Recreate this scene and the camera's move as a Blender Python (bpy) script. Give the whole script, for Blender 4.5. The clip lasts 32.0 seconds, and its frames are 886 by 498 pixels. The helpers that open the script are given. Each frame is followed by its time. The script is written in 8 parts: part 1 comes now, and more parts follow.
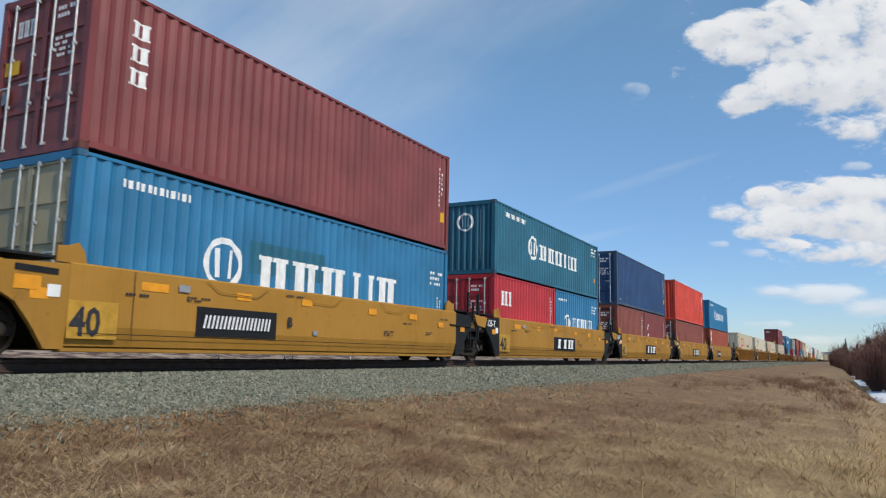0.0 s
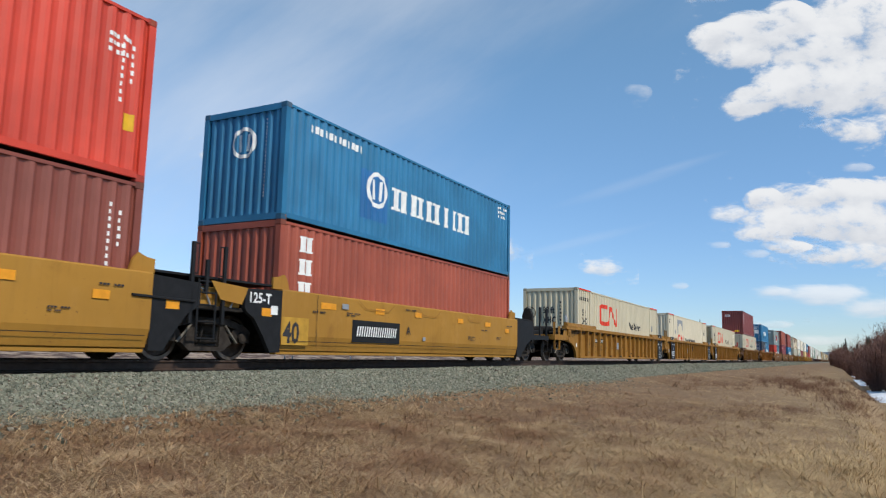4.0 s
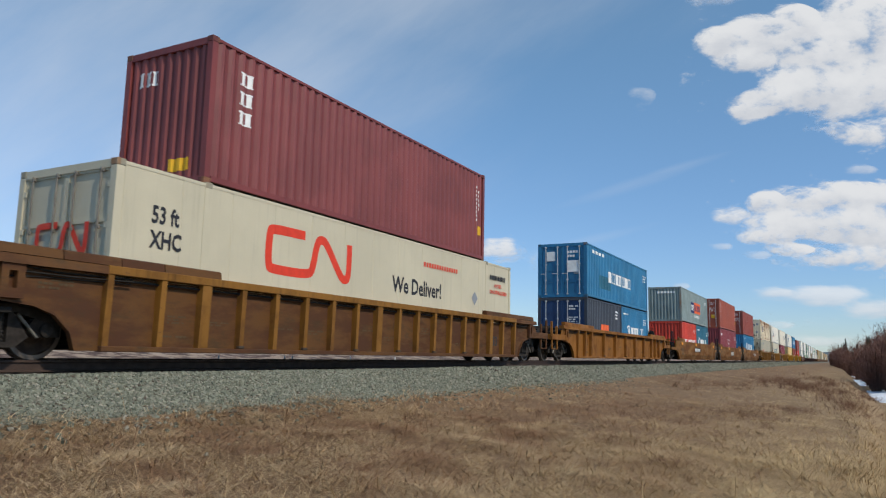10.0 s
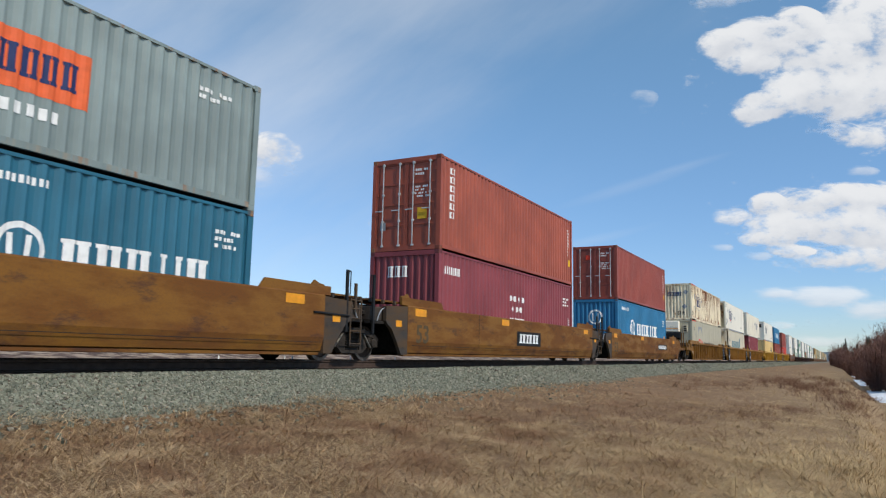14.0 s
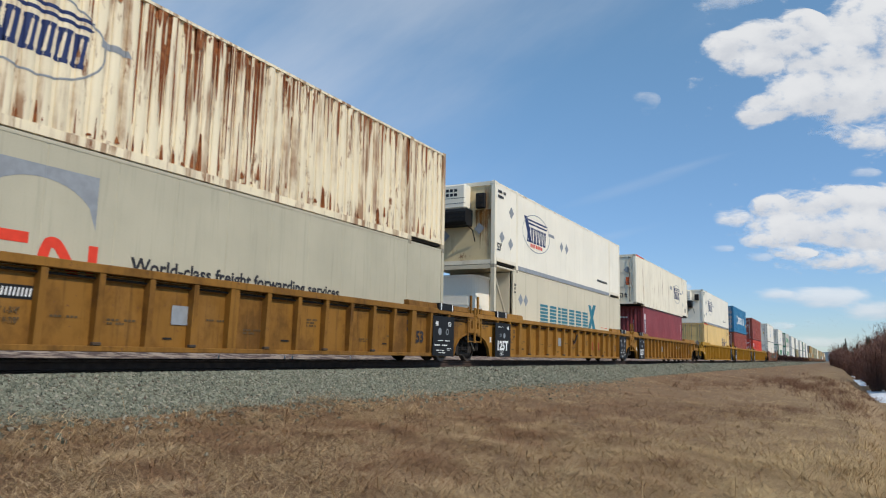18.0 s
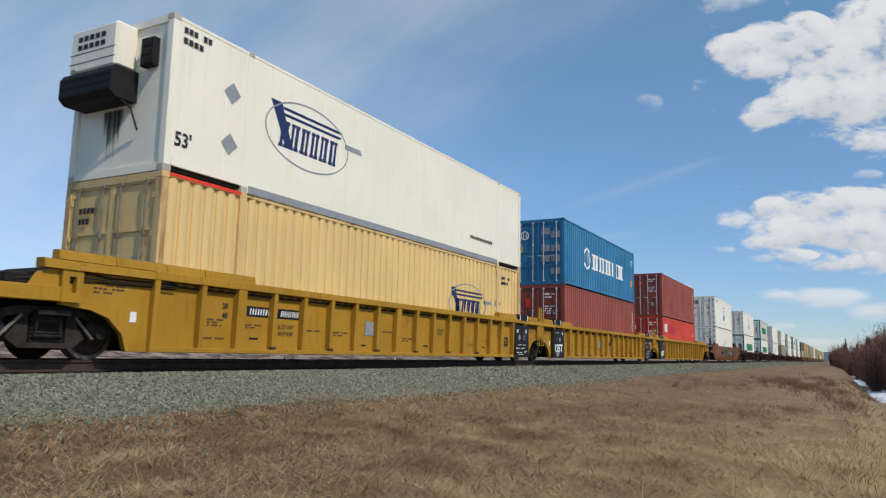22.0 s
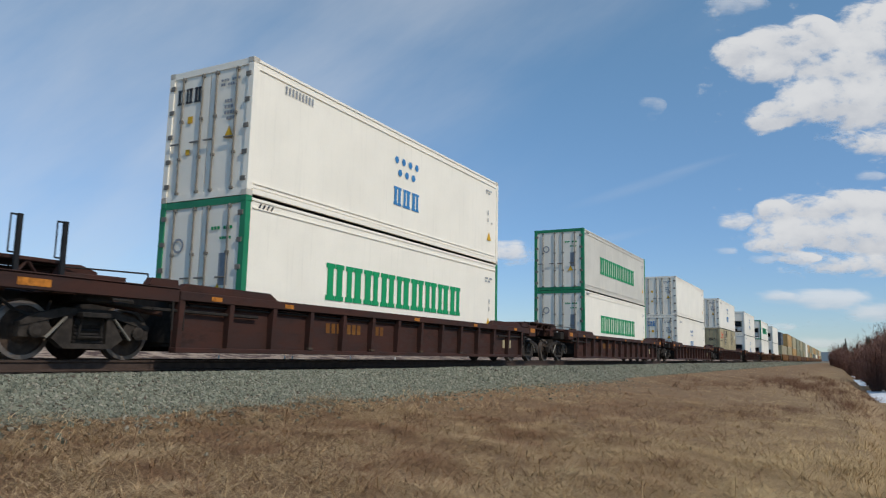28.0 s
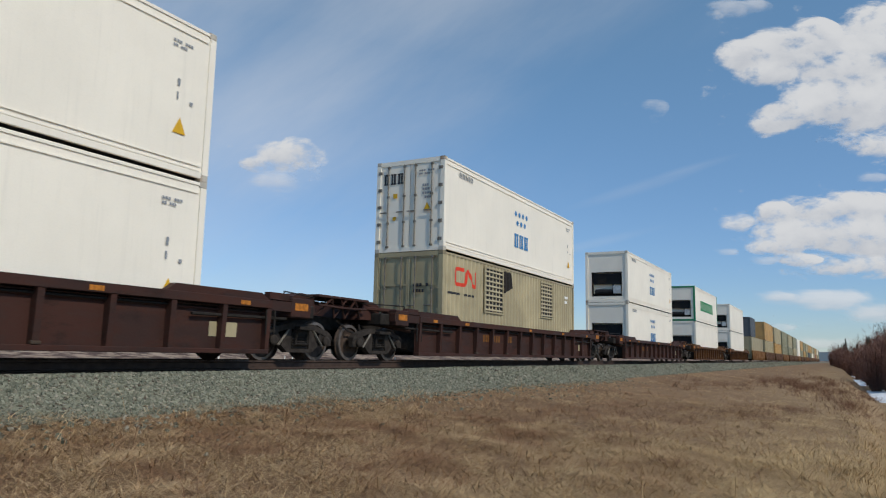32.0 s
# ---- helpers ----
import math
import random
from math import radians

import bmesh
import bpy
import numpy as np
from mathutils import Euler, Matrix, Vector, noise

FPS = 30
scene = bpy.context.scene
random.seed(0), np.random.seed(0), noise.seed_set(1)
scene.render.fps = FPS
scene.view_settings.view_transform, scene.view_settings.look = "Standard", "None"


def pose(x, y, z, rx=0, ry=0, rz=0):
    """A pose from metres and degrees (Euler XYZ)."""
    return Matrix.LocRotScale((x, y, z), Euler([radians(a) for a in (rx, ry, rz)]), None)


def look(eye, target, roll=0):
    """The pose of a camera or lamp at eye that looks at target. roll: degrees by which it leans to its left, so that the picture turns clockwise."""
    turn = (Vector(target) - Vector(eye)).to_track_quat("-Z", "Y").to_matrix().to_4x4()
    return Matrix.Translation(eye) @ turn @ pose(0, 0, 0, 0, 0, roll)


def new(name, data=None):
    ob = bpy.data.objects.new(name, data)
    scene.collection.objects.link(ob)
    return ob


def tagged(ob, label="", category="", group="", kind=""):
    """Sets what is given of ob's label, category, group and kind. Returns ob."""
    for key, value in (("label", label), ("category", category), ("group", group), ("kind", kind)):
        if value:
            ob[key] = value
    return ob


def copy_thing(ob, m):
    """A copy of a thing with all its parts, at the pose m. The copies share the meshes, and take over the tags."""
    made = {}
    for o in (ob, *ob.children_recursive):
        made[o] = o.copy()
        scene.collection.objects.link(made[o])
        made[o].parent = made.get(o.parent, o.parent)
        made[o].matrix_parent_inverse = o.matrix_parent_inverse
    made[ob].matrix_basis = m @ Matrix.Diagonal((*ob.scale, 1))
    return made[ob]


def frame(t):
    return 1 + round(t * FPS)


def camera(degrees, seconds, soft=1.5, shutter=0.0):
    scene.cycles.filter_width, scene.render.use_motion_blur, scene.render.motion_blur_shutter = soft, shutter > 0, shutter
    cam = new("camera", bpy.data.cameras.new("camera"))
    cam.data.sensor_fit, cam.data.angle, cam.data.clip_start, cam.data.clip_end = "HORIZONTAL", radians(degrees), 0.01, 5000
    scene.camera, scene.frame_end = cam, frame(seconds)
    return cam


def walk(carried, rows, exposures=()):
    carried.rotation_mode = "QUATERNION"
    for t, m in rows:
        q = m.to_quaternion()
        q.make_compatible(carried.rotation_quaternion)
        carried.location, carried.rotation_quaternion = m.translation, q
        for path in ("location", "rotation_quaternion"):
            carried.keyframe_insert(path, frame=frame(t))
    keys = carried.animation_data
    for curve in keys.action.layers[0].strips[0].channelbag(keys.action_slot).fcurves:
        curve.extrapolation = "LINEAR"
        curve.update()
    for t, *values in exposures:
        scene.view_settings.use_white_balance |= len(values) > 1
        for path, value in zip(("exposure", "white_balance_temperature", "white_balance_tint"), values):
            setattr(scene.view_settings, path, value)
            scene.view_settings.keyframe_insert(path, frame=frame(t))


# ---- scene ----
# z = 0 is the top of the rails; the track runs along y, the train comes towards -y
EYE = (0.0, 0.0, 0.22)
XC = -11.438          # centre line of the track
cam = camera(62.73, 32.0, soft=1.15, shutter=0.06)
VIEW = look(EYE, (EYE[0] - 0.47298, EYE[1] + 0.86950, EYE[2] + 0.14232), roll=1.169)
walk(cam, [(0.0, VIEW), (32.0, VIEW)], exposures=[(0.0, 0.04), (3.0, 0.14), (6.0, -0.05), (9.0, -0.09), (11.0, -0.02), (14.0, 0.05), (17.0, 0.0), (20.0, -0.07), (23.0, -0.1), (25.0, -0.02), (28.0, -0.2), (32.0, -0.26)])

# ---- daylight ----
SUN_ELEV, SUN_AZ = 44.0, 105.0      # degrees; azimuth clockwise from +y
world = bpy.data.worlds.new("world")
scene.world = world
world.use_nodes = True
wn = world.node_tree.nodes
wl = world.node_tree.links
sky = wn.new("ShaderNodeTexSky")
sky.sky_type = "NISHITA"
sky.sun_disc = False
sky.sun_elevation = radians(SUN_ELEV)
sky.sun_rotation = radians(SUN_AZ)
sky.air_density, sky.dust_density, sky.ozone_density = 1.0, 0.1, 2.5
# clear cold air: bluer towards the horizon than the plain model
geo = wn.new("ShaderNodeTexCoord")
sep_z = wn.new("ShaderNodeSeparateXYZ")
wl.new(geo.outputs["Generated"], sep_z.inputs[0])
rise = wn.new("ShaderNodeMapRange")
rise.interpolation_type = "SMOOTHSTEP"
rise.inputs["From Min"].default_value, rise.inputs["From Max"].default_value = -0.02, 0.55
wl.new(sep_z.outputs[2], rise.inputs["Value"])
air = wn.new("ShaderNodeMix")
air.data_type = "RGBA"
air.inputs[6].default_value, air.inputs[7].default_value = (0.53, 0.64, 0.84, 1), (0.87, 1.05, 1.01, 1)
wl.new(rise.outputs[0], air.inputs[0])
tint = wn.new("ShaderNodeMix")
tint.data_type, tint.blend_type = "RGBA", "MULTIPLY"
tint.inputs[0].default_value = 1.0
wl.new(sky.outputs[0], tint.inputs[6])
wl.new(air.outputs[2], tint.inputs[7])
wl.new(tint.outputs[2], wn["Background"].inputs[0])
wn["Background"].inputs[1].default_value = 0.15
sun_data = bpy.data.lights.new("sun", "SUN")
sun_data.energy, sun_data.angle, sun_data.color = 3.1, radians(0.6), (1.0, 0.92, 0.79)
sun = new("sun", sun_data)
ca, sa = math.cos(radians(SUN_AZ)), math.sin(radians(SUN_AZ))
ce, se = math.cos(radians(SUN_ELEV)), math.sin(radians(SUN_ELEV))
sun.matrix_basis = look((sa * ce * 50, ca * ce * 50, se * 50), (0, 0, 0))


# ---- materials ----
class Nodes:
    """Short hand for building a node material."""

    def __init__(self, name):
        self.mat = bpy.data.materials.new(name)
        self.mat.use_nodes = True
        self.tree = self.mat.node_tree
        self.bsdf = self.tree.nodes["Principled BSDF"]

    def add(self, kind, **inputs):
        n = self.tree.nodes.new(kind)
        for k, v in inputs.items():
            self.put(n, k.replace("_", " "), v)
        return n

    def put(self, n, key, v):
        sock = n.inputs[int(key)] if key.isdigit() else n.inputs[key]
        if isinstance(v, bpy.types.NodeSocket):
            self.tree.links.new(v, sock)
        else:
            sock.default_value = v

    def coords(self, scale=(1, 1, 1), shift=True):
        tc = self.add("ShaderNodeTexCoord")
        mp = self.add("ShaderNodeMapping", Vector=tc.outputs["Object"], Scale=scale)
        if shift:
            oi = self.add("ShaderNodeObjectInfo")
            m = self.add("ShaderNodeMath")
            m.operation = "MULTIPLY"
            self.put(m, "0", oi.outputs["Random"])
            self.put(m, "1", 37.0)
            self.tree.links.new(m.outputs[0], mp.inputs["Location"])
        return mp.outputs[0]

    def noise(self, scale, detail=4.0, stretch=(1, 1, 1), rough=0.55, shift=True):
        return self.add("ShaderNodeTexNoise", Vector=self.coords(stretch, shift), Scale=scale, Detail=detail, Roughness=rough).outputs[0]

    def ramp(self, value, lo, hi, a=0.0, b=1.0):
        m = self.add("ShaderNodeMapRange")
        m.interpolation_type = "SMOOTHSTEP"
        self.put(m, "Value", value)
        for k, v in (("From Min", lo), ("From Max", hi), ("To Min", a), ("To Max", b)):
            self.put(m, k, v)
        return m.outputs[0]

    def mix(self, fac, a, b):
        m = self.tree.nodes.new("ShaderNodeMix")
        m.data_type = "RGBA"
        for i, v in ((0, fac), (6, a), (7, b)):
            if isinstance(v, bpy.types.NodeSocket):
                self.tree.links.new(v, m.inputs[i])
            else:
                m.inputs[i].default_value = (*v, 1) if isinstance(v, tuple) and len(v) == 3 else v
        return m.outputs[2]

    def bump(self, height, strength=0.3, dist=0.01):
        b = self.add("ShaderNodeBump", Height=height, Strength=strength, Distance=dist)
        self.put(self.bsdf, "Normal", b.outputs[0])


MATS = {}


def rgb(hexa):
    """Linear colour of an sRGB hex."""
    v = [int(hexa[i:i + 2], 16) / 255 for i in (0, 2, 4)]
    return tuple(c / 12.92 if c < 0.04045 else ((c + 0.055) / 1.055) ** 2.4 for c in v)


def paint(name, col, rust=0.1, dirt=0.25, rough=0.44, fade=0.15, metal=0.0):
    """Weathered paint on steel: fading, rain streaks, rust spots."""
    if name in MATS:
        return MATS[name]
    n = Nodes(name)
    big = n.noise(0.7, 3)
    c = n.mix(n.ramp(big, 0.3, 0.7), tuple(min(1, x * (1 + fade)) for x in col), tuple(x * (1 - fade) for x in col))
    streak = n.noise(1.0, 5, (1, 9, 0.5), 0.65)
    c = n.mix(n.ramp(streak, 0.5, 0.8, 0, dirt), c, tuple(0.42 * x + 0.012 for x in col))
    grain = n.noise(40, 3)
    c = n.mix(n.ramp(grain, 0.4, 0.8, 0, 0.07), c, tuple(0.5 * x + 0.02 for x in col))
    scuff = n.noise(5.0, 9, (1, 1.6, 0.8), 0.72)
    c = n.mix(n.ramp(scuff, 0.64, 0.74, 0, 0.45 * dirt), c, tuple(min(0.75, 0.7 * x + 0.12) for x in col))
    if rust:
        spots = n.noise(2.2, 8, (1, 2.2, 0.6), 0.7)
        lim = 0.78 - 0.32 * rust
        red = n.mix(n.noise(9, 4), (0.16, 0.055, 0.02), (0.30, 0.13, 0.05))
        c = n.mix(n.ramp(spots, lim, lim + 0.1), c, red)
    if rust > 0.3:
        # rusty water runs down from seams and rails
        runs = n.noise(1.3, 6, (1, 4.0, 0.2), 0.64)
        blot = n.noise(0.8, 5, (1, 1, 0.7), 0.6)
        m = n.add("ShaderNodeMath")
        m.operation = "MULTIPLY"
        n.put(m, "0", n.ramp(runs, 0.66 - 0.3 * rust, 0.74 - 0.2 * rust, 0, 0.9))
        n.put(m, "1", n.ramp(blot, 0.5 - 0.15 * rust, 0.62))
        c = n.mix(m.outputs[0], c, red)
        c = n.mix(n.ramp(runs, 0.5, 0.7, 0, 0.22), c, (0.48, 0.30, 0.13))
    n.put(n.bsdf, "Base Color", c)
    n.put(n.bsdf, "Roughness", n.ramp(grain, 0.2, 0.8, rough - 0.08, rough + 0.16))
    n.put(n.bsdf, "Metallic", metal)
    n.put(n.bsdf, "Specular IOR Level", 0.4)
    n.bump(n.noise(3.0, 4), 0.25, 0.012)
    MATS[name] = n.mat
    return n.mat


def plain(name, col, rough=0.6, metal=0.0, vary=0.2, scale=6.0):
    if name in MATS:
        return MATS[name]
    n = Nodes(name)
    v = n.noise(scale, 5)
    n.put(n.bsdf, "Base Color", n.mix(n.ramp(v, 0.3, 0.7), tuple(x * (1 - vary) for x in col), tuple(min(1, x * (1 + vary)) for x in col)))
    n.put(n.bsdf, "Roughness", rough)
    n.put(n.bsdf, "Metallic", metal)
    n.put(n.bsdf, "Specular IOR Level", 0.25)
    n.bump(n.noise(30, 3), 0.2, 0.004)
    MATS[name] = n.mat
    return n.mat


def rusty(name, a, b, c, scale=1.2):
    """Old paint worn through to brown rust in patches."""
    if name in MATS:
        return MATS[name]
    n = Nodes(name)
    p = n.ramp(n.noise(scale, 6, (1, 0.55, 1.9), 0.65), 0.38, 0.62)
    q = n.ramp(n.noise(scale * 1.9, 7, (1, 0.5, 1.5), 0.72), 0.52, 0.68, 0, 0.8)
    col = n.mix(q, n.mix(p, a, b), c)
    col = n.mix(n.ramp(n.noise(30, 3), 0.4, 0.8, 0, 0.3), col, (0.05, 0.035, 0.025))
    n.put(n.bsdf, "Base Color", col)
    n.put(n.bsdf, "Roughness", n.ramp(p, 0, 1, 0.6, 0.85))
    n.put(n.bsdf, "Specular IOR Level", 0.25)
    n.bump(n.noise(14, 5), 0.3, 0.006)
    MATS[name] = n.mat
    return n.mat


def grimy_paint(name, col, brown, amount, pale=0.25, drips=1.0):
    """Old car paint: faded fields, brown film in blotches, drips, chips down to rust."""
    if name in MATS:
        return MATS[name]
    n = Nodes(name)
    c = n.mix(n.ramp(n.noise(0.5, 4), 0.35, 0.65), col, tuple(x * 0.86 for x in col))
    c = n.mix(n.ramp(n.noise(1.8, 6, (1, 1, 0.7), 0.62), 0.5, 0.72, 0, pale), c, tuple(min(1, 1.12 * x + 0.03) for x in col))
    blot = n.noise(1.1, 7, (1, 1, 0.8), 0.68)
    c = n.mix(n.ramp(blot, 0.62 - 0.3 * amount, 0.78 - 0.16 * amount, 0, min(0.95, 0.4 + 0.6 * amount)), c, brown)
    drip = n.noise(2.4, 6, (1, 4.5, 0.22), 0.66)
    c = n.mix(n.ramp(drip, 0.5, 0.74, 0, drips * (0.3 + 0.4 * amount)), c, tuple(0.6 * x for x in brown))
    chips = n.noise(7.0, 8, (1, 1, 1), 0.74)
    c = n.mix(n.ramp(chips, 0.66 - 0.08 * amount, 0.7 - 0.08 * amount), c, n.mix(n.noise(12, 3), (0.10, 0.042, 0.018), (0.17, 0.075, 0.03)))
    n.put(n.bsdf, "Base Color", c)
    n.put(n.bsdf, "Roughness", n.ramp(blot, 0.3, 0.7, 0.55, 0.8))
    n.put(n.bsdf, "Specular IOR Level", 0.25)
    n.bump(n.noise(5.0, 6, (1, 1, 1), 0.65), 0.3, 0.01)
    MATS[name] = n.mat
    return n.mat


# ---- mesh helpers ----
def box(bm, x0, x1, y0, y1, z0, z1):
    v = [bm.verts.new((x, y, z)) for z in (z0, z1) for y in (y0, y1) for x in (x0, x1)]
    for f in ((0, 2, 3, 1), (4, 5, 7, 6), (0, 1, 5, 4), (1, 3, 7, 5), (3, 2, 6, 7), (2, 0, 4, 6)):
        bm.faces.new([v[i] for i in f])
    return v


def rbox(bm, x0, x1, y0, y1, z0, z1, r=0.012):
    """A box with chamfered edges."""
    new_v = box(bm, x0, x1, y0, y1, z0, z1)
    r = min(r, 0.4 * min(abs(x1 - x0), abs(y1 - y0), abs(z1 - z0)))
    edges = {e for v in new_v for e in v.link_edges}
    bmesh.ops.bevel(bm, geom=list(edges), offset=r, segments=1, affect="EDGES", profile=0.5)


def prism(bm, pts, axis, a, b):
    """Extrude the polygon pts (two coordinates) along axis from a to b."""
    def place(p, q):
        c = list(p)
        c.insert("xyz".index(axis), q)
        return bm.verts.new(c)
    lo, hi = [place(p, a) for p in pts], [place(p, b) for p in pts]
    k = len(pts)
    bm.faces.new(lo)
    bm.faces.new(hi[::-1])
    for i in range(k):
        bm.faces.new((lo[i], hi[i], hi[(i + 1) % k], lo[(i + 1) % k]))


def rod(bm, a, b, r, seg=8):
    """A round bar from a to b."""
    a, b = Vector(a), Vector(b)
    d = b - a
    m = Matrix.Translation((a + b) / 2) @ d.to_track_quat("Z", "Y").to_matrix().to_4x4()
    bmesh.ops.create_cone(bm, cap_ends=True, segments=seg, radius1=r, radius2=r, depth=d.length, matrix=m)


def lathe(bm, prof, cx=0.0, cy=0.0, cz=0.0, seg=28):
    """Turn a profile of (x, radius) about an axis along x."""
    rings = []
    for x, r in prof:
        rings.append([bm.verts.new((cx + x, cy + r * math.cos(2 * math.pi * i / seg), cz + r * math.sin(2 * math.pi * i / seg))) for i in range(seg)])
    for p, q in zip(rings, rings[1:]):
        for i in range(seg):
            bm.faces.new((p[i], q[i], q[(i + 1) % seg], p[(i + 1) % seg]))
    bm.faces.new(rings[0][::-1])
    bm.faces.new(rings[-1])


STORE = {}


def mesh_of(key, build, material, smooth=False):
    """The mesh of that key in that material, built once."""
    k = (key, material.name)
    if k not in STORE:
        if key in STORE:
            me = STORE[key].copy()
        else:
            bm = bmesh.new()
            build(bm)
            bmesh.ops.recalc_face_normals(bm, faces=bm.faces[:])
            me = bpy.data.meshes.new("part")
            bm.to_mesh(me)
            bm.free()
            if smooth:
                me.shade_smooth()
            STORE[key] = me
        me.materials.clear()
        me.materials.append(material)
        STORE[k] = me
        if STORE[key] is me:
            STORE[key] = me.copy()
    return STORE[k]


def part(name, key, build, material, parent, label="", at=None, smooth=False):
    ob = new(name, mesh_of(key, build, material, smooth))
    ob.parent = parent
    if at is not None:
        ob.matrix_basis = at
    if label:
        tagged(ob, label)
    return ob


def thing(name, label, category, group="", kind=""):
    return tagged(new(name), label, category, group, kind)


# ---- how far the train has come ----
def gone(t):
    return 14.5 * t - 0.0039 * t * t


TIMES = [0, 4, 8, 12, 16, 20, 24, 28, 32]
MOVING = []      # (thing, s, z)
WHEELS = []      # (wheelset, s of its car, y and z in its car)


# ---- paints of the train ----
YELLOW = grimy_paint("car_yellow", rgb("a87a31"), rgb("805828"), 0.26, 0.25, 0.35)
LEMON = grimy_paint("car_bright_yellow", rgb("ad8126"), rgb("84581d"), 0.28)
YELLOW_OLD = grimy_paint("car_yellow_old", rgb("996c2a"), rgb("6b4722"), 0.46)
YELLOW_DIRTY = grimy_paint("car_yellow_dirty", rgb("8a6025"), rgb("553818"), 0.62)
ORANGE_CAR = grimy_paint("car_orange_yellow", rgb("8c5a20"), rgb("552f18"), 0.55)
OCHRE_EDGE = grimy_paint("car_ochre_edges", rgb("8a5e24"), rgb("573719"), 0.55)
BROWN_CAR = rusty("car_brown", rgb("63411f"), rgb("503220"), rgb("46341f"))
RUST_CAR = rusty("car_rust", rgb("80561f"), rgb("6c431d"), rgb("452b22"), 0.9)
CAMO_CAR = rusty("car_orange_brown", rgb("7f4c2a"), rgb("714328"), rgb("553722"), 0.6)
DARK_CAR = rusty("car_dark_brown", rgb("38241e"), rgb("432821"), rgb("291c18"))
BLACK = plain("black_paint", (0.012, 0.012, 0.013), 0.65)
DARKRUST = rusty("dark_rust_plate", (0.05, 0.04, 0.033), (0.09, 0.055, 0.03), (0.035, 0.032, 0.03))
GRIME = plain("grimy_steel", (0.024, 0.020, 0.017), 0.8, 0.1, 0.35, 9)
TREAD = plain("wheel_steel", (0.19, 0.16, 0.14), 0.45, 0.6)
WHITE = plain("white_marking", (0.78, 0.78, 0.76), 0.6, 0, 0.08)
DARKMARK = plain("dark_marking", (0.03, 0.03, 0.035), 0.6)
SILVER = plain("galvanised", (0.55, 0.55, 0.53), 0.45, 0.6)
REFL = plain("dirty_reflector", (0.42, 0.15, 0.02), 0.6, 0, 0.35, 12)
DULLBAR = plain("dull_steel", (0.20, 0.18, 0.15), 0.6, 0.3)
SIGNAL = plain("orange_reflector", (0.74, 0.30, 0.02), 0.5, 0, 0.1)
CABLE = plain("rusty_cable", (0.10, 0.045, 0.03), 0.8)
REDFADE = plain("faded_red_marking", rgb("8f3a22"), 0.65, 0, 0.2)
STENCIL = plain("faded_stencil", (0.09, 0.06, 0.03), 0.7)
SIGNALPALE = plain("yellow_field", rgb("b58a34"), 0.6, 0, 0.15)
RED = plain("red_marking", rgb("d8412c"), 0.55, 0, 0.08)
GREY = plain("grey_marking", rgb("8d9196"), 0.6, 0, 0.1)
BLUEMARK = plain("blue_marking", rgb("3d7fb5"), 0.6, 0, 0.1)
NAVY = plain("navy_marking", rgb("27345e"), 0.6, 0, 0.1)
GREENMARK = plain("green_marking", rgb("17905a"), 0.55, 0, 0.08)
TEAL = plain("teal_marking", rgb("2d7385"), 0.6, 0, 0.08)
ORANGE = plain("orange_marking", rgb("e2673a"), 0.55, 0, 0.08)
YMARK = plain("yellow_sticker", rgb("d9a92a"), 0.55, 0, 0.08)
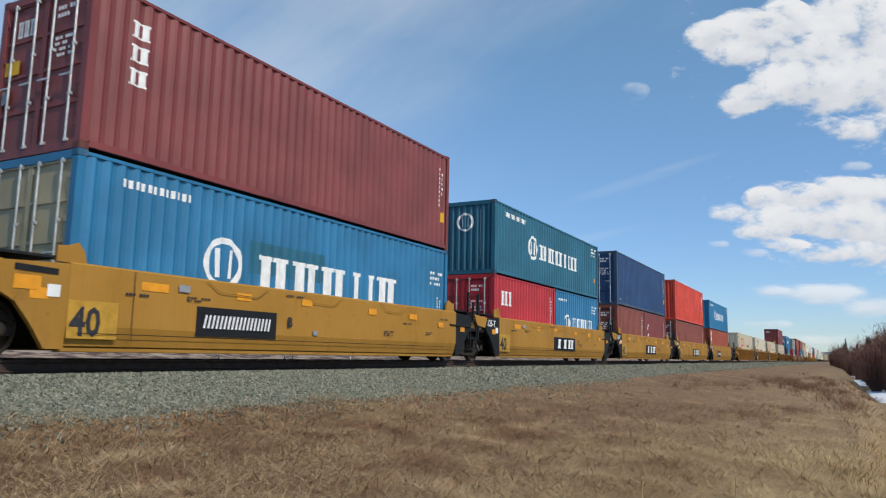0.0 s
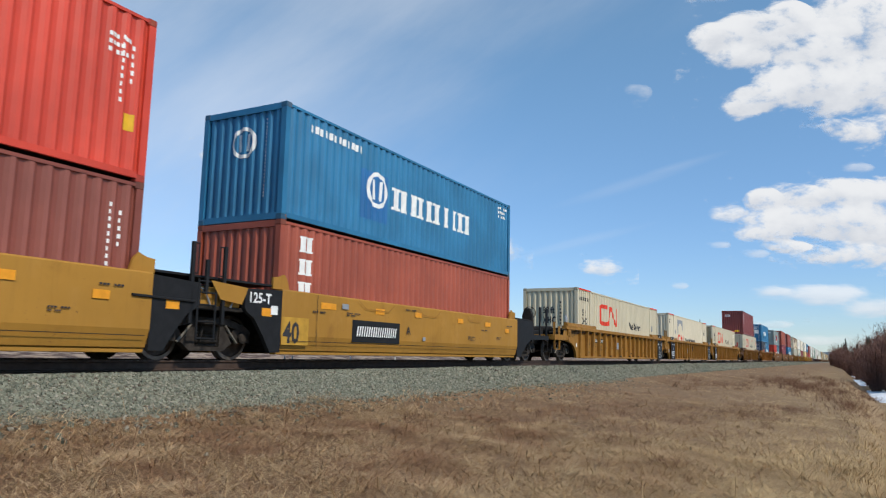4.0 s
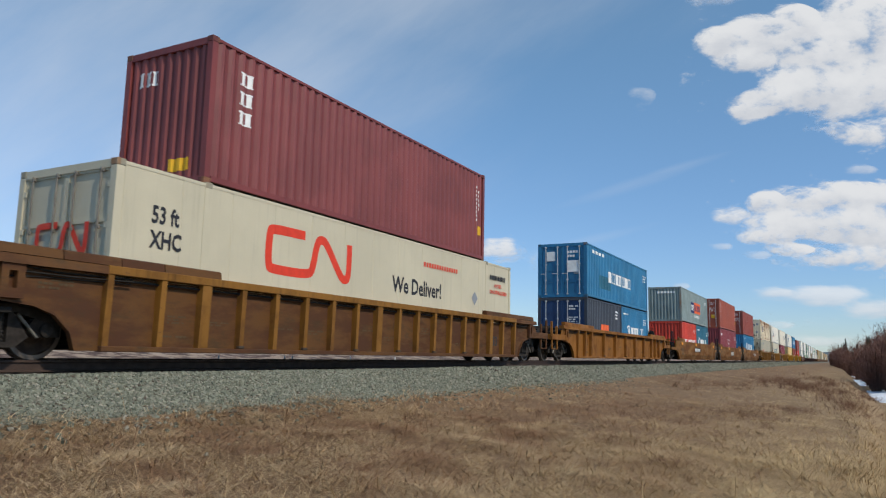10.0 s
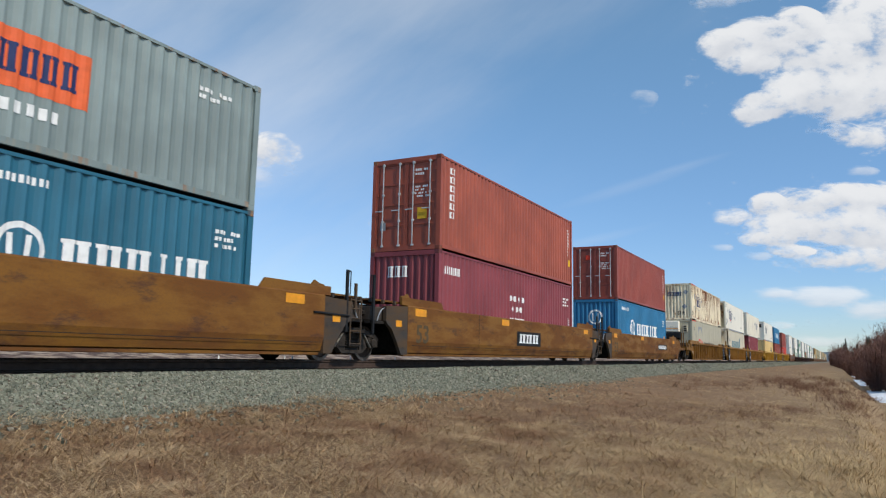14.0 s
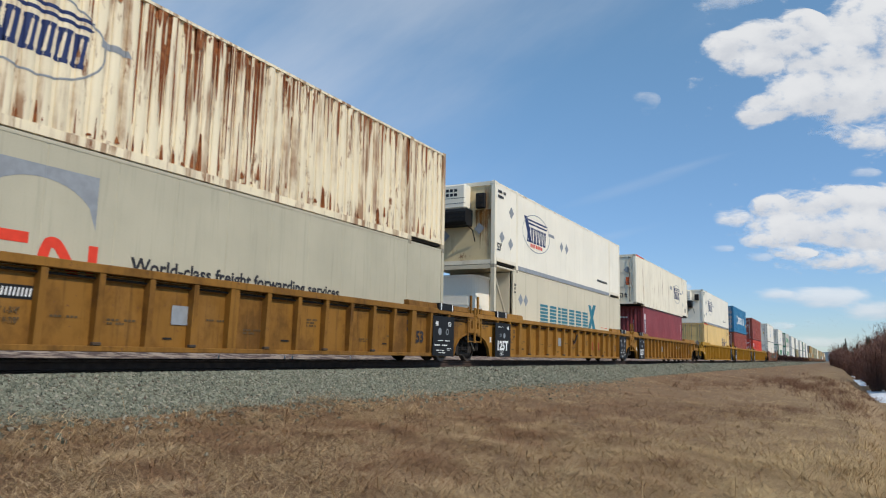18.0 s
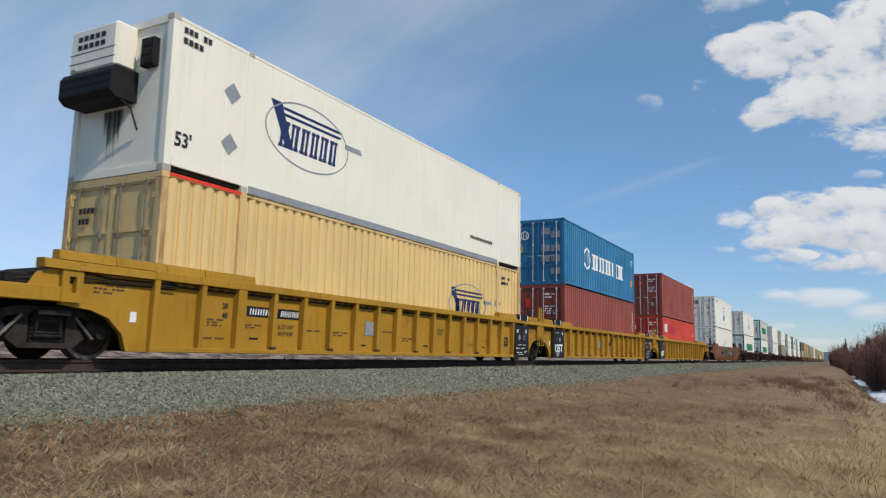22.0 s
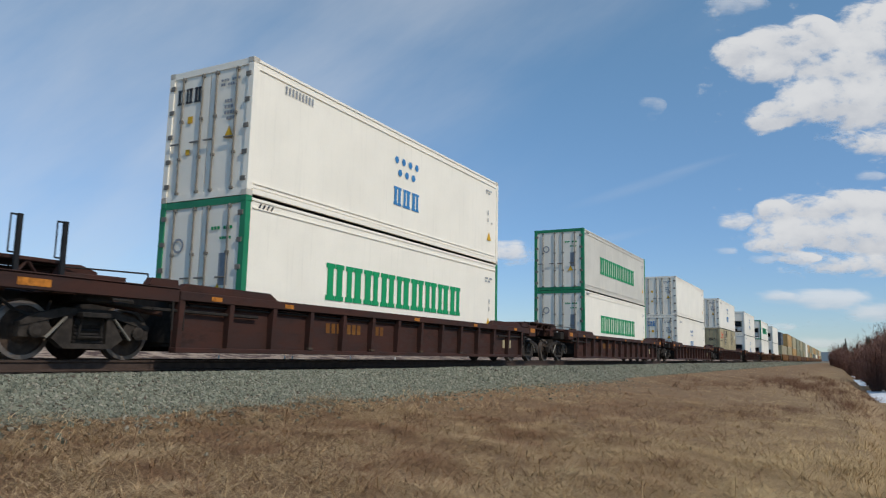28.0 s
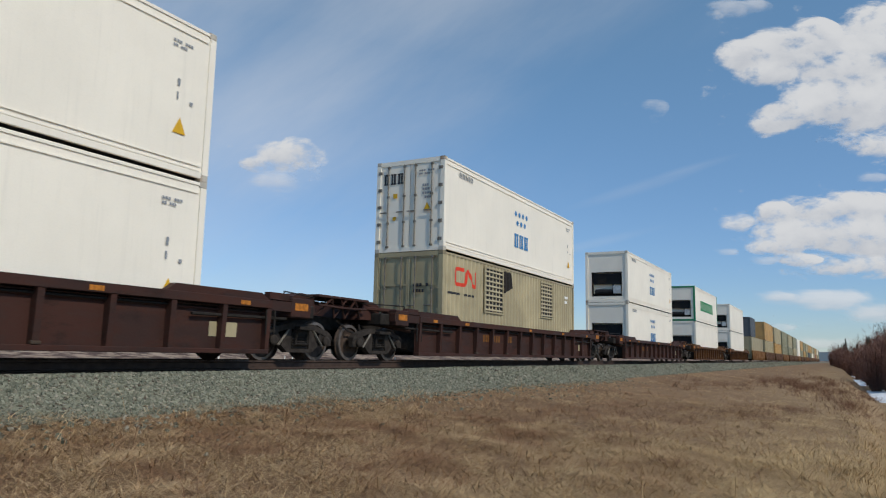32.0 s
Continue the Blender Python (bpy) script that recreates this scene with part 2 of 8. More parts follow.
BOXES = {
    "maroon": paint("paint_maroon", rgb("7b3b38"), 0.06, 0.2),
    "wine": paint("paint_wine", rgb("863b40"), 0.08, 0.2),
    "redbrown": paint("paint_redbrown", rgb("8e4234"), 0.08, 0.2),
    "rustbrown": paint("paint_rustbrown", rgb("804437"), 0.1, 0.2),
    "oxide": paint("paint_oxide", rgb("9a4b36"), 0.08, 0.2),
    "blue": paint("paint_blue", rgb("2a7098"), 0.1, 0.22),
    "deepblue": paint("paint_deepblue", rgb("2768a0"), 0.14, 0.25),
    "tealblue": paint("paint_tealblue", rgb("266177"), 0.1, 0.3),
    "navy": paint("paint_navy", rgb("27426a"), 0.1, 0.25),
    "charcoal": paint("paint_charcoal", rgb("3c4049"), 0.06, 0.2),
    "orange": paint("paint_orange", rgb("c9432f"), 0.07, 0.2),
    "red": paint("paint_red", rgb("b22d34"), 0.07, 0.2),
    "scarlet": paint("paint_scarlet", rgb("c63f2c"), 0.07, 0.2),
    "greygreen": paint("paint_greygreen", rgb("7d8a88"), 0.14, 0.2),
    "cream": paint("paint_cream", rgb("c6bca2"), 0.04, 0.2, 0.5, 0.05),
    "ivory": paint("paint_ivory", rgb("d2c7ae"), 0.03, 0.18, 0.5, 0.04),
    "rustwhite": paint("paint_rusted_white", rgb("eadbbb"), 0.66, 0.35, 0.5, 0.06),
    "stainwhite": paint("paint_stained_white", rgb("ede3cc"), 0.36, 0.25, 0.5, 0.05),
    "white": paint("paint_white", rgb("f0e8d6"), 0.06, 0.15, 0.5, 0.03),
    "reefer": paint("paint_reefer_white", rgb("f4ecdc"), 0.04, 0.14, 0.5, 0.03),
    "reefergrey": paint("paint_reefer_grey", rgb("cfc9bc"), 0.05, 0.35, 0.5, 0.06),
    "dusty": paint("paint_dusty_reefer", rgb("b4ad97"), 0.04, 0.3, 0.6, 0.06),
    "rustend": paint("paint_rusty_end", rgb("d6c298"), 0.5, 0.4, 0.55, 0.08),
    "sand": paint("paint_sand", rgb("e0bf80"), 0.06, 0.2, 0.5, 0.05),
    "sandrust": paint("paint_sand_rusty", rgb("d3b27a"), 0.5, 0.3, 0.5, 0.05),
    "navyrust": paint("paint_navy_rusty", rgb("30475f"), 0.46, 0.3),
    "greyrust": paint("paint_grey_rusty", rgb("7d8a88"), 0.46, 0.3),
    "khaki": paint("paint_khaki", rgb("a89b7a"), 0.12, 0.3),
    "tan": paint("paint_tan", rgb("b9925a"), 0.1, 0.3),
    "olive": paint("paint_olive_grey", rgb("8b876c"), 0.1, 0.3),
    "slate": paint("paint_slate", rgb("55595f"), 0.1, 0.3),
    "greenframe": paint("paint_green_frame", rgb("1f7d55"), 0.08, 0.2),
}
BOX_COLS = {"maroon": rgb("7b3b38"), "wine": rgb("7c343a"), "redbrown": rgb("8e4234"), "rustbrown": rgb("804437"), "oxide": rgb("9a4a33"), "blue": rgb("2a7098"), "deepblue": rgb("2768a0"), "tealblue": rgb("266177"), "navy": rgb("27426a"), "charcoal": rgb("3c4049"), "orange": rgb("c9432f"), "red": rgb("b22d34"), "scarlet": rgb("c63f2c"), "greygreen": rgb("7d8a88"), "cream": rgb("c6bca2"), "ivory": rgb("d2c7ae"), "rustwhite": rgb("eadbbb"), "stainwhite": rgb("ede3cc"), "white": rgb("f0e8d6"), "reefer": rgb("f4ecdc"), "reefergrey": rgb("cfc9bc"), "dusty": rgb("b4ad97"), "sand": rgb("e0bf80"), "sandrust": rgb("d3b27a"), "navyrust": rgb("30475f"), "greyrust": rgb("7d8a88"), "khaki": rgb("a89b7a"), "tan": rgb("b9925a"), "olive": rgb("8b876c"), "slate": rgb("55595f"), "greenframe": rgb("1f7d55")}



# ---- markings ----
INK = (((0.06, 0.40), (0.60, 0.94)), ((0.06, 0.36), (0.56, 0.94)), ((0.06, 0.44), (0.64, 0.94)), ((0.3, 0.7),))


def strokes(bm, u0, v0, width, height, n, fill=0.72, slant=0.0, split=True, cells=None):
    """A word as n plain marks: each a pair of upright bars, or one block where they are small."""
    cells = cells or [(k % 3, 1.0) for k in range(n)]
    unit = width / sum(w for _, w in cells)
    a = u0
    for kind, wide in cells:
        w = unit * wide * fill
        if not split:
            quad(bm, [(a + x + slant * y, v0 + y) for x, y in ((0, 0), (w, 0), (w, height), (0, height))])
        else:
            t = height * 0.13
            for p, q in INK[kind]:
                x0, x1, e = a + p * w, a + q * w, 0.085 * w
                pts = [(x0 - e, 0), (x1 + e, 0), (x1 + e, t), (x1, t), (x1, height - t), (x1 + e, height - t), (x1 + e, height), (x0 - e, height), (x0 - e, height - t), (x0, height - t), (x0, t), (x0 - e, t)]
                quad(bm, [(x + slant * y, v0 + y) for x, y in pts])
        a += unit * wide


def quad(bm, pts):
    bm.faces.new([bm.verts.new((p[0], p[1], 0)) for p in pts])


def bars(bm, u0, v0, width, height, rows):
    """Writing too small to read: rows of short plain bars."""
    h = height / rows
    for i in range(rows):
        w = width * (0.65 + 0.35 * ((i * 7 + 3) % 5) / 4)
        z = v0 + height - (i + 0.72) * h
        n = max(1, min(7, round(w / (h * 0.62))))
        p = w / n
        for k in range(n):
            if n > 4 and (k + i) % 4 == 3:
                continue
            quad(bm, [(u0 + k * p, z), (u0 + (k + 0.78) * p, z), (u0 + (k + 0.78) * p, z + 0.56 * h), (u0 + k * p, z + 0.56 * h)])


def ring(bm, u, v, ru, rv, t, seg=28, a0=0.0, a1=360.0):
    pts = []
    for i in range(seg + 1):
        a = radians(a0 + (a1 - a0) * i / seg)
        pts.append(((u + ru * math.cos(a), v + rv * math.sin(a)), (u + (ru - t) * math.cos(a), v + (rv - t) * math.sin(a))))
    for (o1, i1), (o2, i2) in zip(pts, pts[1:]):
        quad(bm, [o1, o2, i2, i1])


def diamond(bm, u, v, r):
    quad(bm, [(u - r, v), (u, v - r), (u + r, v), (u, v + r)])


def disc(bm, u, v, r, n=6):
    quad(bm, [(u + r * math.cos(2 * math.pi * i / n), v + r * math.sin(2 * math.pi * i / n)) for i in range(n)])


def text(bm, words, u, v, size, squeeze=1.0, bold=0.025):
    """Words in the built-in font, their lower left corner at (u, v), capital height size."""
    cu = bpy.data.curves.new("words", "FONT")
    cu.body, cu.size, cu.resolution_u, cu.offset = words, size * 1.4, 2, size * bold * 1.4
    ob = bpy.data.objects.new("words", cu)
    me = bpy.data.meshes.new_from_object(ob)
    me.transform(Matrix.Translation((u, v, 0)) @ Matrix.Diagonal((squeeze, 1, 1, 1)))
    bm.from_mesh(me)
    bpy.data.meshes.remove(me)
    bpy.data.objects.remove(ob)
    bpy.data.curves.remove(cu)


def knots(a, b, style):
    """The (y, depth) profile of a panel from a to b: iso ribs, wide ribs, slats or flat."""
    if style == "flat":
        return [(a, 0.0), (b, 0.0)]
    pitch, top, slope, deep = {"iso": (0.278, 0.072, 0.066, 0.036), "wide": (0.285, 0.20, 0.008, 0.055), "end": (0.25, 0.075, 0.045, 0.045), "seam": (1.22, 1.17, 0.008, 0.008), "fine": (0.40, 0.34, 0.015, 0.014)}[style]
    n = max(1, round((b - a) / pitch))
    p = (b - a) / n
    k = p / pitch
    out = [(a, deep)]
    for i in range(n):
        y = a + i * p
        low = (p - (top + 2 * slope) * k) / 2
        if style == "wide":
            w = p - 2 * low
            out += [(y + low, deep)] + [(y + low + 0.006 + (w - 0.012) * u, d) for u, d in ((0, 0.03), (0.14, 0.010), (0.34, 0.001), (0.62, 0.003), (0.84, 0.016), (1, 0.036))] + [(y + low + w, deep)]
            continue
        out += [(y + low, deep), (y + low + slope * k, 0.0), (y + low + (slope + top) * k, 0.0), (y + low + (2 * slope + top) * k, deep)]
    out.append((b, deep))
    return out


def depth_at(prof, y):
    for (a, d), (b, e) in zip(prof, prof[1:]):
        if a <= y <= b:
            return d + (e - d) * (y - a) / max(1e-6, b - a)
    return 0.0


def drape(bm, prof, x_out, face, lift=0.005):
    """Lay flat markings on a ribbed panel. face: 'side' looks along +x, 'end' along -y."""
    if len(prof) > 2:
        us = [v.co.x for v in bm.verts]
        lo, hi = min(us), max(us)
        for y, _ in prof:
            if lo < y < hi:
                bmesh.ops.bisect_plane(bm, geom=bm.verts[:] + bm.edges[:] + bm.faces[:], plane_co=(y, 0, 0), plane_no=(1, 0, 0))
    for v in bm.verts:
        u, z = v.co.x, v.co.y
        d = depth_at(prof, u) - lift
        v.co = (x_out - d, u, z) if face == "side" else (u, x_out + d, z)


def marking(parent, name, mat, draw, prof, x_out, face, label="", lift=0.005):
    bm = bmesh.new()
    draw(bm)
    drape(bm, prof, x_out, face, lift)
    want = Vector((1, 0, 0)) if face == "side" else Vector((0, -1, 0))
    bm.normal_update()
    for f in bm.faces:
        if f.normal.dot(want) < 0:
            f.normal_flip()
    ob = None
    for piece in islands(bm) if name in APART else [None]:
        me = bpy.data.meshes.new(name)
        if piece is None:
            bm.to_mesh(me)
        else:
            idx = {v: i for i, v in enumerate({v for f in piece for v in f.verts})}
            me.from_pydata([v.co for v in idx], [], [[idx[v] for v in f.verts] for f in piece])
        me.materials.append(mat)
        ob = new(name, me)
        ob.parent = parent
        if label:
            tagged(ob, label)
    bm.free()
    return ob


APART = ("lettering", "placard", "end_placard", "name_block", "flash_mark", "door_table", "sprayed_patch", "grey_tag", "sprayed_line", "number_bar")


def islands(bm):
    """The connected pieces of a mesh, as lists of faces."""
    bmesh.ops.remove_doubles(bm, verts=bm.verts[:], dist=0.0005)
    seen, out = set(), []
    for f in bm.faces:
        if f in seen:
            continue
        seen.add(f)
        todo, piece = [f], []
        while todo:
            g = todo.pop()
            piece.append(g)
            for v in g.verts:
                for k in v.link_faces:
                    if k not in seen:
                        seen.add(k)
                        todo.append(k)
        out.append(piece)
    return out


def runs(bm, x0, x1, z0, h, n):
    """Dirty water marks: slivers of uneven height, highest in the middle."""
    for i in range(n):
        u = (i + 0.5) / n
        x = x0 + (x1 - x0) * u
        w = (x1 - x0) / n * (0.25 + 0.3 * ((i * 5) % 7) / 6)
        top = z0 + h * (0.25 + 0.75 * math.sin(math.pi * u)) * (0.45 + 0.55 * ((i * 11 + 3) % 8) / 7)
        quad(bm, [(x - w, z0), (x + w, z0), (x + w * 0.7, z0 + (top - z0) * 0.6), (x, top), (x - w * 0.7, z0 + (top - z0) * 0.6)])


def drips(bm, x0, x1, z0, h, n, seed=1):
    """Thin rust runs hanging from a seam: slivers of uneven width and length."""
    r = random.Random(seed)
    for _ in range(n):
        x = r.uniform(x0, x1)
        w = r.uniform(0.006, 0.024) * (1 + (r.random() < 0.15))
        end = z0 + h * r.random() ** 1.8
        top = z0 + (end - z0) * (0.0 if r.random() < 0.7 else r.uniform(0.2, 0.6))
        mid = top + (end - top) * r.uniform(0.4, 0.8)
        quad(bm, [(x - w, top), (x + w, top), (x + w * 0.7, mid), (x + w * 0.2, end), (x - w * 0.2, end), (x - w * 0.8, mid)])


# ---- containers ----
LONG, HALF, DOM = 12.192, 6.058, 16.154
HC, STD = 2.896, 2.591


def profile_mesh(prof, x_out, z0, z1):
    def build(bm):
        rows = [[bm.verts.new((x_out - d, y, z)) for y, d in prof] for z in (z0, z1)]
        back = [[bm.verts.new((x_out - 0.06, prof[k][0], z)) for k in (0, -1)] for z in (z0, z1)]
        for i in range(len(prof) - 1):
            bm.faces.new((rows[0][i], rows[0][i + 1], rows[1][i + 1], rows[1][i]))
        bm.faces.new((back[0][0], back[1][0], back[1][1], back[0][1]))
    return build


def box_frame(L, W, H, w53=False):
    """Corner posts and end headers."""
    def build(bm):
        h = W / 2
        for sx in (-1, 1):
            a, b = sorted((sx * h, sx * (h - 0.14)))
            for y0, y1 in ((0.0, 0.15), (L - 0.15, L)):
                box(bm, a, b, y0 + 0.004, y1 - 0.004, 0.12, H - 0.12)
            if w53:
                for y in (1.98, L - 1.98):
                    box(bm, a if sx < 0 else h - 0.05, (-h + 0.05) if sx < 0 else b + 0.001, y - 0.09, y + 0.09, 0.0, H - 0.02)
        for y0, y1 in ((0.01, 0.09), (L - 0.09, L - 0.01)):
            box(bm, -h + 0.14, h - 0.14, y0, y1, 0.01, 0.16)
            box(bm, -h + 0.14, h - 0.14, y0, y1, H - 0.13, H - 0.01)
    return build


def side_rail(L, W, z0, z1, sx, y0=0.17, y1=None):
    a, b = sorted((sx * W / 2, sx * (W / 2 - 0.07)))
    return lambda bm: box(bm, a, b, y0, L - 0.17 if y1 is None else y1, z0, z1)


def casting(bm):
    rbox(bm, -0.081, 0.081, -0.089, 0.089, -0.059, 0.059, 0.008)


def roof_build(L, W, H):
    """Pressed roof sheet: raised ribs across, in one piece."""
    def build(bm):
        n = int((L - 0.4) / 0.3)
        p = (L - 0.4) / n
        top = [(0.1, H - 0.036)]
        for i in range(n):
            y = 0.2 + i * p
            top += [(y, H - 0.036), (y + 0.03, H - 0.012), (y + 0.2, H - 0.012), (y + 0.23, H - 0.036)]
        top.append((L - 0.1, H - 0.036))
        prism(bm, top + [(L - 0.1, H - 0.1), (0.1, H - 0.1)], "x", -W / 2 + 0.065, W / 2 - 0.065)
    return build


def floor_build(L, W):
    return lambda bm: box(bm, -W / 2 + 0.06, W / 2 - 0.06, 0.1, L - 0.1, 0.05, 0.14)


def door_leaf(w, h, ribs):
    """A door seen from -y, one pressed sheet: raised border and crossbars; origin at its lower left outer corner."""
    def build(bm):
        pool = {}
        def vert(*p):
            p = tuple(round(q, 4) for q in p)
            if p not in pool:
                pool[p] = bm.verts.new(p)
            return pool[p]
        def face(*pts):
            bm.faces.new([vert(*p) for p in pts])
        xs = [0.0, 0.06, w - 0.06, w]
        zs = [v for k in range(ribs + 1) for v in (k * (h - 0.06) / ribs, k * (h - 0.06) / ribs + 0.06)]
        def depth(i, k):
            return 0.0 if i in (0, 2) or k % 2 == 0 else 0.024
        for i in range(3):
            for k in range(len(zs) - 1):
                x0, x1, z0, z1, y = xs[i], xs[i + 1], zs[k], zs[k + 1], depth(i, k)
                face((x0, y, z0), (x1, y, z0), (x1, y, z1), (x0, y, z1))
                if i < 2 and depth(i + 1, k) != y:
                    face((x1, 0, z0), (x1, 0.024, z0), (x1, 0.024, z1), (x1, 0, z1))
                if k < len(zs) - 2 and depth(i, k + 1) != y:
                    face((x0, 0, z1), (x1, 0, z1), (x1, 0.024, z1), (x0, 0.024, z1))
        for k in range(len(zs) - 1):
            for x in (0.0, w):
                face((x, 0, zs[k]), (x, 0, zs[k + 1]), (x, 0.06, zs[k + 1]), (x, 0.06, zs[k]))
        for i in range(3):
            for z in (zs[0], zs[-1]):
                face((xs[i], 0, z), (xs[i + 1], 0, z), (xs[i + 1], 0.06, z), (xs[i], 0.06, z))
    return build


def lock_bar(h):
    def build(bm):
        rod(bm, (0, -0.035, 0.0), (0, -0.035, h), 0.019)
        for z in (0.03, h * 0.3, h * 0.62, h - 0.05):
            rbox(bm, -0.045, 0.045, -0.045, 0.0, z - 0.03, z + 0.03, 0.006)
        rbox(bm, -0.26, 0.02, -0.07, -0.045, h * 0.42, h * 0.42 + 0.035, 0.006)
    return build


def hinge(bm):
    rbox(bm, -0.07, 0.07, -0.02, 0.0, -0.05, 0.05, 0.006)


def doors(c, W, H, mat, bars_mat, ribs=4, hinges=None, detail=True):
    w = (W - 0.30) / 2
    h = H - 0.27
    for i, x in enumerate((-W / 2 + 0.145, 0.005)):
        leaf = part("door", ("leaf", round(w, 3), round(h, 3), ribs), door_leaf(w, h, ribs), mat, c, at=pose(x, 0.03, 0.14))
        if not detail:
            continue
        for bx in (0.26, w - 0.22):
            part("lock_bar", ("bar", round(h, 3)), lock_bar(h), bars_mat, leaf, "galvanised locking bar", pose(bx, 0, 0))
        for k in range(4):
            part("hinge", "hinge", hinge, hinges or mat, leaf, at=pose(0.0 if i == 0 else w, 0, 0.3 + k * (h - 0.6) / 3))


def machine_end(c, W, H, mat):
    """Cooling unit in the end of a reefer: recessed fan bay, pipes and a control box."""
    h = W / 2
    def plate(bm):
        box(bm, -h + 0.14, h - 0.14, 0.05, 0.09, 1.72, H - 0.13)
        box(bm, -h + 0.14, -h + 0.34, 0.05, 0.09, 0.16, 1.72)
        box(bm, h - 0.34, h - 0.14, 0.05, 0.09, 0.16, 1.72)
        box(bm, -h + 0.34, h - 0.34, 0.05, 0.09, 0.16, 0.34)
        box(bm, -h + 0.34, h - 0.34, 0.45, 0.5, 0.34, 1.72)
    part("end_panel", ("mplate", W, H), plate, mat, c)
    def works(bm):
        box(bm, -0.8, 0.75, 0.2, 0.44, 1.05, 1.65)
        rod(bm, (-0.7, 0.25, 0.6), (0.3, 0.25, 0.6), 0.16, 12)
        rod(bm, (0.3, 0.3, 0.5), (0.3, 0.3, 1.2), 0.04)
        box(bm, -0.85, 0.85, 0.3, 0.44, 0.36, 0.5)
    part("cooling_unit", "mworks", works, BLACK, c, "black cooling machinery in its bay")
    part("control_box", "mctl", lambda bm: rbox(bm, 0.35, 0.8, 0.08, 0.25, 0.5, 0.95), SILVER, c)
    part("fan", "mfan", lambda bm: [lathe(bm, [(-0.02, 0.27), (0.02, 0.27)], 0, 0, 0, 20)], GRIME, c, at=pose(-0.3, 0.18, 1.35, 0, 0, 90))


def nose_unit(c, W, H, mat, below=BLACK):
    """Refrigeration unit hung on the nose of a 53-foot reefer: white cowl above, black lower housing."""
    h = W / 2
    part("nose_panel", ("nosep", W, H), lambda bm: box(bm, -h + 0.14, h - 0.14, 0.05, 0.1, 0.16, H - 0.13), mat, c)
    part("unit_cowl", "cowl", lambda bm: rbox(bm, -0.95, 0.35, -0.42, 0.05, H - 0.98, H - 0.12, 0.05), BOXES["white"], c, "white cooling unit cowl")
    if mat is BOXES["dusty"]:
        part("cowl_stripe", "cowlstripe", lambda bm: box(bm, -0.9, 0.3, -0.426, -0.42, H - 0.74, H - 0.69), SIGNAL, c, "orange stripe")
    else:
        for k, z in enumerate((0.28, 0.44)):
            part("unit_number", ("unitno", k), lambda bm: [box(bm, -0.72 + 0.16 * q, -0.6 + 0.16 * q, -0.425, -0.42, H - z - 0.1, H - z) for q in range(5)][0], DARKMARK, c)
    for k in range(2):
        part("cowl_seam", ("cowlseam", k), lambda bm: box(bm, -0.93, 0.33, -0.424, -0.42, H - (0.62, 0.8)[k], H - (0.605, 0.785)[k]), GRIME, c)
    part("cowl_latch", "cowllatch", lambda bm: rbox(bm, -0.84, -0.72, -0.44, -0.42, H - 0.92, H - 0.87, 0.004), SILVER, c)
    def low(bm):
        prism(bm, [(-0.44, H - 0.99), (0.05, H - 0.99), (0.05, H - 1.56), (-0.4, H - 1.56), (-0.52, H - 1.46), (-0.52, H - 1.1)], "x", -1.02, 0.42)
    part("unit_housing", "housing", low, below, c, "black lower housing of the cooling unit")
    for k, z in enumerate((1.16, 1.3, 1.44)):
        part("housing_rib", ("housrib", k), lambda bm: box(bm, -1.0, 0.4, -0.528, -0.52, H - z, H - z + 0.025), GRIME, c)
    part("fuel_line", "fuelline", lambda bm: (rod(bm, (0.3, -0.3, H - 1.5), (0.52, -0.15, H - 1.72), 0.02, 6), rod(bm, (0.52, -0.15, H - 1.72), (0.55, 0.0, H - 2.1), 0.02, 6))[0], GRIME, c)
    part("vent_box", "ventbox", lambda bm: rbox(bm, 0.6, 0.94, -0.1, 0.05, H - 0.95, H - 0.42, 0.015), BOXES["cream"] if mat is BOXES["dusty"] else BLACK, c, "small control box beside the unit")
    for k in range(3):
        part("vent_panel", ("ventpanel", k), lambda bm: rbox(bm, 0.66, 0.88, -0.115, -0.1, H - 0.91 + 0.16 * k, H - 0.80 + 0.16 * k, 0.006), GRIME, c)


def lathe_box(bm):
    """Upright cowl with well rounded corners, a lip at its top and foot."""
    for z0, z1, g in ((0.72, 2.5, 0.0), (2.5, 2.58, 0.04), (0.64, 0.72, 0.04), (1.52, 1.56, 0.012)):
        pts = []
        for cx, cy, a0 in ((0.15, 0.55, 270), (0.15, 1.35, 0), (-0.85, 1.35, 90), (-0.85, 0.55, 180)):
            for k in range(6):
                a = radians(a0 + 18 * k)
                pts.append((cx + (0.3 + g) * math.cos(a), cy + (0.3 + g) * math.sin(a)))
        prism(bm, pts, "z", z0, z1)


def tall_unit(c, W, H, mat):
    """Open frame end with a tall white cooling unit between the posts."""
    h = W / 2
    part("nose_panel", ("tallp", W, H), lambda bm: box(bm, -h + 0.14, h - 0.14, 1.6, 1.66, 0.16, H - 0.13), mat, c)
    part("unit_cowl", "tallcowl", lambda bm: (lathe_box(bm), None)[1], BOXES["reefer"], c, "white upright cooling unit")
    def brace(bm):
        for x in (-h + 0.1, h - 0.1):
            rod(bm, (x, 0.12, H - 0.2), (x, 1.6, 0.6), 0.035)
        box(bm, -h + 0.1, h - 0.1, 0.1, 0.2, 0.3, 0.42)
    part("end_brace", "tallbrace", brace, mat, c)


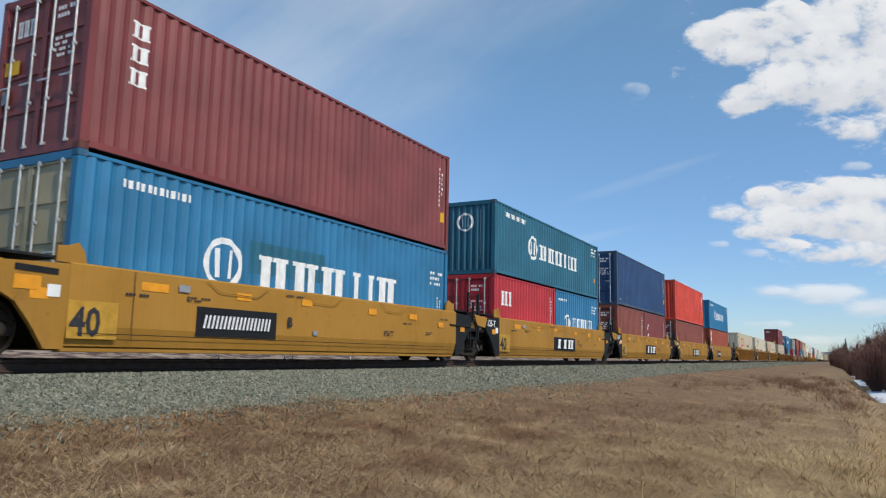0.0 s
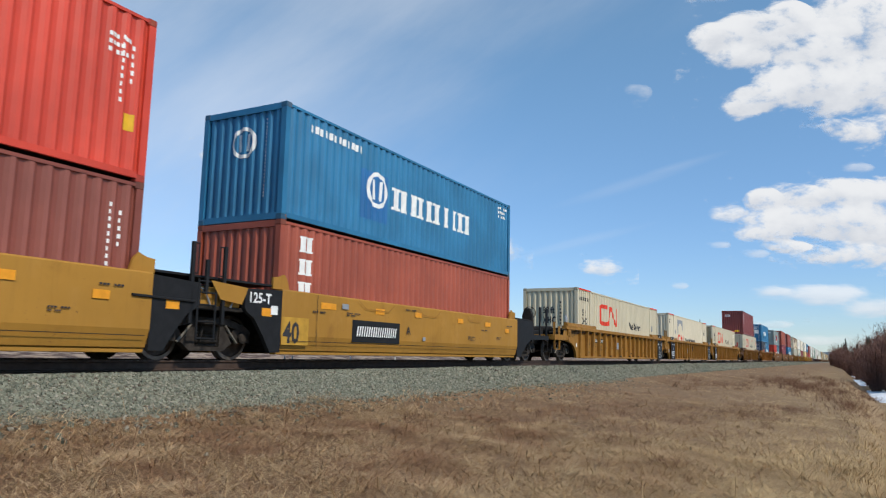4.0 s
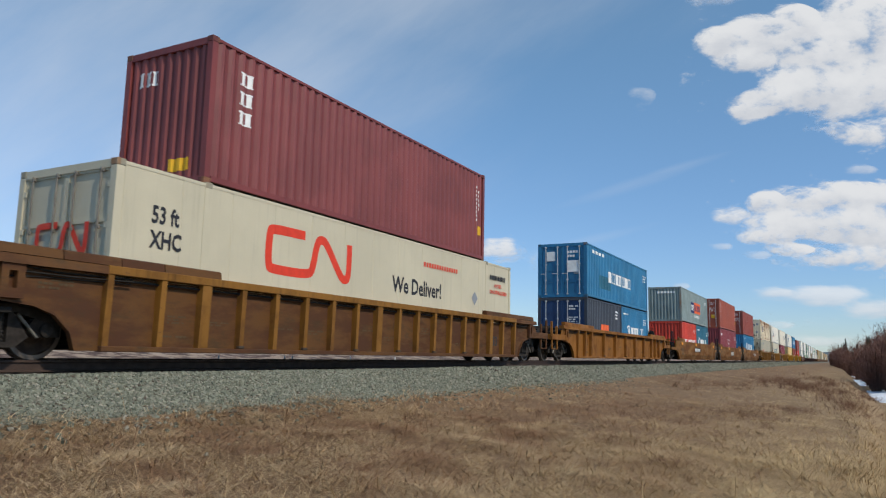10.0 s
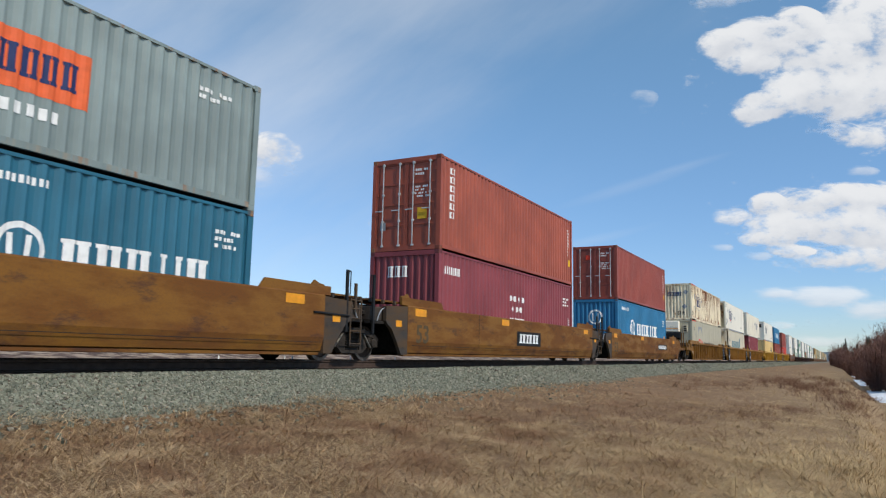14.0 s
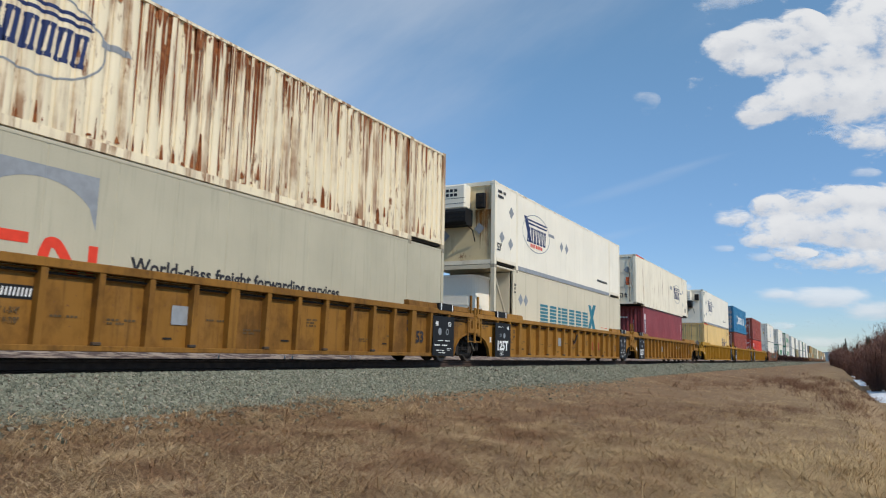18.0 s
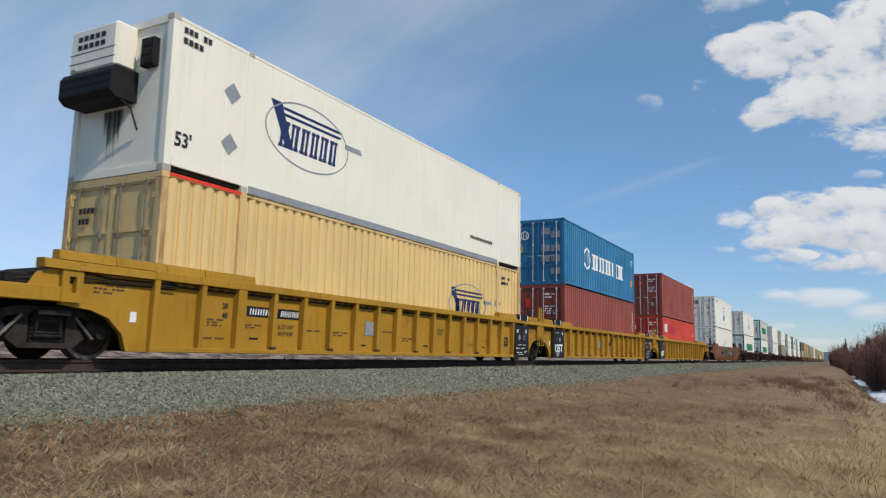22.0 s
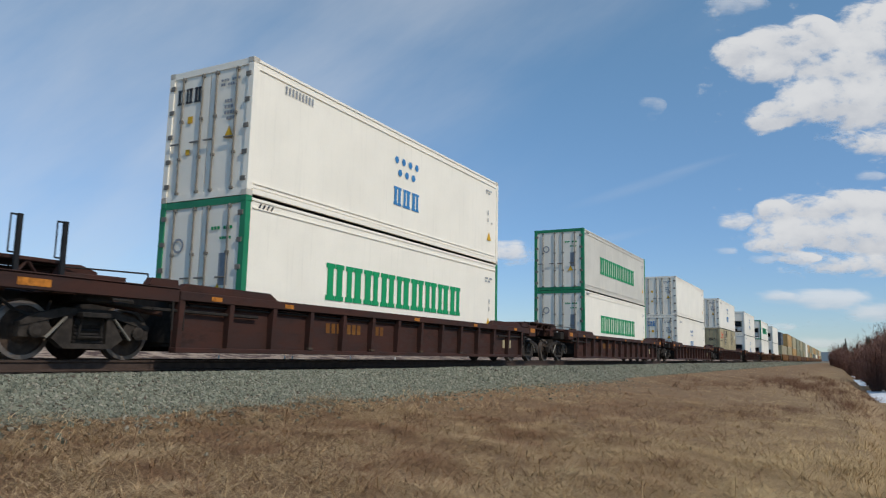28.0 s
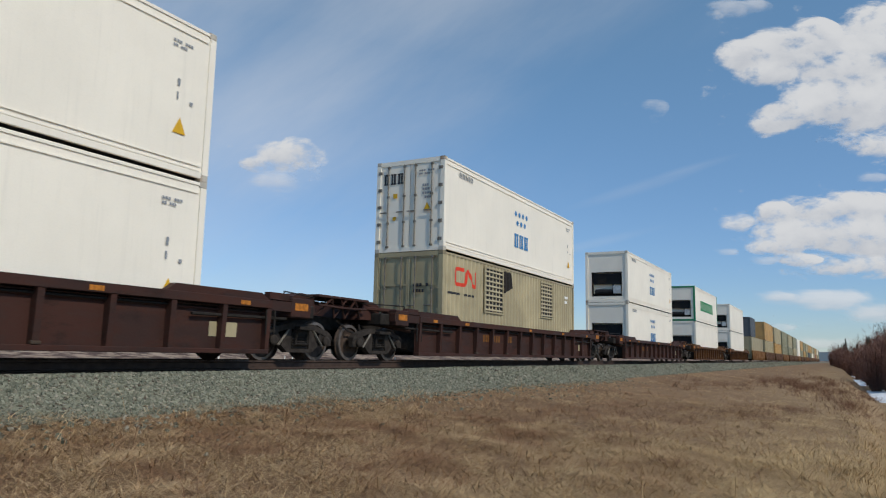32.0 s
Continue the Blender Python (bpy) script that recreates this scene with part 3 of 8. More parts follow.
def container(s, z, length, height, col, end="door", ribs="iso", label="", marks=(), frame_mat=None, near=True, w53=None, end_col=None, group="containers on the train", name="container"):
    """A freight container whose front end lies at s along the train and whose base is at z."""
    w53 = (length > 15) if w53 is None else w53
    W = 2.591 if length > 15 else 2.438
    mat = BOXES[col]
    fmat = frame_mat or mat
    emat = BOXES[end_col] if end_col else mat
    c = thing(name, label or f"{col} steel freight container", "container", group)
    c.location = (XC, s, z)
    MOVING.append((c, s, z))
    h = W / 2
    open_nose = end == "tall"
    tone = BOX_COLS.get(col, (0.3, 0.3, 0.3))
    cmat = fmat if frame_mat else paint("casting_" + col, tuple(0.55 * x + 0.01 for x in tone), 0.5, 0.5, 0.7)
    key = (round(length, 2), height)
    if near:
        for x in (-h, h - 0.14):
            for y in (0.004, length - 0.146):
                part("corner_post", ("post", height), lambda bm: box(bm, 0, 0.14, 0, 0.142, 0.12, height - 0.12), fmat, c, at=pose(x, y, 0))
            if w53:
                for y in (1.89, length - 2.07):
                    part("lift_post", ("lpost", height), lambda bm: box(bm, 0, 0.05, 0, 0.18, 0.0, height - 0.02), fmat, c, at=pose(x + (0.0 if x < 0 else 0.09), y, 0))
        for y in (0.01, length - 0.09):
            for z in (0.01, height - 0.15):
                part("end_header", ("header", W), lambda bm: box(bm, -h + 0.14, h - 0.14, 0, 0.08, 0, 0.14), fmat, c, at=pose(0, y, z))
    else:
        part("frame", ("frame", key), box_frame(length, W, height, w53), fmat, c)
    rmat = mat if frame_mat is BOXES["greenframe"] else fmat
    for sx in (1, -1):
        part("top_rail", ("trail", key, sx), side_rail(length, W, height - 0.085, height - 0.028, sx), rmat, c)
        for q0, q1, z0 in ((0.17, 1.89, 0.12), (1.89, length - 1.89, 0.0), (length - 1.89, length - 0.17, 0.12)) if w53 else ((0.17, length - 0.17, 0.052),):
            part("bottom_rail", ("brail", key, sx, q0), side_rail(length, W, z0, z0 + {0.12: 0.12, 0.0: 0.15, 0.052: 0.11}[z0], sx, q0, q1), rmat, c)
    y0 = 1.62 if open_nose else 0.15
    prof = knots(y0, length - 0.15, ribs)
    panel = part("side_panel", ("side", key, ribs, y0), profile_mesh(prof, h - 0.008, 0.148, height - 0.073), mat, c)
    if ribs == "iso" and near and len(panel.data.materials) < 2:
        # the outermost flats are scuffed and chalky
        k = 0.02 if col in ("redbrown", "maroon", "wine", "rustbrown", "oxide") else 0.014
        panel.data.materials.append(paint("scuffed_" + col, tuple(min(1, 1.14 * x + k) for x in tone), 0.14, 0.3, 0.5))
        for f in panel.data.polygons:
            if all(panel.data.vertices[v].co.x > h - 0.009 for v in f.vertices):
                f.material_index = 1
    part("side_panel", ("side", key, "flat", y0), profile_mesh(knots(y0, length - 0.15, "flat"), h - 0.02, 0.148, height - 0.073), mat, c, at=pose(0, length + (y0 - 0.15), 0, 0, 0, 180))
    part("roof", ("roof", key), roof_build(length, W, height), fmat, c)
    part("floor", ("boxfloor", key), floor_build(length, W), GRIME, c)
    part("end_panel", ("back", W, height), lambda bm: box(bm, -h + 0.14, h - 0.14, -0.06, -0.03, 0.15, height - 0.12), mat, c, at=pose(0, length, 0))
    if near:
        for x in (-h + 0.08, h - 0.08):
            for y in (0.088, length - 0.088) if not w53 else (0.088, 1.98, length - 1.98, length - 0.088):
                for zz in (0.058, height - 0.058):
                    part("corner_casting", "casting", casting, cmat, c, at=pose(x, y, zz))
        if ribs == "flat" and length < 15:
            part("rub_rail", ("rub", key), lambda bm: [box(bm, h - 0.009, h + 0.004, 0.2, length - 0.2, zz, zz + 0.025) for zz in (0.17, 0.26, height - 0.24)], rmat, c)
    prof_end = [(-h, 0.0), (h, 0.0)]
    yend = 0.02
    if end == "door":
        doors(c, W, height, emat, SILVER if near else emat, 4, detail=near)
        yend = 0.03
    elif end == "plaindoor":
        doors(c, W, height, emat, DULLBAR if near else emat, 3, detail=near)
        yend = 0.03
    elif end == "reeferdoor":
        for x in (-h + 0.14, 0.01):
            part("door", ("rleaf", W, height), lambda bm: box(bm, 0, h - 0.15, 0.03, 0.08, 0.15, height - 0.15), emat, c, at=pose(x, 0, 0))
        if near:
            for bx in (-0.78, -0.2, 0.2, 0.78):
                part("lock_bar", ("bar", round(height - 0.3, 3)), lock_bar(height - 0.3), DULLBAR, c, "galvanised locking bar", pose(bx, 0.03, 0.15))
            for x in (-h + 0.13, h - 0.13):
                for k in range(5):
                    part("hinge", "hinge", hinge, DULLBAR, c, at=pose(x, 0.01, 0.35 + k * (height - 0.7) / 4))
        yend = 0.03
    elif end == "corr":
        prof_end = knots(-h + 0.14, h - 0.14, "end")
        def cend(bm):
            rows = [[bm.verts.new((x, 0.03 + d, zz)) for x, d in prof_end] for zz in (0.155, height - 0.125)]
            for i in range(len(prof_end) - 1):
                bm.faces.new((rows[0][i], rows[0][i + 1], rows[1][i + 1], rows[1][i]))
        part("end_panel", ("cend", W, height), cend, emat, c)
        yend = 0.03
    elif end == "machine":
        machine_end(c, W, height, emat)
        yend = 0.05
    elif end == "nose":
        nose_unit(c, W, height, emat)
        yend = 0.05
    elif end == "tall":
        tall_unit(c, W, height, emat)
        yend = 1.6
    for m in marks:
        if m[2] == "rail":
            y0r, y1r, z0r, z1r = m[3]
            part(m[0], (m[0], key, m[3]), lambda bm: box(bm, h - 0.01, h + 0.005, y0r, y1r, z0r, z1r), m[1], c)
    marks = [m for m in marks if m[2] != "rail"]
    order = sorted(marks, key=lambda m: 0 if "patch" in m[0] or "panel" in m[0] or "strip" in m[0] else 1)
    for k, m in enumerate(order):
        nm, mm, face, draw = m[:4]
        marking(c, nm, mm, draw, prof if face == "side" else prof_end, h - 0.008 if face == "side" else yend, face, m[4] if len(m) > 4 else "", 0.003 + 0.0025 * k)
    return c


# ---- trucks ----
WR = 0.44


def wheelset(bm):
    prof = [(0.68, 0.075), (0.68, 0.47), (0.705, 0.475), (0.72, WR + 0.004), (0.80, WR - 0.004), (0.805, 0.37), (0.765, 0.355), (0.75, 0.2), (0.80, 0.16), (0.81, 0.075), (1.06, 0.07)]
    lathe(bm, [(-x, r) for x, r in prof[::-1]] + prof, seg=30)


def side_frame(sx):
    """Cast truck side: arched top chord, sagging bottom chord, columns round the spring opening, journal boxes."""
    def build(bm):
        x0, x1 = sorted((sx * 0.93, sx * 1.09))
        prism(bm, [(-1.12, 0.56), (-0.98, 0.66), (-0.42, 0.80), (0.42, 0.80), (0.98, 0.66), (1.12, 0.56), (1.12, 0.50), (0.4, 0.68), (-0.4, 0.68), (-1.12, 0.50)], "x", x0, x1)
        prism(bm, [(-0.62, 0.33), (-0.42, 0.18), (0.42, 0.18), (0.62, 0.33), (0.5, 0.36), (0.36, 0.26), (-0.36, 0.26), (-0.5, 0.36)], "x", x0, x1)
        for s in (-1, 1):
            prism(bm, [(s * 0.62, 0.33), (s * 0.36, 0.70), (s * 0.30, 0.70), (s * 0.30, 0.25), (s * 0.42, 0.2)], "x", x0, x1)
            prism(bm, [(s * 1.12, 0.56), (s * 1.12, 0.34), (s * 0.70, 0.34), (s * 0.58, 0.44), (s * 0.70, 0.60)], "x", x0 + 0.02, x1 - 0.02)
            lathe(bm, [(sx * 1.06, 0.11), (sx * 1.13, 0.11), (sx * 1.15, 0.07)], cy=s * 0.889, cz=0.44, seg=12)
    return build


def springs(bm):
    pts = []
    for k in range(6):
        z = 0.26 + k * 0.06
        pts += [(1.07, z), (1.085, z + 0.015), (1.085, z + 0.035), (1.06, z + 0.045)]
    prism(bm, [(0.97, 0.26)] + pts + [(0.97, 0.6)], "y", -0.26, 0.26)


def bolster(bm):
    rbox(bm, -1.12, 1.12, -0.24, 0.24, 0.52, 0.68, 0.03)
    rbox(bm, -0.5, 0.5, -0.3, 0.3, 0.66, 0.84, 0.03)


def brake_beam(bm):
    rod(bm, (-0.85, 0, 0.33), (0.85, 0, 0.33), 0.05)


def truck(parent, y, s_car):
    t = part("truck", "bolster", bolster, GRIME, parent, "grimy two-axle truck", pose(0, y, 0))
    for sx in (1, -1):
        part("side_frame", ("sideframe", sx), side_frame(sx), TRUCKM, t, "cast steel side frame")
    part("spring_nest", "springs", springs, GRIME, t)
    for a in (-0.35, 0.35):
        part("brake_beam", "bbeam", brake_beam, GRIME, t, at=pose(0, a, 0))
    for a in (-0.42, 0.42):
        part("brake_lever", ("blever", a), lambda bm: rod(bm, (1.11, a, 0.66), (1.11, a * 1.75, 0.33), 0.024, 6), DULLBAR, t)
    for a in (-0.889, 0.889):
        w = part("wheelset", "wheelset", wheelset, WHEELM, t, "grimy steel wheels on their axle", pose(0, a, WR))
        if len(w.data.materials) < 2:
            w.data.materials.append(TREAD)
            for f in w.data.polygons:
                if all(0.715 < abs(w.data.vertices[v].co.x) < 0.808 and math.hypot(w.data.vertices[v].co.y, w.data.vertices[v].co.z) > 0.365 for v in f.vertices):
                    f.material_index = 1
        WHEELS.append((w, s_car + y + a, a))
    return t


TRUCKM = plain("truck_casting", (0.036, 0.029, 0.024), 0.85, 0.1, 0.35, 9)
WHEELM = plain("wheel_disc", (0.07, 0.048, 0.036), 0.75, 0.2, 0.35, 7)


# ---- well cars ----
def slab(pts, sx, x0=1.37, x1=1.47):
    """A plate of outline pts (y, z) on one side of a car."""
    def build(bm):
        prism(bm, pts, "x", *sorted((sx * x0, sx * x1)))
    return build


def bar_y(sx, x0, x1, a, b, z0, z1):
    def build(bm):
        p, q = sorted((sx * x0, sx * x1))
        rbox(bm, p, q, a, b, z0, z1, 0.01)
    return build


def smooth_side(a, b, sx):
    def build(bm):
        prof = [(1.26, 1.46), (1.45, 1.46), (1.475, 1.43), (1.475, 0.52), (1.39, 0.22), (1.26, 0.18)]
        prism(bm, [(sx * x, z) for x, z in prof], "y", a, b)
    return build


def rib(top, sx, chord, broad=1.0):
    def build(bm):
        prism(bm, [(sx * 1.33, top - chord), (sx * 1.485, top - chord), (sx * 1.45, 0.23), (sx * 1.33, 0.23)], "y", -0.055 * broad, 0.055 * broad)
    return build


def well_floor(a, b):
    def build(bm):
        box(bm, -1.3, 1.3, a, b, 0.24, 0.36)
        n = int((b - a) / 1.6)
        for i in range(n):
            y = a + (i + 0.5) * (b - a) / n
            box(bm, -1.29, 1.29, y - 0.09, y + 0.09, 0.16, 0.26)
    return build


def bulkhead(bm):
    rbox(bm, -1.3, 1.3, -0.04, 0.04, 0.3, 1.2, 0.01)


def deck(y0, y1, z=1.12):
    def build(bm):
        rbox(bm, -1.15, 1.15, min(y0, y1), max(y0, y1), z - 0.1, z, 0.01)
    return build


def draft_sill(y0, y1):
    def build(bm):
        rbox(bm, -0.4, 0.4, min(y0, y1), max(y0, y1), 0.72, 1.03, 0.02)
    return build


def stirrup(bm):
    for y in (0, 0.42):
        rod(bm, (1.44, y, 0.38), (1.44, y, 1.0), 0.016, 6)
    rod(bm, (1.44, -0.02, 0.38), (1.44, 0.44, 0.38), 0.018, 6)


def brake_wheel(bm):
    for i in range(18):
        a0, a1 = 2 * math.pi * i / 18, 2 * math.pi * (i + 1) / 18
        rod(bm, (0.24 * math.cos(a0), 0, 0.24 * math.sin(a0)), (0.24 * math.cos(a1), 0, 0.24 * math.sin(a1)), 0.016, 5)
    for i in range(3):
        a = math.pi * i / 3
        rod(bm, (-0.24 * math.cos(a), 0, -0.24 * math.sin(a)), (0.24 * math.cos(a), 0, 0.24 * math.sin(a)), 0.012, 5)


def coupler(bm):
    rbox(bm, -0.14, 0.14, -0.55, 0.3, 0.68, 0.92, 0.03)
    rbox(bm, -0.2, 0.12, -0.75, -0.5, 0.66, 0.94, 0.05)


def hose(bm):
    pts = [(0.35, 0.3, 0.75), (0.36, -0.1, 0.66), (0.35, -0.45, 0.5), (0.3, -0.75, 0.45)]
    for a, b in zip(pts, pts[1:]):
        rod(bm, a, b, 0.03)


def flip(y, d):
    return pose(0, y, 0) if d < 0 else pose(0, y, 0, 0, 0, 180)


def mid_plate(y, d, reach, top):
    """Outline of an end plate: full height at the well, cut away in a slant over the shared truck."""
    pts = [(0, 0.17), (0, top - 0.03), (1.05, top - 0.08), (1.05, 1.0), (0.98, 0.93), (0.78, 0.82), (0.52, 0.5), (0.3, 0.17)]
    return [(y + d * u, z) for u, z in pts]


def end_plate(y, d, top):
    """Outline at a coupler end: high at the well, then a low platform over the truck."""
    pts = [(0, 0.17), (0, top), (1.5, top), (1.5, 1.3), (1.56, 0.98), (3.2, 0.97), (3.2, 0.82), (1.35, 0.79), (0.95, 0.62), (0.3, 0.15)]
    return [(y + d * u, z) for u, z in pts]


ARCH = ((0.42, 0.15), (0.52, 0.42), (0.78, 0.66), (1.1, 0.77), (1.6, 0.82))


def web_end(d):
    """Thin web of a ribbed car, cut in a quarter arch over its truck."""
    return slab([(d * u, z) for u, z in ((0, 0.15), (0, 1.337), (1.62, 1.337), *ARCH[::-1])], 1, 1.33, 1.365)


def arch_lip(d):
    def build(bm):
        for (u0, z0), (u1, z1) in zip(ARCH, ARCH[1:]):
            prism(bm, [(d * u0, z0), (d * u1, z1), (d * u1, z1 + 0.035), (d * u0 + (0 if z0 > 0.2 else -d * 0.03), z0 + 0.035)], "x", 1.31, 1.41)
    return build


def chord_end(d, a, b, z0, z1, x1=1.5):
    def build(bm):
        p, q = sorted((d * a, d * b))
        prism(bm, [(1.28, z0), (x1, z0), (x1 - 0.02, z1 - 0.02), (x1 - 0.06, z1), (1.28, z1)], "y", p, q)
    return build


def hole_post(d):
    """Short jacking post with its square eye."""
    def build(bm):
        a, b = sorted((d * 1.3, d * 1.64))
        for y0, y1, z0, z1 in ((a, a + 0.11, 0.86, 1.36), (b - 0.11, b, 0.86, 1.36), (a + 0.11, b - 0.11, 0.86, 1.0), (a + 0.11, b - 0.11, 1.24, 1.36)):
            box(bm, 1.34, 1.47, y0, y1, z0, z1)
        box(bm, 1.34, 1.36, a + 0.11, b - 0.11, 1.0, 1.24)
    return build


def grab_post(h, hang):
    """Upright post with a bent grab loop on its outer side."""
    def build(bm):
        rbox(bm, -0.03, 0.03, -0.035, 0.035, -hang, h, 0.006)
        for a, b in (((0, 0.0, h - 0.02), (0, -0.13, h - 0.02)), ((0, -0.13, h - 0.01), (0, -0.13, h - 0.56)), ((0, -0.13, h - 0.56), (0, 0.0, h - 0.56))):
            rod(bm, a, b, 0.013, 6)
    return build


def pipes(d):
    def build(bm):
        for k, (x, z, y1) in enumerate(((1.42, 1.30, 1.3), (1.45, 1.26, 0.9), (1.40, 1.22, 1.6))):
            rod(bm, (x, -d * 0.5, z), (x - 0.02, d * y1 * 0.6, z - 0.02), 0.013, 6)
            rod(bm, (x - 0.02, d * y1 * 0.6, z - 0.02), (x - 0.04, d * (y1 * 0.6 + 0.8), z + 0.05 - 0.06 * k), 0.013, 6)
    return build


def deck_works(bm):
    """Valves, reservoirs and rods crowded on the deck over a truck."""
    rod(bm, (-0.9, -0.55, 1.32), (0.5, -0.55, 1.32), 0.17, 12)
    rbox(bm, 0.55, 0.95, -0.75, -0.35, 1.1, 1.42, 0.03)
    rbox(bm, -0.2, 0.25, -1.25, -0.9, 1.1, 1.36, 0.03)
    rod(bm, (1.1, -0.2, 1.36), (0.7, -1.4, 1.2), 0.022, 6)
    rod(bm, (0.95, -0.1, 1.2), (1.15, -1.45, 1.26), 0.018, 6)
    rod(bm, (1.18, -0.9, 1.1), (1.18, -0.9, 1.45), 0.02, 6)
    rbox(bm, 0.9, 1.22, -1.3, -1.05, 1.12, 1.24, 0.02)


def truck_rigging(bm):
    """Slack adjuster, levers and hanging hoses beside the truck."""
    rbox(bm, 1.14, 1.3, -0.28, 0.22, 0.66, 0.74, 0.01)
    rod(bm, (1.18, -0.2, 0.72), (1.14, -0.22, 0.34), 0.02, 6)
    rod(bm, (1.18, 0.15, 0.72), (1.14, 0.17, 0.36), 0.02, 6)
    rod(bm, (1.14, -0.24, 0.36), (1.14, 0.2, 0.36), 0.02, 6)
    for a, b in (((0.8, -0.5, 0.9), (1.0, -0.7, 0.62)), ((1.0, -0.7, 0.62), (0.9, -1.1, 0.72)), ((0.9, -1.1, 0.72), (0.7, -1.3, 0.95))):
        rod(bm, a, b, 0.025, 6)


def side_ladder(bm):
    for y in (0, 0.42):
        rod(bm, (1.46, y, 0.57), (1.46, y, 1.66), 0.02, 6)
    for z in (0.6, 0.9, 1.2, 1.42, 1.62):
        rod(bm, (1.46, 0, z), (1.46, 0.42, z), 0.016, 6)
    rbox(bm, 1.42, 1.48, 0.15, 0.22, 1.4, 2.02, 0.006)


def cushion(bm):
    rbox(bm, -0.55, 0.55, -1.7, 0, 0.68, 1.0, 0.03)
    rbox(bm, -0.42, 0.42, -1.95, -0.2, 1.0, 1.26, 0.04)


def ribbed_end(car, e, y, d, mat):
    """End of a ribbed unit beyond its well, y at the end of the ribs."""
    at = pose(0, y, 0)
    part("end_web", ("webend", d), web_end(d), mat, car, at=at)
    part("arch_lip", ("archlip", d), arch_lip(d), mat, car, at=at)
    part("far_web", ("farweb", d), slab([(d * u, z) for u, z in ((0, 0.15), (0, 1.337), (1.62, 1.337), *ARCH[::-1])], -1), mat, car, at=at)
    part("jack_post", ("jackpost", d), hole_post(d), mat, car, at=at)
    part("air_pipe", ("pipes3", d), pipes(d), GRIME, car, at=at)
    last = 1.95 if e == "e" else 1.55
    part("chord_end", ("chordend", d, e == "e"), chord_end(d, 0.002, last, 1.34, 1.48), mat, car, at=at)
    cuts = (-2.4, -1.1, -0.25, 0.75, 1.72) if e == "e" else (-2.3, -1.25, -0.45, 0.3, 1.3)
    for a, b in zip(cuts, cuts[1:]):
        part("guide_rail", ("guiderail", d, a, b), chord_end(d, a + 0.008, b - 0.008, 1.484, 1.63, 1.46), mat, car, at=at)
    if car.location.y < 100 and d < 0 and e == "e":
        part("guide_leaf", ("gleaf", d), slab([(d * u, z) for u, z in ((1.15, 1.63), (1.4, 1.63), (1.44, 1.85), (1.3, 1.98), (1.16, 1.86))], 1, 1.24, 1.27), GREY, car, "grey bent guide plate", at)
    part("valve_gear", "deckworks", deck_works, GRIME, car, "dark valve gear and air reservoir", at=flip(y + d * 0.5, d))
    if car.location.y < 400:
        marking(car, "end_stencil", STENCIL, lambda bm: [bars(bm, y + d * 0.75 - 0.3, 1.02, 0.62, 0.12, 2), bars(bm, y + d * 0.65 - 0.2, 1.14, 0.4, 0.05, 1)], [(-99, 0.0), (99, 0.0)], 1.366, "side")
        if mat not in (BROWN_CAR, ORANGE_CAR):
            marking(car, "end_tag", WHITE, lambda bm: quad(bm, [(y + d * 0.3 - 0.06, 0.62), (y + d * 0.3 + 0.06, 0.62), (y + d * 0.3 + 0.06, 0.79), (y + d * 0.3 - 0.06, 0.79)]), [(-99, 0.0), (99, 0.0)], 1.366, "side")
        if e == "e" and d > 0 and 290 < car.location.y < 370:
            part("vent_frame", "ventframe", lambda bm: [box(bm, 1.333, 1.36, y - a, y - b, z0, z1) for a, b, z0, z1 in ((0.75, 0.25, 0.58, 0.61), (0.75, 0.25, 0.87, 0.9), (0.75, 0.72, 0.61, 0.87), (0.28, 0.25, 0.61, 0.87), (0.515, 0.485, 0.61, 0.87))], GREY, car, "pale frame of a side vent")
            part("vent_panel", "ventpan", lambda bm: box(bm, 1.333, 1.345, y - 0.72, y - 0.28, 0.61, 0.87), BLACK, car)
    if e == "e":
        part("side_beam", ("sidebeam", d), bar_y(1, 1.25, 1.45, *sorted((d * 1.6, d * 3.25)), 0.86, 1.08), mat, car, at=at)
        part("far_beam", ("sidebeam2", d), bar_y(-1, 1.25, 1.45, *sorted((d * 1.6, d * 3.25)), 0.86, 1.08), mat, car, at=at)
        part("end_beam", ("endbeam", d), bar_y(1, -1.24, 1.24, *sorted((d * 3.1, d * 3.25)), 0.88, 1.06), mat, car, at=at)
        part("gusset", ("gusset", d), slab([(d * u, z) for u, z in ((1.66, 1.08), (1.66, 1.36), (2.0, 1.27), (2.12, 1.08))], 1, 1.38, 1.41), mat, car, at=at)
        for x in (1.4, -1.4):
            for u, h in ((2.6, 1.42), (3.18, 1.58)):
                part("grab_post", ("gpost", h), grab_post(h - 0.48, 0.0), mat, car, "upright grab post", flip(y + d * u, d) @ pose(x if d < 0 else -x, 0, 0.48))
        part("step", "estep", lambda bm: rod(bm, (1.4, 0, 0.49), (1.4, 0.58, 0.49), 0.02, 6), mat, car, at=pose(0, y + d * 2.6 - (0.58 if d < 0 else 0), 0))
        part("cushion_box", "cushion", cushion, BLACK, car, "black draft gear housing", at=flip(y + d * 1.7, d))
    else:
        lat = pose(0, y + (1.22 if d > 0 else -1.64), 0)
        part("ladder", "sladder", side_ladder, mat, car, at=lat)
        part("top_platform", ("topplat", d), slab([(d * u, z) for u, z in ((0.55, 1.49), (0.55, 1.6), (1.72, 1.6), (1.72, 1.49))], 1, 0.3, 1.26), mat, car, at=at)
        part("end_beam", ("endbeamm", d), bar_y(1, -1.3, 1.3, *sorted((d * 1.6, d * 1.7)), 1.0, 1.42), mat, car, at=at)


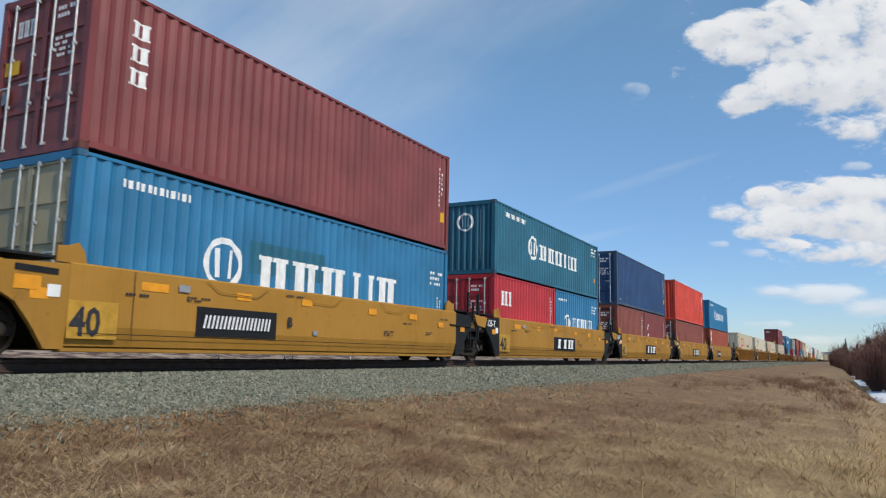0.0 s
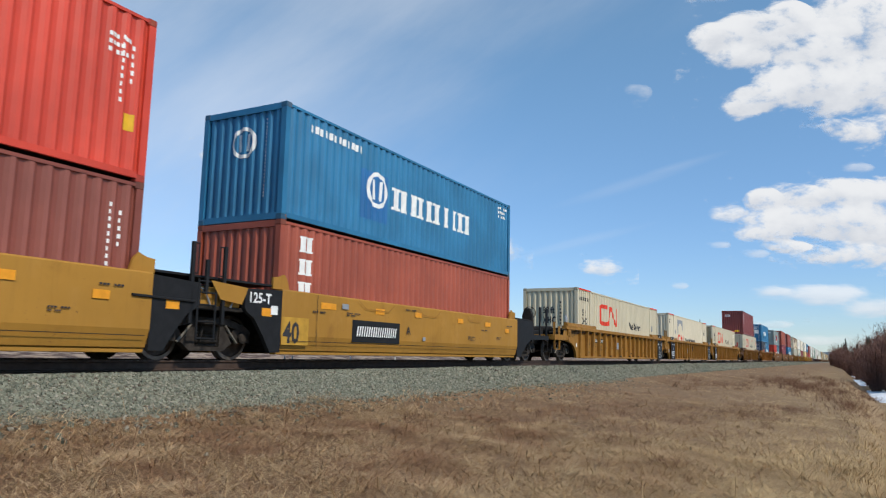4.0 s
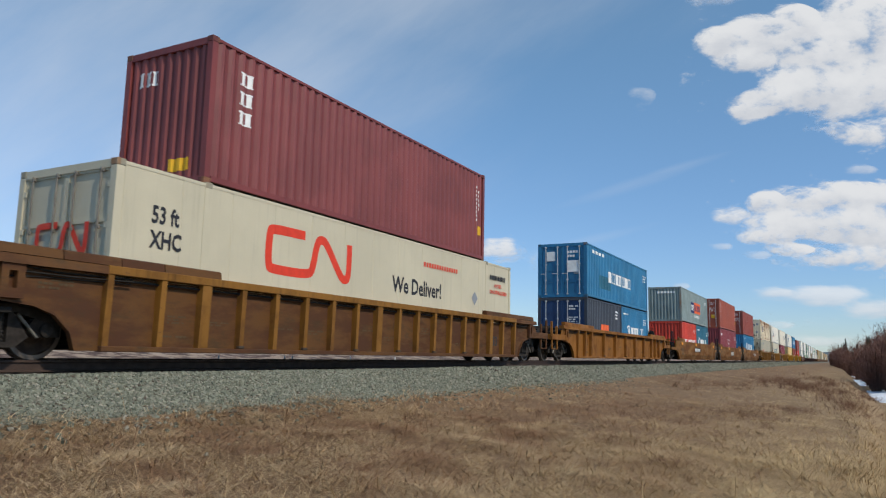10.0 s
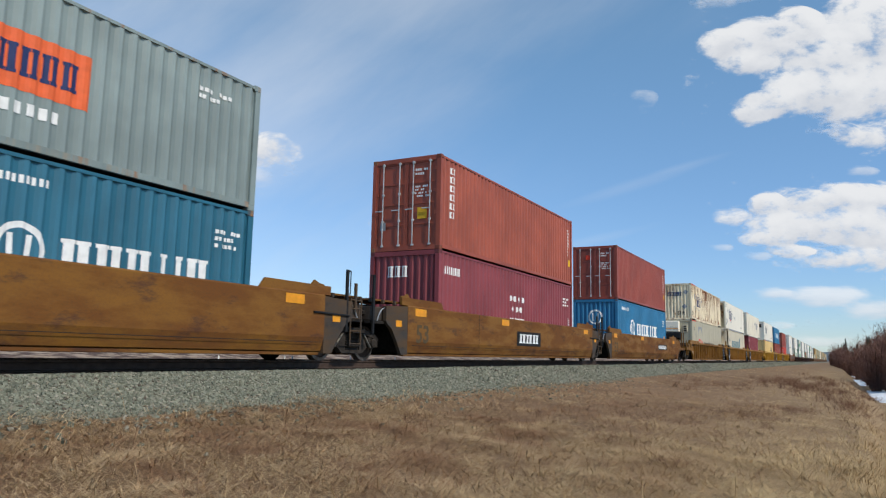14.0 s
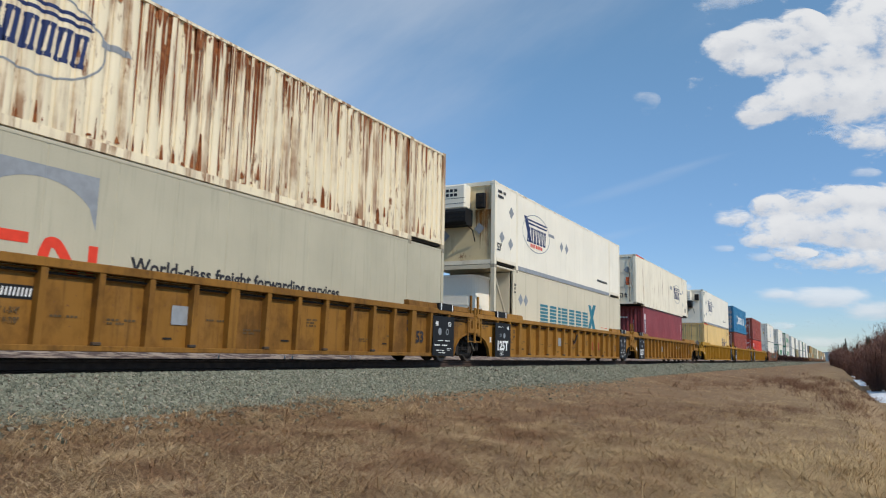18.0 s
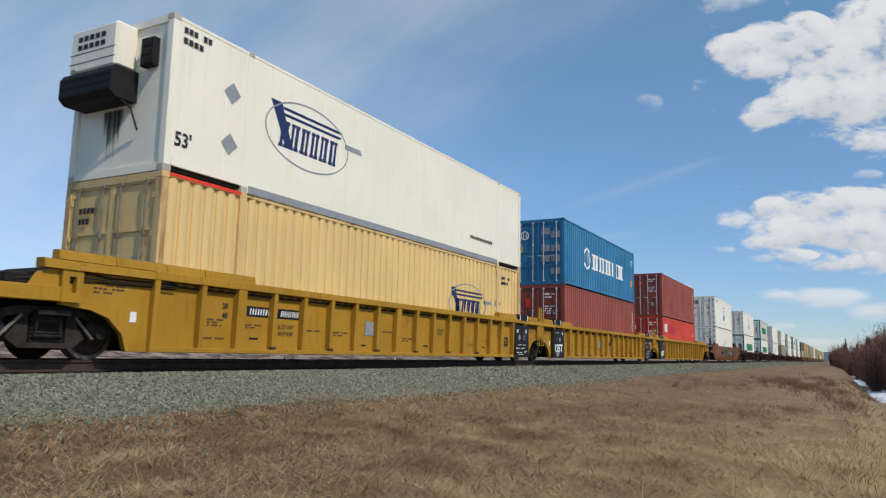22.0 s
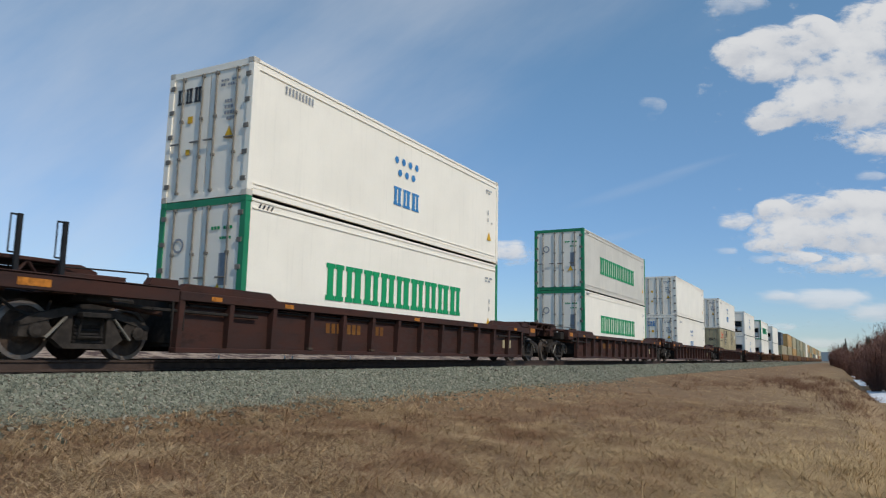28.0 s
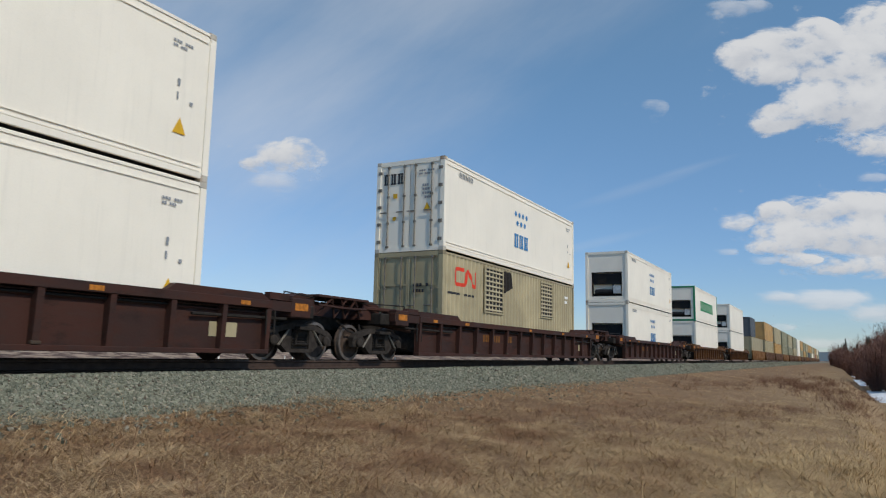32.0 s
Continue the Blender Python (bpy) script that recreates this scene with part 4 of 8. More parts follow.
def low_end(car, e, y, d, mat, long):
    """Skeletal end of a low car: side sill, centre platform and slanting braces."""
    at = pose(0, y, 0)
    n = 4.85 if long else 2.95
    r = y / abs(y) if y else 1
    for sx in (1, -1):
        part("end_sill", ("lsill", d, sx, long), bar_y(sx, 1.28, 1.47, *sorted((0.0, d * (n - 1.7))), 1.0, 1.22), mat, car, at=at)
        part("sill_flange", ("lflange", d, sx, long), bar_y(sx, 1.2, 1.49, *sorted((0.0, d * (n - 1.72))), 1.222, 1.245), mat, car, at=at)
        part("brace", ("lbrace", d, sx), lambda bm: (rod(bm, (sx * 1.32, d * 1.0, 1.28), (sx * 0.35, d * 2.9, 1.36), 0.05, 6), rod(bm, (sx * 1.3, d * 0.2, 0.8), (sx * 0.4, d * 1.6, 1.05), 0.06, 6))[0], mat, car, at=at)
        part("chord_tip", ("ltip", d, sx), slab([(0, 1.24), (0, 1.38), (d * 0.55, 1.38), (d * 0.62, 1.26)], sx, 1.27, 1.42), mat, car, at=at)
    part("center_sill", ("lcsill", d), lambda bm: rbox(bm, -0.35, 0.35, *sorted((0.0, d * 3.0)), 0.72, 1.06, 0.03), GRIME, car, at=at)
    part("platform", ("lplat", d), lambda bm: rbox(bm, 0.15, 1.12, *sorted((d * 1.95, d * 3.1)), 1.44, 1.5, 0.01), mat, car, "raised end platform", at=at)
    for k, (a, b) in enumerate((((1.08, 3.06, 1.45), (0.95, 2.75, 1.0)), ((1.08, 2.5, 1.45), (0.95, 2.75, 1.0)), ((1.08, 2.5, 1.45), (0.95, 2.1, 1.05)), ((1.08, 3.0, 1.24), (1.08, 2.0, 1.26)))):
        part("strut", ("lstrut", d, k), lambda bm: rod(bm, (a[0], d * a[1], a[2]), (b[0], d * b[1], b[2]), 0.028, 6), mat, car, at=at)
    part("pedestal", ("lped", d), lambda bm: prism(bm, [(d * u, z) for u, z in ((1.15, 1.02), (1.25, 1.4), (1.55, 1.49), (1.95, 1.47), (2.12, 1.02))], "x", -0.9, 0.95), mat, car, "humped pedestal over the truck", at=at)
    if not long:
        part("end_box", ("lbox", d), lambda bm: rbox(bm, 1.0, 1.49, *sorted((d * 0.6, d * 1.22)), 0.9, 1.31, 0.02), mat, car, "boxed sill end", at=at)
    for u in (0.12, -0.12):
        part("step_bar", ("lstep", d, u), lambda bm: rod(bm, (1.46, d * u, 1.02), (1.46, d * u, 0.52), 0.018, 6), GRIME, car, at=at)
    part("crossbeam", ("lxb", d), lambda bm: rbox(bm, -1.28, 1.28, *sorted((d * 1.15, d * 1.6)), 0.9, 1.2, 0.03), GRIME, car, at=at)
    part("air_pipe", ("lpipe", d), lambda bm: (rod(bm, (1.42, -d * 2.0, 0.84), (1.40, d * 0.5, 0.86), 0.03, 6), rod(bm, (1.40, d * 0.5, 0.86), (0.9, d * 1.2, 0.95), 0.03, 6), rod(bm, (1.25, -d * 0.9, 0.95), (1.25, d * 0.1, 0.95), 0.08, 8))[0], GRIME, car, at=at)
    part("handrail", ("lrail", d), lambda bm: (rod(bm, (1.3, d * 0.55, 1.44), (0.8, d * 2.6, 1.42), 0.014, 6), rod(bm, (1.3, d * 0.55, 1.25), (1.3, d * 0.55, 1.44), 0.014, 6), rod(bm, (0.8, d * 2.6, 1.25), (0.8, d * 2.6, 1.42), 0.014, 6))[0], GRIME, car, at=at)
    part("reflector", ("lrefl", d, long), lambda bm: box(bm, 1.471 if long else 1.491, 1.476 if long else 1.496, *sorted((d * (0.7 if not long else 2.35), d * (1.12 if not long else 2.85))), 1.05, 1.2 if not long else 1.16), REFL, car, "dirty orange reflector patch", at=at)
    truck(car, y + d * 1.4, car.location.y)
    part("truck_rigging", "rigging", truck_rigging, GRIME, car, at=pose(0, y + d * 1.4, 0))
    part("coupler", "coupler", coupler, GRIME, car, at=flip(y + d * 3.05, d))
    part("brake_hose", "hose", hose, BLACK, car, at=flip(y + d * 3.05, d))
    if long:
        for u in (2.1, 2.8):
            part("grab_post", ("gposts", 1), grab_post(0.85, 0.0), BLACK, car, "black grab post", flip(y + d * u, d) @ pose((1.3 if d < 0 else -1.3), 0, 1.22))


def car_marks(car, items, x):
    """Flat markings on the near side of a car: (name, material, draw, label)."""
    for k, (nm, mat, draw, *lab) in enumerate(items):
        marking(car, nm, mat, draw, [(-99, 0.0), (99, 0.0)], x, "side", lab[0] if lab else "", 0.003 + 0.0025 * k)


def well_car(s, style, mat, slot, ends, label, marks=(), plate=None, tower="", gap=3.5, posts=None, long=False, bays=13, edge=None):
    """One unit of a well car. s: where its container slot begins; slot: its length. ends: 'f' rests on the truck of the unit before,
    'm' carries the truck shared with the next unit, 'e' has a truck and a coupler of its own."""
    car = thing("well_car", label, "rail car", "well cars of the train")
    car.location = (XC, s, 0)
    MOVING.append((car, s, 0))
    a, b = (-0.12, slot + 0.12) if style != "low" else (-1.7, slot + 1.7)
    top, chord = {"smooth": (1.46, 0), "ribbed": (1.48, 0.14), "low": (1.2, 0.16)}[style]
    L = round(b, 2)
    for sx in (1, -1):
        if style == "smooth":
            part("side_wall", ("smooth", L, sx), smooth_side(a, b, sx), mat, car)
            part("bottom_sill", ("ssill", L, sx), bar_y(sx, 1.2, 1.36, a, b, 0.13, 0.2), mat, car)
        else:
            part("side_web", (style, L, sx), bar_y(sx, 1.30, 1.33, a, b, 0.2, top - chord - 0.1), mat, car)
            # added dark plate that stands in for the shade of the slot below the chord
            part("inner_web", (style, "inner", L, sx), bar_y(sx, 1.25, 1.27, a, b, top - chord - 0.3, top - 0.03), GRIME, car)
            part("top_chord", (style, "top", L, sx), bar_y(sx, 1.28, 1.50, a, b, top - chord, top), edge or mat, car)
            part("bottom_sill", (style, "sill", L, sx), bar_y(sx, 1.28, 1.46, a, b, 0.14, 0.23), mat, car)
            part("ledge", (style, "ledge", L, sx), bar_y(sx, 1.325, 1.375, a, b, top - chord - 0.11, top - chord - 0.075), mat, car)
            if style == "ribbed":
                at = [a + 0.06, 0.97] + [1.93 + i * (slot - 3.86) / bays for i in range(bays + 1)] + [slot - 0.97, b - 0.06]
            else:
                n = round((b - a) / 1.2)
                at = [a + 0.06 + i * (b - a - 0.12) / n for i in range(n + 1)]
            for k, y in enumerate(at):
                broad = 2.0 if style == "ribbed" and k in (2, 8, len(at) - 3) else 1.0
                part("rib", ("rib", top, sx, broad), rib(top, sx, chord, broad), edge or mat, car, at=pose(0, y, 0))
            if sx > 0:
                for k, z in enumerate((top - chord - 0.03, top - chord - 0.075)):
                    part("air_pipe", (style, "pipe", L, k), lambda bm: rod(bm, (1.36 + 0.03 * k, a + 0.3, z), (1.36 + 0.03 * k, b - 0.3 - 2.0 * k, z), 0.014 + 0.004 * k, 6), (mat, GRIME)[k], car)
                for y in at[3:-3:2]:
                    part("foot_bracket", "fbracket", lambda bm: rbox(bm, 1.40, 1.475, -0.075, 0.075, 0.232, 0.285, 0.01), DARKRUST, car, at=pose(0, y, 0))
        for y0, d in ((a, -1), (b, 1)):
            if style == "smooth":
                yy = y0 + 0.15 if d < 0 else y0 - 0.15
                part("container_guide", ("cguide", sx, d), slab([(-d * u, z) for u, z in ((-0.28, 1.46), (0.22, 1.46), (0.16, 1.66), (0.05, 1.78), (-0.1, 1.72), (-0.28, 1.7))], sx, 1.28, 1.33), mat, car, at=pose(0, yy, 0))
                if posts:
                    part("guide_board", ("gboard", sx, d), slab([(d * u, z) for u, z in ((0.25, 1.462), (0.25, 1.66), (-1.9, 1.66), (-2.05, 1.462))], sx, 1.38, 1.43), posts, car, at=pose(0, y0, 0))
            elif style == "low":
                yy = a - 0.02 if d < 0 else b - 2.58
                part("guide_rail", ("lguide", sx), slab([(0, 1.2), (2.6, 1.2), (2.35, 1.34), (0.2, 1.34)], sx, 1.27, 1.42), mat, car, at=pose(0, yy, 0))
    part("floor", ("wfloor", L), well_floor(a + 0.1, b - 0.1), GRIME, car)
    for y in (a + 0.1, b - 0.1):
        part("bulkhead", "bulkhead", bulkhead, GRIME, car, at=pose(0, y, 0))
    for e, y, d in ((ends[0], a, -1), (ends[1], b, 1)):
        pmat = (plate[0] if d < 0 else plate[1]) if plate else mat
        if style == "low":
            low_end(car, e, y, d, mat, long and d < 0)
            continue
        reach = 3.2 if e == "e" else gap / 2 - 0.15
        if style == "ribbed":
            ribbed_end(car, e, y, d, mat)
            if e != "e":
                part("data_board", ("dboard", d), slab([(d * 0.2, 0.14), (d * 0.2, 1.27), (-d * 1.06, 1.27), (-d * 1.06, 0.16)], 1, 1.495, 1.505), BLACK, car, "black stencil board", pose(0, y, 0))
                part("chord_band", ("cband", d), slab([(d * 0.14, 1.45), (d * 0.14, 1.645), (-d * 0.75, 1.645), (-d * 0.75, 1.45)], 1, 1.27, 1.512), BLACK, car, "black band over the top chord", pose(0, y, 0))
        else:
            for sx in (1, -1):
                if e == "e":
                    part("end_plate", ("eplate", style, sx, d), slab(end_plate(0, d, top), sx), pmat, car, at=pose(0, y, 0))
                else:
                    part("end_plate", ("mplate", style, sx, d, round(reach, 2)), slab(mid_plate(0, d, reach, top), sx), pmat, car, at=pose(0, y, 0))
            part("walkway", ("walkway", d, e), slab([(d * u, z) for u, z in ((0.05, 1.5), (0.05, 1.54), (reach if e != "e" else 1.6, 1.54), (reach if e != "e" else 1.6, 1.5))], 1, 0.2, 1.3), BLACK if not posts else posts, car, "thin walkway plate", pose(0, y, 0))
            part("valve_gear", "deckworks", deck_works, GRIME, car, "dark valve gear and air reservoir", at=flip(y + d * 0.4, d))
            if posts:
                for u in (0.45, 1.0, 1.55):
                    part("walk_post", "walkpost", lambda bm: rbox(bm, 1.28, 1.36, -0.04, 0.04, 1.44, 1.54, 0.006), pmat, car, at=pose(0, y + d * u, 0))
        low_deck = 0.98 if e == "e" else 1.12
        part("end_deck", ("deck", style, e, d), deck(0.02 * d, d * reach, low_deck), GRIME, car, at=pose(0, y, 0))
        part("draft_sill", ("dsill", style, e, d), draft_sill(0.02 * d, d * reach), GRIME, car, at=pose(0, y, 0))
        part("cross_beam", ("cbeam", style), lambda bm: rbox(bm, -1.32, 1.32, -0.16, 0.0, 0.95, 1.3, 0.02), pmat, car, at=flip(y + d * 0.75, d))
        if e == "e":
            ty = y + d * 1.56
            truck(car, ty, s)
            part("coupler", "coupler", coupler, GRIME, car, at=flip(y + d * (reach + 0.05), d))
            part("brake_hose", "hose", hose, BLACK, car, at=flip(y + d * (reach + 0.05), d))
            if style == "smooth":
                for u in (2.3, 2.85) if d < 0 else (2.4, 3.1):
                    part("grab_post", ("gposts", 2), grab_post(1.2, 0.0), mat if posts and d > 0 else BLACK, car, "upright grab post", flip(y + d * u, d) @ pose(1.4 if d < 0 else -1.4, 0, 0.86))
                part("step", "stirrup", stirrup, GRIME, car, at=pose(0, y + d * (reach - 0.1) - (0.42 if d > 0 else 0), 0))
                part("cushion_box", "cushion", cushion, BLACK, car, "black draft gear housing", at=flip(y + d * 1.5, d))
        else:
            ty = slot + gap / 2 if e == "m" else -gap / 2
            if e == "m":
                truck(car, ty, s)
            if style == "smooth":
                part("control_box", ("ctlbox", d), lambda bm: rbox(bm, 0.95, 1.36, *sorted((d * 1.08, d * 1.62)), 1.0, 1.34, 0.015), pmat if posts else YELLOW, car, "dull box over the truck", at=pose(0, y, 0))
                part("air_hose", ("ahose", d), lambda bm: [rod(bm, (1.4, d * (1.06 + 0.1 * k), 1.32 - 0.11 * k * k / 3), (1.4, d * (1.16 + 0.1 * k), 1.32 - 0.11 * (k + 1) ** 2 / 3), 0.016, 6) for k in range(3)][0], GREY, car, at=pose(0, y, 0))
                part("side_beam", ("midbeam", d), bar_y(1, 1.2, 1.38, *sorted((d * 1.0, d * 1.62)), 0.92, 1.0), GRIME, car, at=pose(0, y, 0))
                part("end_tag", ("etag", d), lambda bm: box(bm, 1.4715, 1.475, *sorted((d * 0.3, d * 0.58)), 0.88, 1.04), SIGNAL, car, "orange tag", at=pose(0, y, 0))
                if d > 0:
                    part("ladder", "sladder", side_ladder, pmat, car, at=pose(0, y + 1.0, -0.2))
                part("grab_post", ("gposts", 3), grab_post(1.45, 0.0), BLACK, car, "black grab post", flip(y + d * (0.85 if d > 0 else 1.6), d) @ pose(1.44 if d < 0 else -1.44, 0, 0.66))
                if e == "f" and not posts:
                    part("wedge_plate", "wedgep", slab([(-1.0, 1.39), (-1.95, 1.45), (-1.7, 1.12), (-1.15, 1.06)], 1, 1.475, 1.485), mat, car, "yellow wedge-shaped bracket", pose(0, y, 0))
                if d > 0:
                    part("side_rod", ("siderod", d), lambda bm: rod(bm, (1.49, -d * 0.4, 1.06), (1.49, d * 0.9, 1.04), 0.025, 6), BLACK, car, at=pose(0, y, 0))
        if e != "f":
            part("truck_rigging", "rigging", truck_rigging, GRIME, car, at=pose(0, ty, 0))
        if tower and ((tower == "front") == (d < 0)):
            tx = 0.7 if d > 0 else 0.1
            part("brake_wheel", "bwheel", brake_wheel, GRIME, car, at=pose(tx, y + d * (reach - 0.1), 1.88 if d > 0 else 2.0, 0, 0, 35))
            part("brake_stand", "bstand", lambda bm: prism(bm, [(-0.22, 0), (0.22, 0), (0.2, 0.8), (0.1, 1.05), (-0.1, 1.05), (-0.2, 0.8)], "y", -0.12, 0.08), GRIME, car, at=pose(tx, y + d * (reach - 0.25), 1.0))
            part("brake_gear", "bgear", lambda bm: (rbox(bm, -0.3, 0.3, -0.25, 0.25, 0.0, 0.38, 0.06), rod(bm, (-0.4, 0, 0.44), (0.4, 0, 0.44), 0.08, 10), rod(bm, (0.1, -0.2, 0.3), (0.1, 0.9, 0.5), 0.03, 6))[0], GRIME, car, at=pose(tx, y + d * (reach - 1.0), 1.04))
    car_marks(car, marks, 1.475 if style == "smooth" else 1.332)
    return car


# ---- ground ----
def lerp(v, table):
    for (a, p), (b, q) in zip(table, table[1:]):
        if v <= b:
            k = min(1, max(0, (v - a) / (b - a)))
            return p + (q - p) * k
    return table[-1][1]


CROSS = [(-400, 2.6), (-60, 1.25), (-16, 0.55), (-9, -0.35), (-6, -0.95), (-3.4, -0.62), (-1.95, -0.21), (1.95, -0.21), (3.3, -0.62), (4.5, -0.78), (7, -1.02), (10, -1.28), (11.75, -1.42), (12.5, -1.9), (13.3, -2.4), (15.0, -2.45), (16, -2.0), (20, -1.3), (60, -0.6), (400, 0.5)]


def ground_z(x, y):
    u = x - XC
    z = lerp(u, CROSS)
    if u > 3.3:
        k = min(1, (u - 3.3) / 3)
        z += k * (0.10 * noise.noise((x * 0.35, y * 0.22, 3)) + 0.085 * noise.noise((x * 1.1, y * 0.9, 7)))
    return z


def ground_mesh():
    us = sorted(set([c[0] for c in CROSS] + [3.3 + 0.35 * i for i in range(40)] + [-30, -20, -13, -11, 30, 120]))
    ys = [-60, -30, -12, -4] + [i * 0.5 for i in range(0, 120)] + [60 + i * 4 for i in range(36)] + [220, 300, 420, 600, 900, 1400, 2200, 3500]
    verts = [(XC + u, y, ground_z(XC + u, y)) for y in ys for u in us]
    k = len(us)
    faces = [(j * k + i, j * k + i + 1, (j + 1) * k + i + 1, (j + 1) * k + i) for j in range(len(ys) - 1) for i in range(k - 1)]
    return verts, faces


def soil():
    n = Nodes("dry_grass_ground")
    a = n.noise(0.35, 5, shift=False)
    b = n.noise(3.0, 6, (1, 1, 1), 0.65, shift=False)
    g = n.noise(40, 4, (1, 1, 1), 0.7, shift=False)
    c = n.mix(n.ramp(a, 0.35, 0.65), rgb("7f6244"), rgb("917452"))
    c = n.mix(n.ramp(b, 0.45, 0.7, 0, 0.8), c, rgb("775c3e"))
    c = n.mix(n.ramp(g, 0.4, 0.7, 0, 0.6), c, rgb("4e3a2b"))
    tilt = n.add("ShaderNodeSeparateXYZ", Vector=n.add("ShaderNodeTexCoord").outputs["Object"])
    c = n.mix(n.ramp(tilt.outputs[0], -5.0, -0.5, 0, 0.6), c, n.mix(g, rgb("7d6245"), rgb("b0956c")))
    # gravel apron and ballast bed round the track
    pos = n.add("ShaderNodeTexCoord").outputs["Object"]
    sep = n.add("ShaderNodeSeparateXYZ", Vector=pos)
    off = n.add("ShaderNodeMath")
    off.operation = "ADD"
    n.put(off, "0", sep.outputs[0])
    n.put(off, "1", -XC)
    wob = n.add("ShaderNodeMath")
    wob.operation = "MULTIPLY_ADD"
    n.put(wob, "0", b)
    n.put(wob, "1", 1.6)
    n.put(wob, "2", off.outputs[0])
    ab = n.add("ShaderNodeMath")
    ab.operation = "ABSOLUTE"
    n.put(ab, "0", off.outputs[0])
    stone = n.mix(g, rgb("535146"), rgb("7f7c6e"))
    near = n.ramp(wob.outputs[0], 4.0, 4.5, 1, 0)
    left = n.ramp(off.outputs[0], -4.2, -3.6, 0, 1)
    both = n.add("ShaderNodeMath")
    both.operation = "MULTIPLY"
    n.put(both, "0", near)
    n.put(both, "1", left)
    c = n.mix(both.outputs[0], c, stone)
    # pale dirt and old snow across the line
    far = n.ramp(off.outputs[0], -7.5, -4.5, 1, 0)
    c = n.mix(far, c, n.mix(n.ramp(n.noise(1.3, 8, (1, 0.8, 1), 0.74, shift=False), 0.44, 0.58), rgb("4f3a30"), rgb("a8937f")))
    n.put(n.bsdf, "Base Color", c)
    n.put(n.bsdf, "Roughness", 0.95)
    n.bump(g, 0.6, 0.03)
    return n.mat


def flat_object(name, verts, faces, mat, label, category, kind="structure"):
    me = bpy.data.meshes.new(name)
    me.from_pydata(verts, [], faces)
    me.materials.append(mat)
    return tagged(new(name, me), label, category, kind=kind)


GV, GF = ground_mesh()
ground = flat_object("ground", GV, GF, soil(), "dry brown grass embankment with a gravel apron and ditch", "ground")
for p in ground.data.polygons:
    p.use_smooth = True


# ---- track ----
def rail_build(bm):
    prof = [(-0.037, 0.0), (0.037, 0.0), (0.037, -0.035), (0.009, -0.05), (0.009, -0.145), (0.075, -0.165), (0.075, -0.178), (-0.075, -0.178), (-0.075, -0.165), (-0.009, -0.145), (-0.009, -0.05), (-0.037, -0.035)]
    prism(bm, prof, "y", -60, 1500)


RAILM = plain("rail_steel", (0.07, 0.046, 0.036), 0.75, 0.2)
track = thing("railway_track", "rusty steel rails on dark ties in grey ballast", "railway track", kind="structure")
for x in (-0.755, 0.755):
    part("rail", "rail", rail_build, RAILM, track, at=pose(XC + x, 0, 0))
    part("rail_head", "railhead", lambda bm: box(bm, -0.03, 0.03, -60, 1500, 0.0005, 0.002), TREAD, track, "worn bright running surface", pose(XC + x, 0, 0))
TIE = plain("creosoted_wood", (0.05, 0.04, 0.032), 0.9)

# ---- markings used on several containers ----
def band(bm, pts, w):
    """A ribbon of even width along a line of points, mitred at its bends."""
    P = [Vector(p) for p in pts]
    left, right = [], []
    for i, p in enumerate(P):
        a = (P[i] - P[i - 1]).normalized() if i else None
        b = (P[i + 1] - P[i]).normalized() if i + 1 < len(P) else None
        d = (a + b).normalized() if a is not None and b is not None and (a + b).length > 0.05 else (b if a is None else a)
        n = Vector((-d.y, d.x))
        k = 1.0 if a is None or b is None else min(1.6, 1 / max(0.4, abs(n.dot(Vector((-a.y, a.x))))))
        left.append(bm.verts.new((*(p + n * k * w / 2), 0)))
        right.append(bm.verts.new((*(p - n * k * w / 2), 0)))
    for i in range(len(P) - 1):
        bm.faces.new((right[i], right[i + 1], left[i + 1], left[i]))


def ribbon(y, z, w, h):
    """Looping red ribbon emblem."""
    k = h * 0.19
    pts = [(0.42, 0.9), (0.08, 0.9), (0.04, 0.84), (0.04, 0.16), (0.08, 0.1), (0.46, 0.1), (0.52, 0.2), (0.56, 0.84), (0.62, 0.9), (0.68, 0.82), (0.86, 0.18), (0.92, 0.1), (0.97, 0.18), (0.97, 0.92)]
    for _ in range(2):
        fine = [pts[0]]
        for (a, b), (c, d) in zip(pts, pts[1:]):
            fine += [(a * 0.75 + c * 0.25, b * 0.75 + d * 0.25), (a * 0.25 + c * 0.75, b * 0.25 + d * 0.75)]
        pts = fine + [pts[-1]]
    return lambda bm: band(bm, [(y + u * w, z + v * h) for u, v in pts], k)


def emblem(y, z, r):
    """Ring with two strokes in it."""
    def draw(bm):
        ring(bm, y, z, r, r, r * 0.24)
        for s in (-1, 1):
            quad(bm, [(y + s * r * 0.30 - r * 0.1, z - r * 0.55), (y + s * r * 0.30 + r * 0.1, z - r * 0.55), (y + s * r * 0.36 + r * 0.1, z + r * 0.55), (y + s * r * 0.36 - r * 0.1, z + r * 0.55)])
    return draw


def ring_word(yr, zr, r, y0, z0, w, h, n=6):
    def draw(bm):
        emblem(yr, zr, r)(bm)
        strokes(bm, y0, z0, w, h, n, 0.8, cells=[(0, 1.2), (2, 1.15), (0, 1.2), (3, 0.75), (3, 0.6), (0, 1.2)])
    return ("lettering", WHITE, "side", draw, "white ring emblem and a row of white blocks")


def ids(y, z, w=0.75, h=0.45, rows=3):
    return ("id_mark", WHITE, "side", lambda bm: bars(bm, y, z, w, h, rows))


def web_line(y, z, w, h=0.14, mat=None):
    return ("web_line", mat or WHITE, "side", lambda bm: strokes(bm, y, z, w, h, 12, 0.6, split=False))


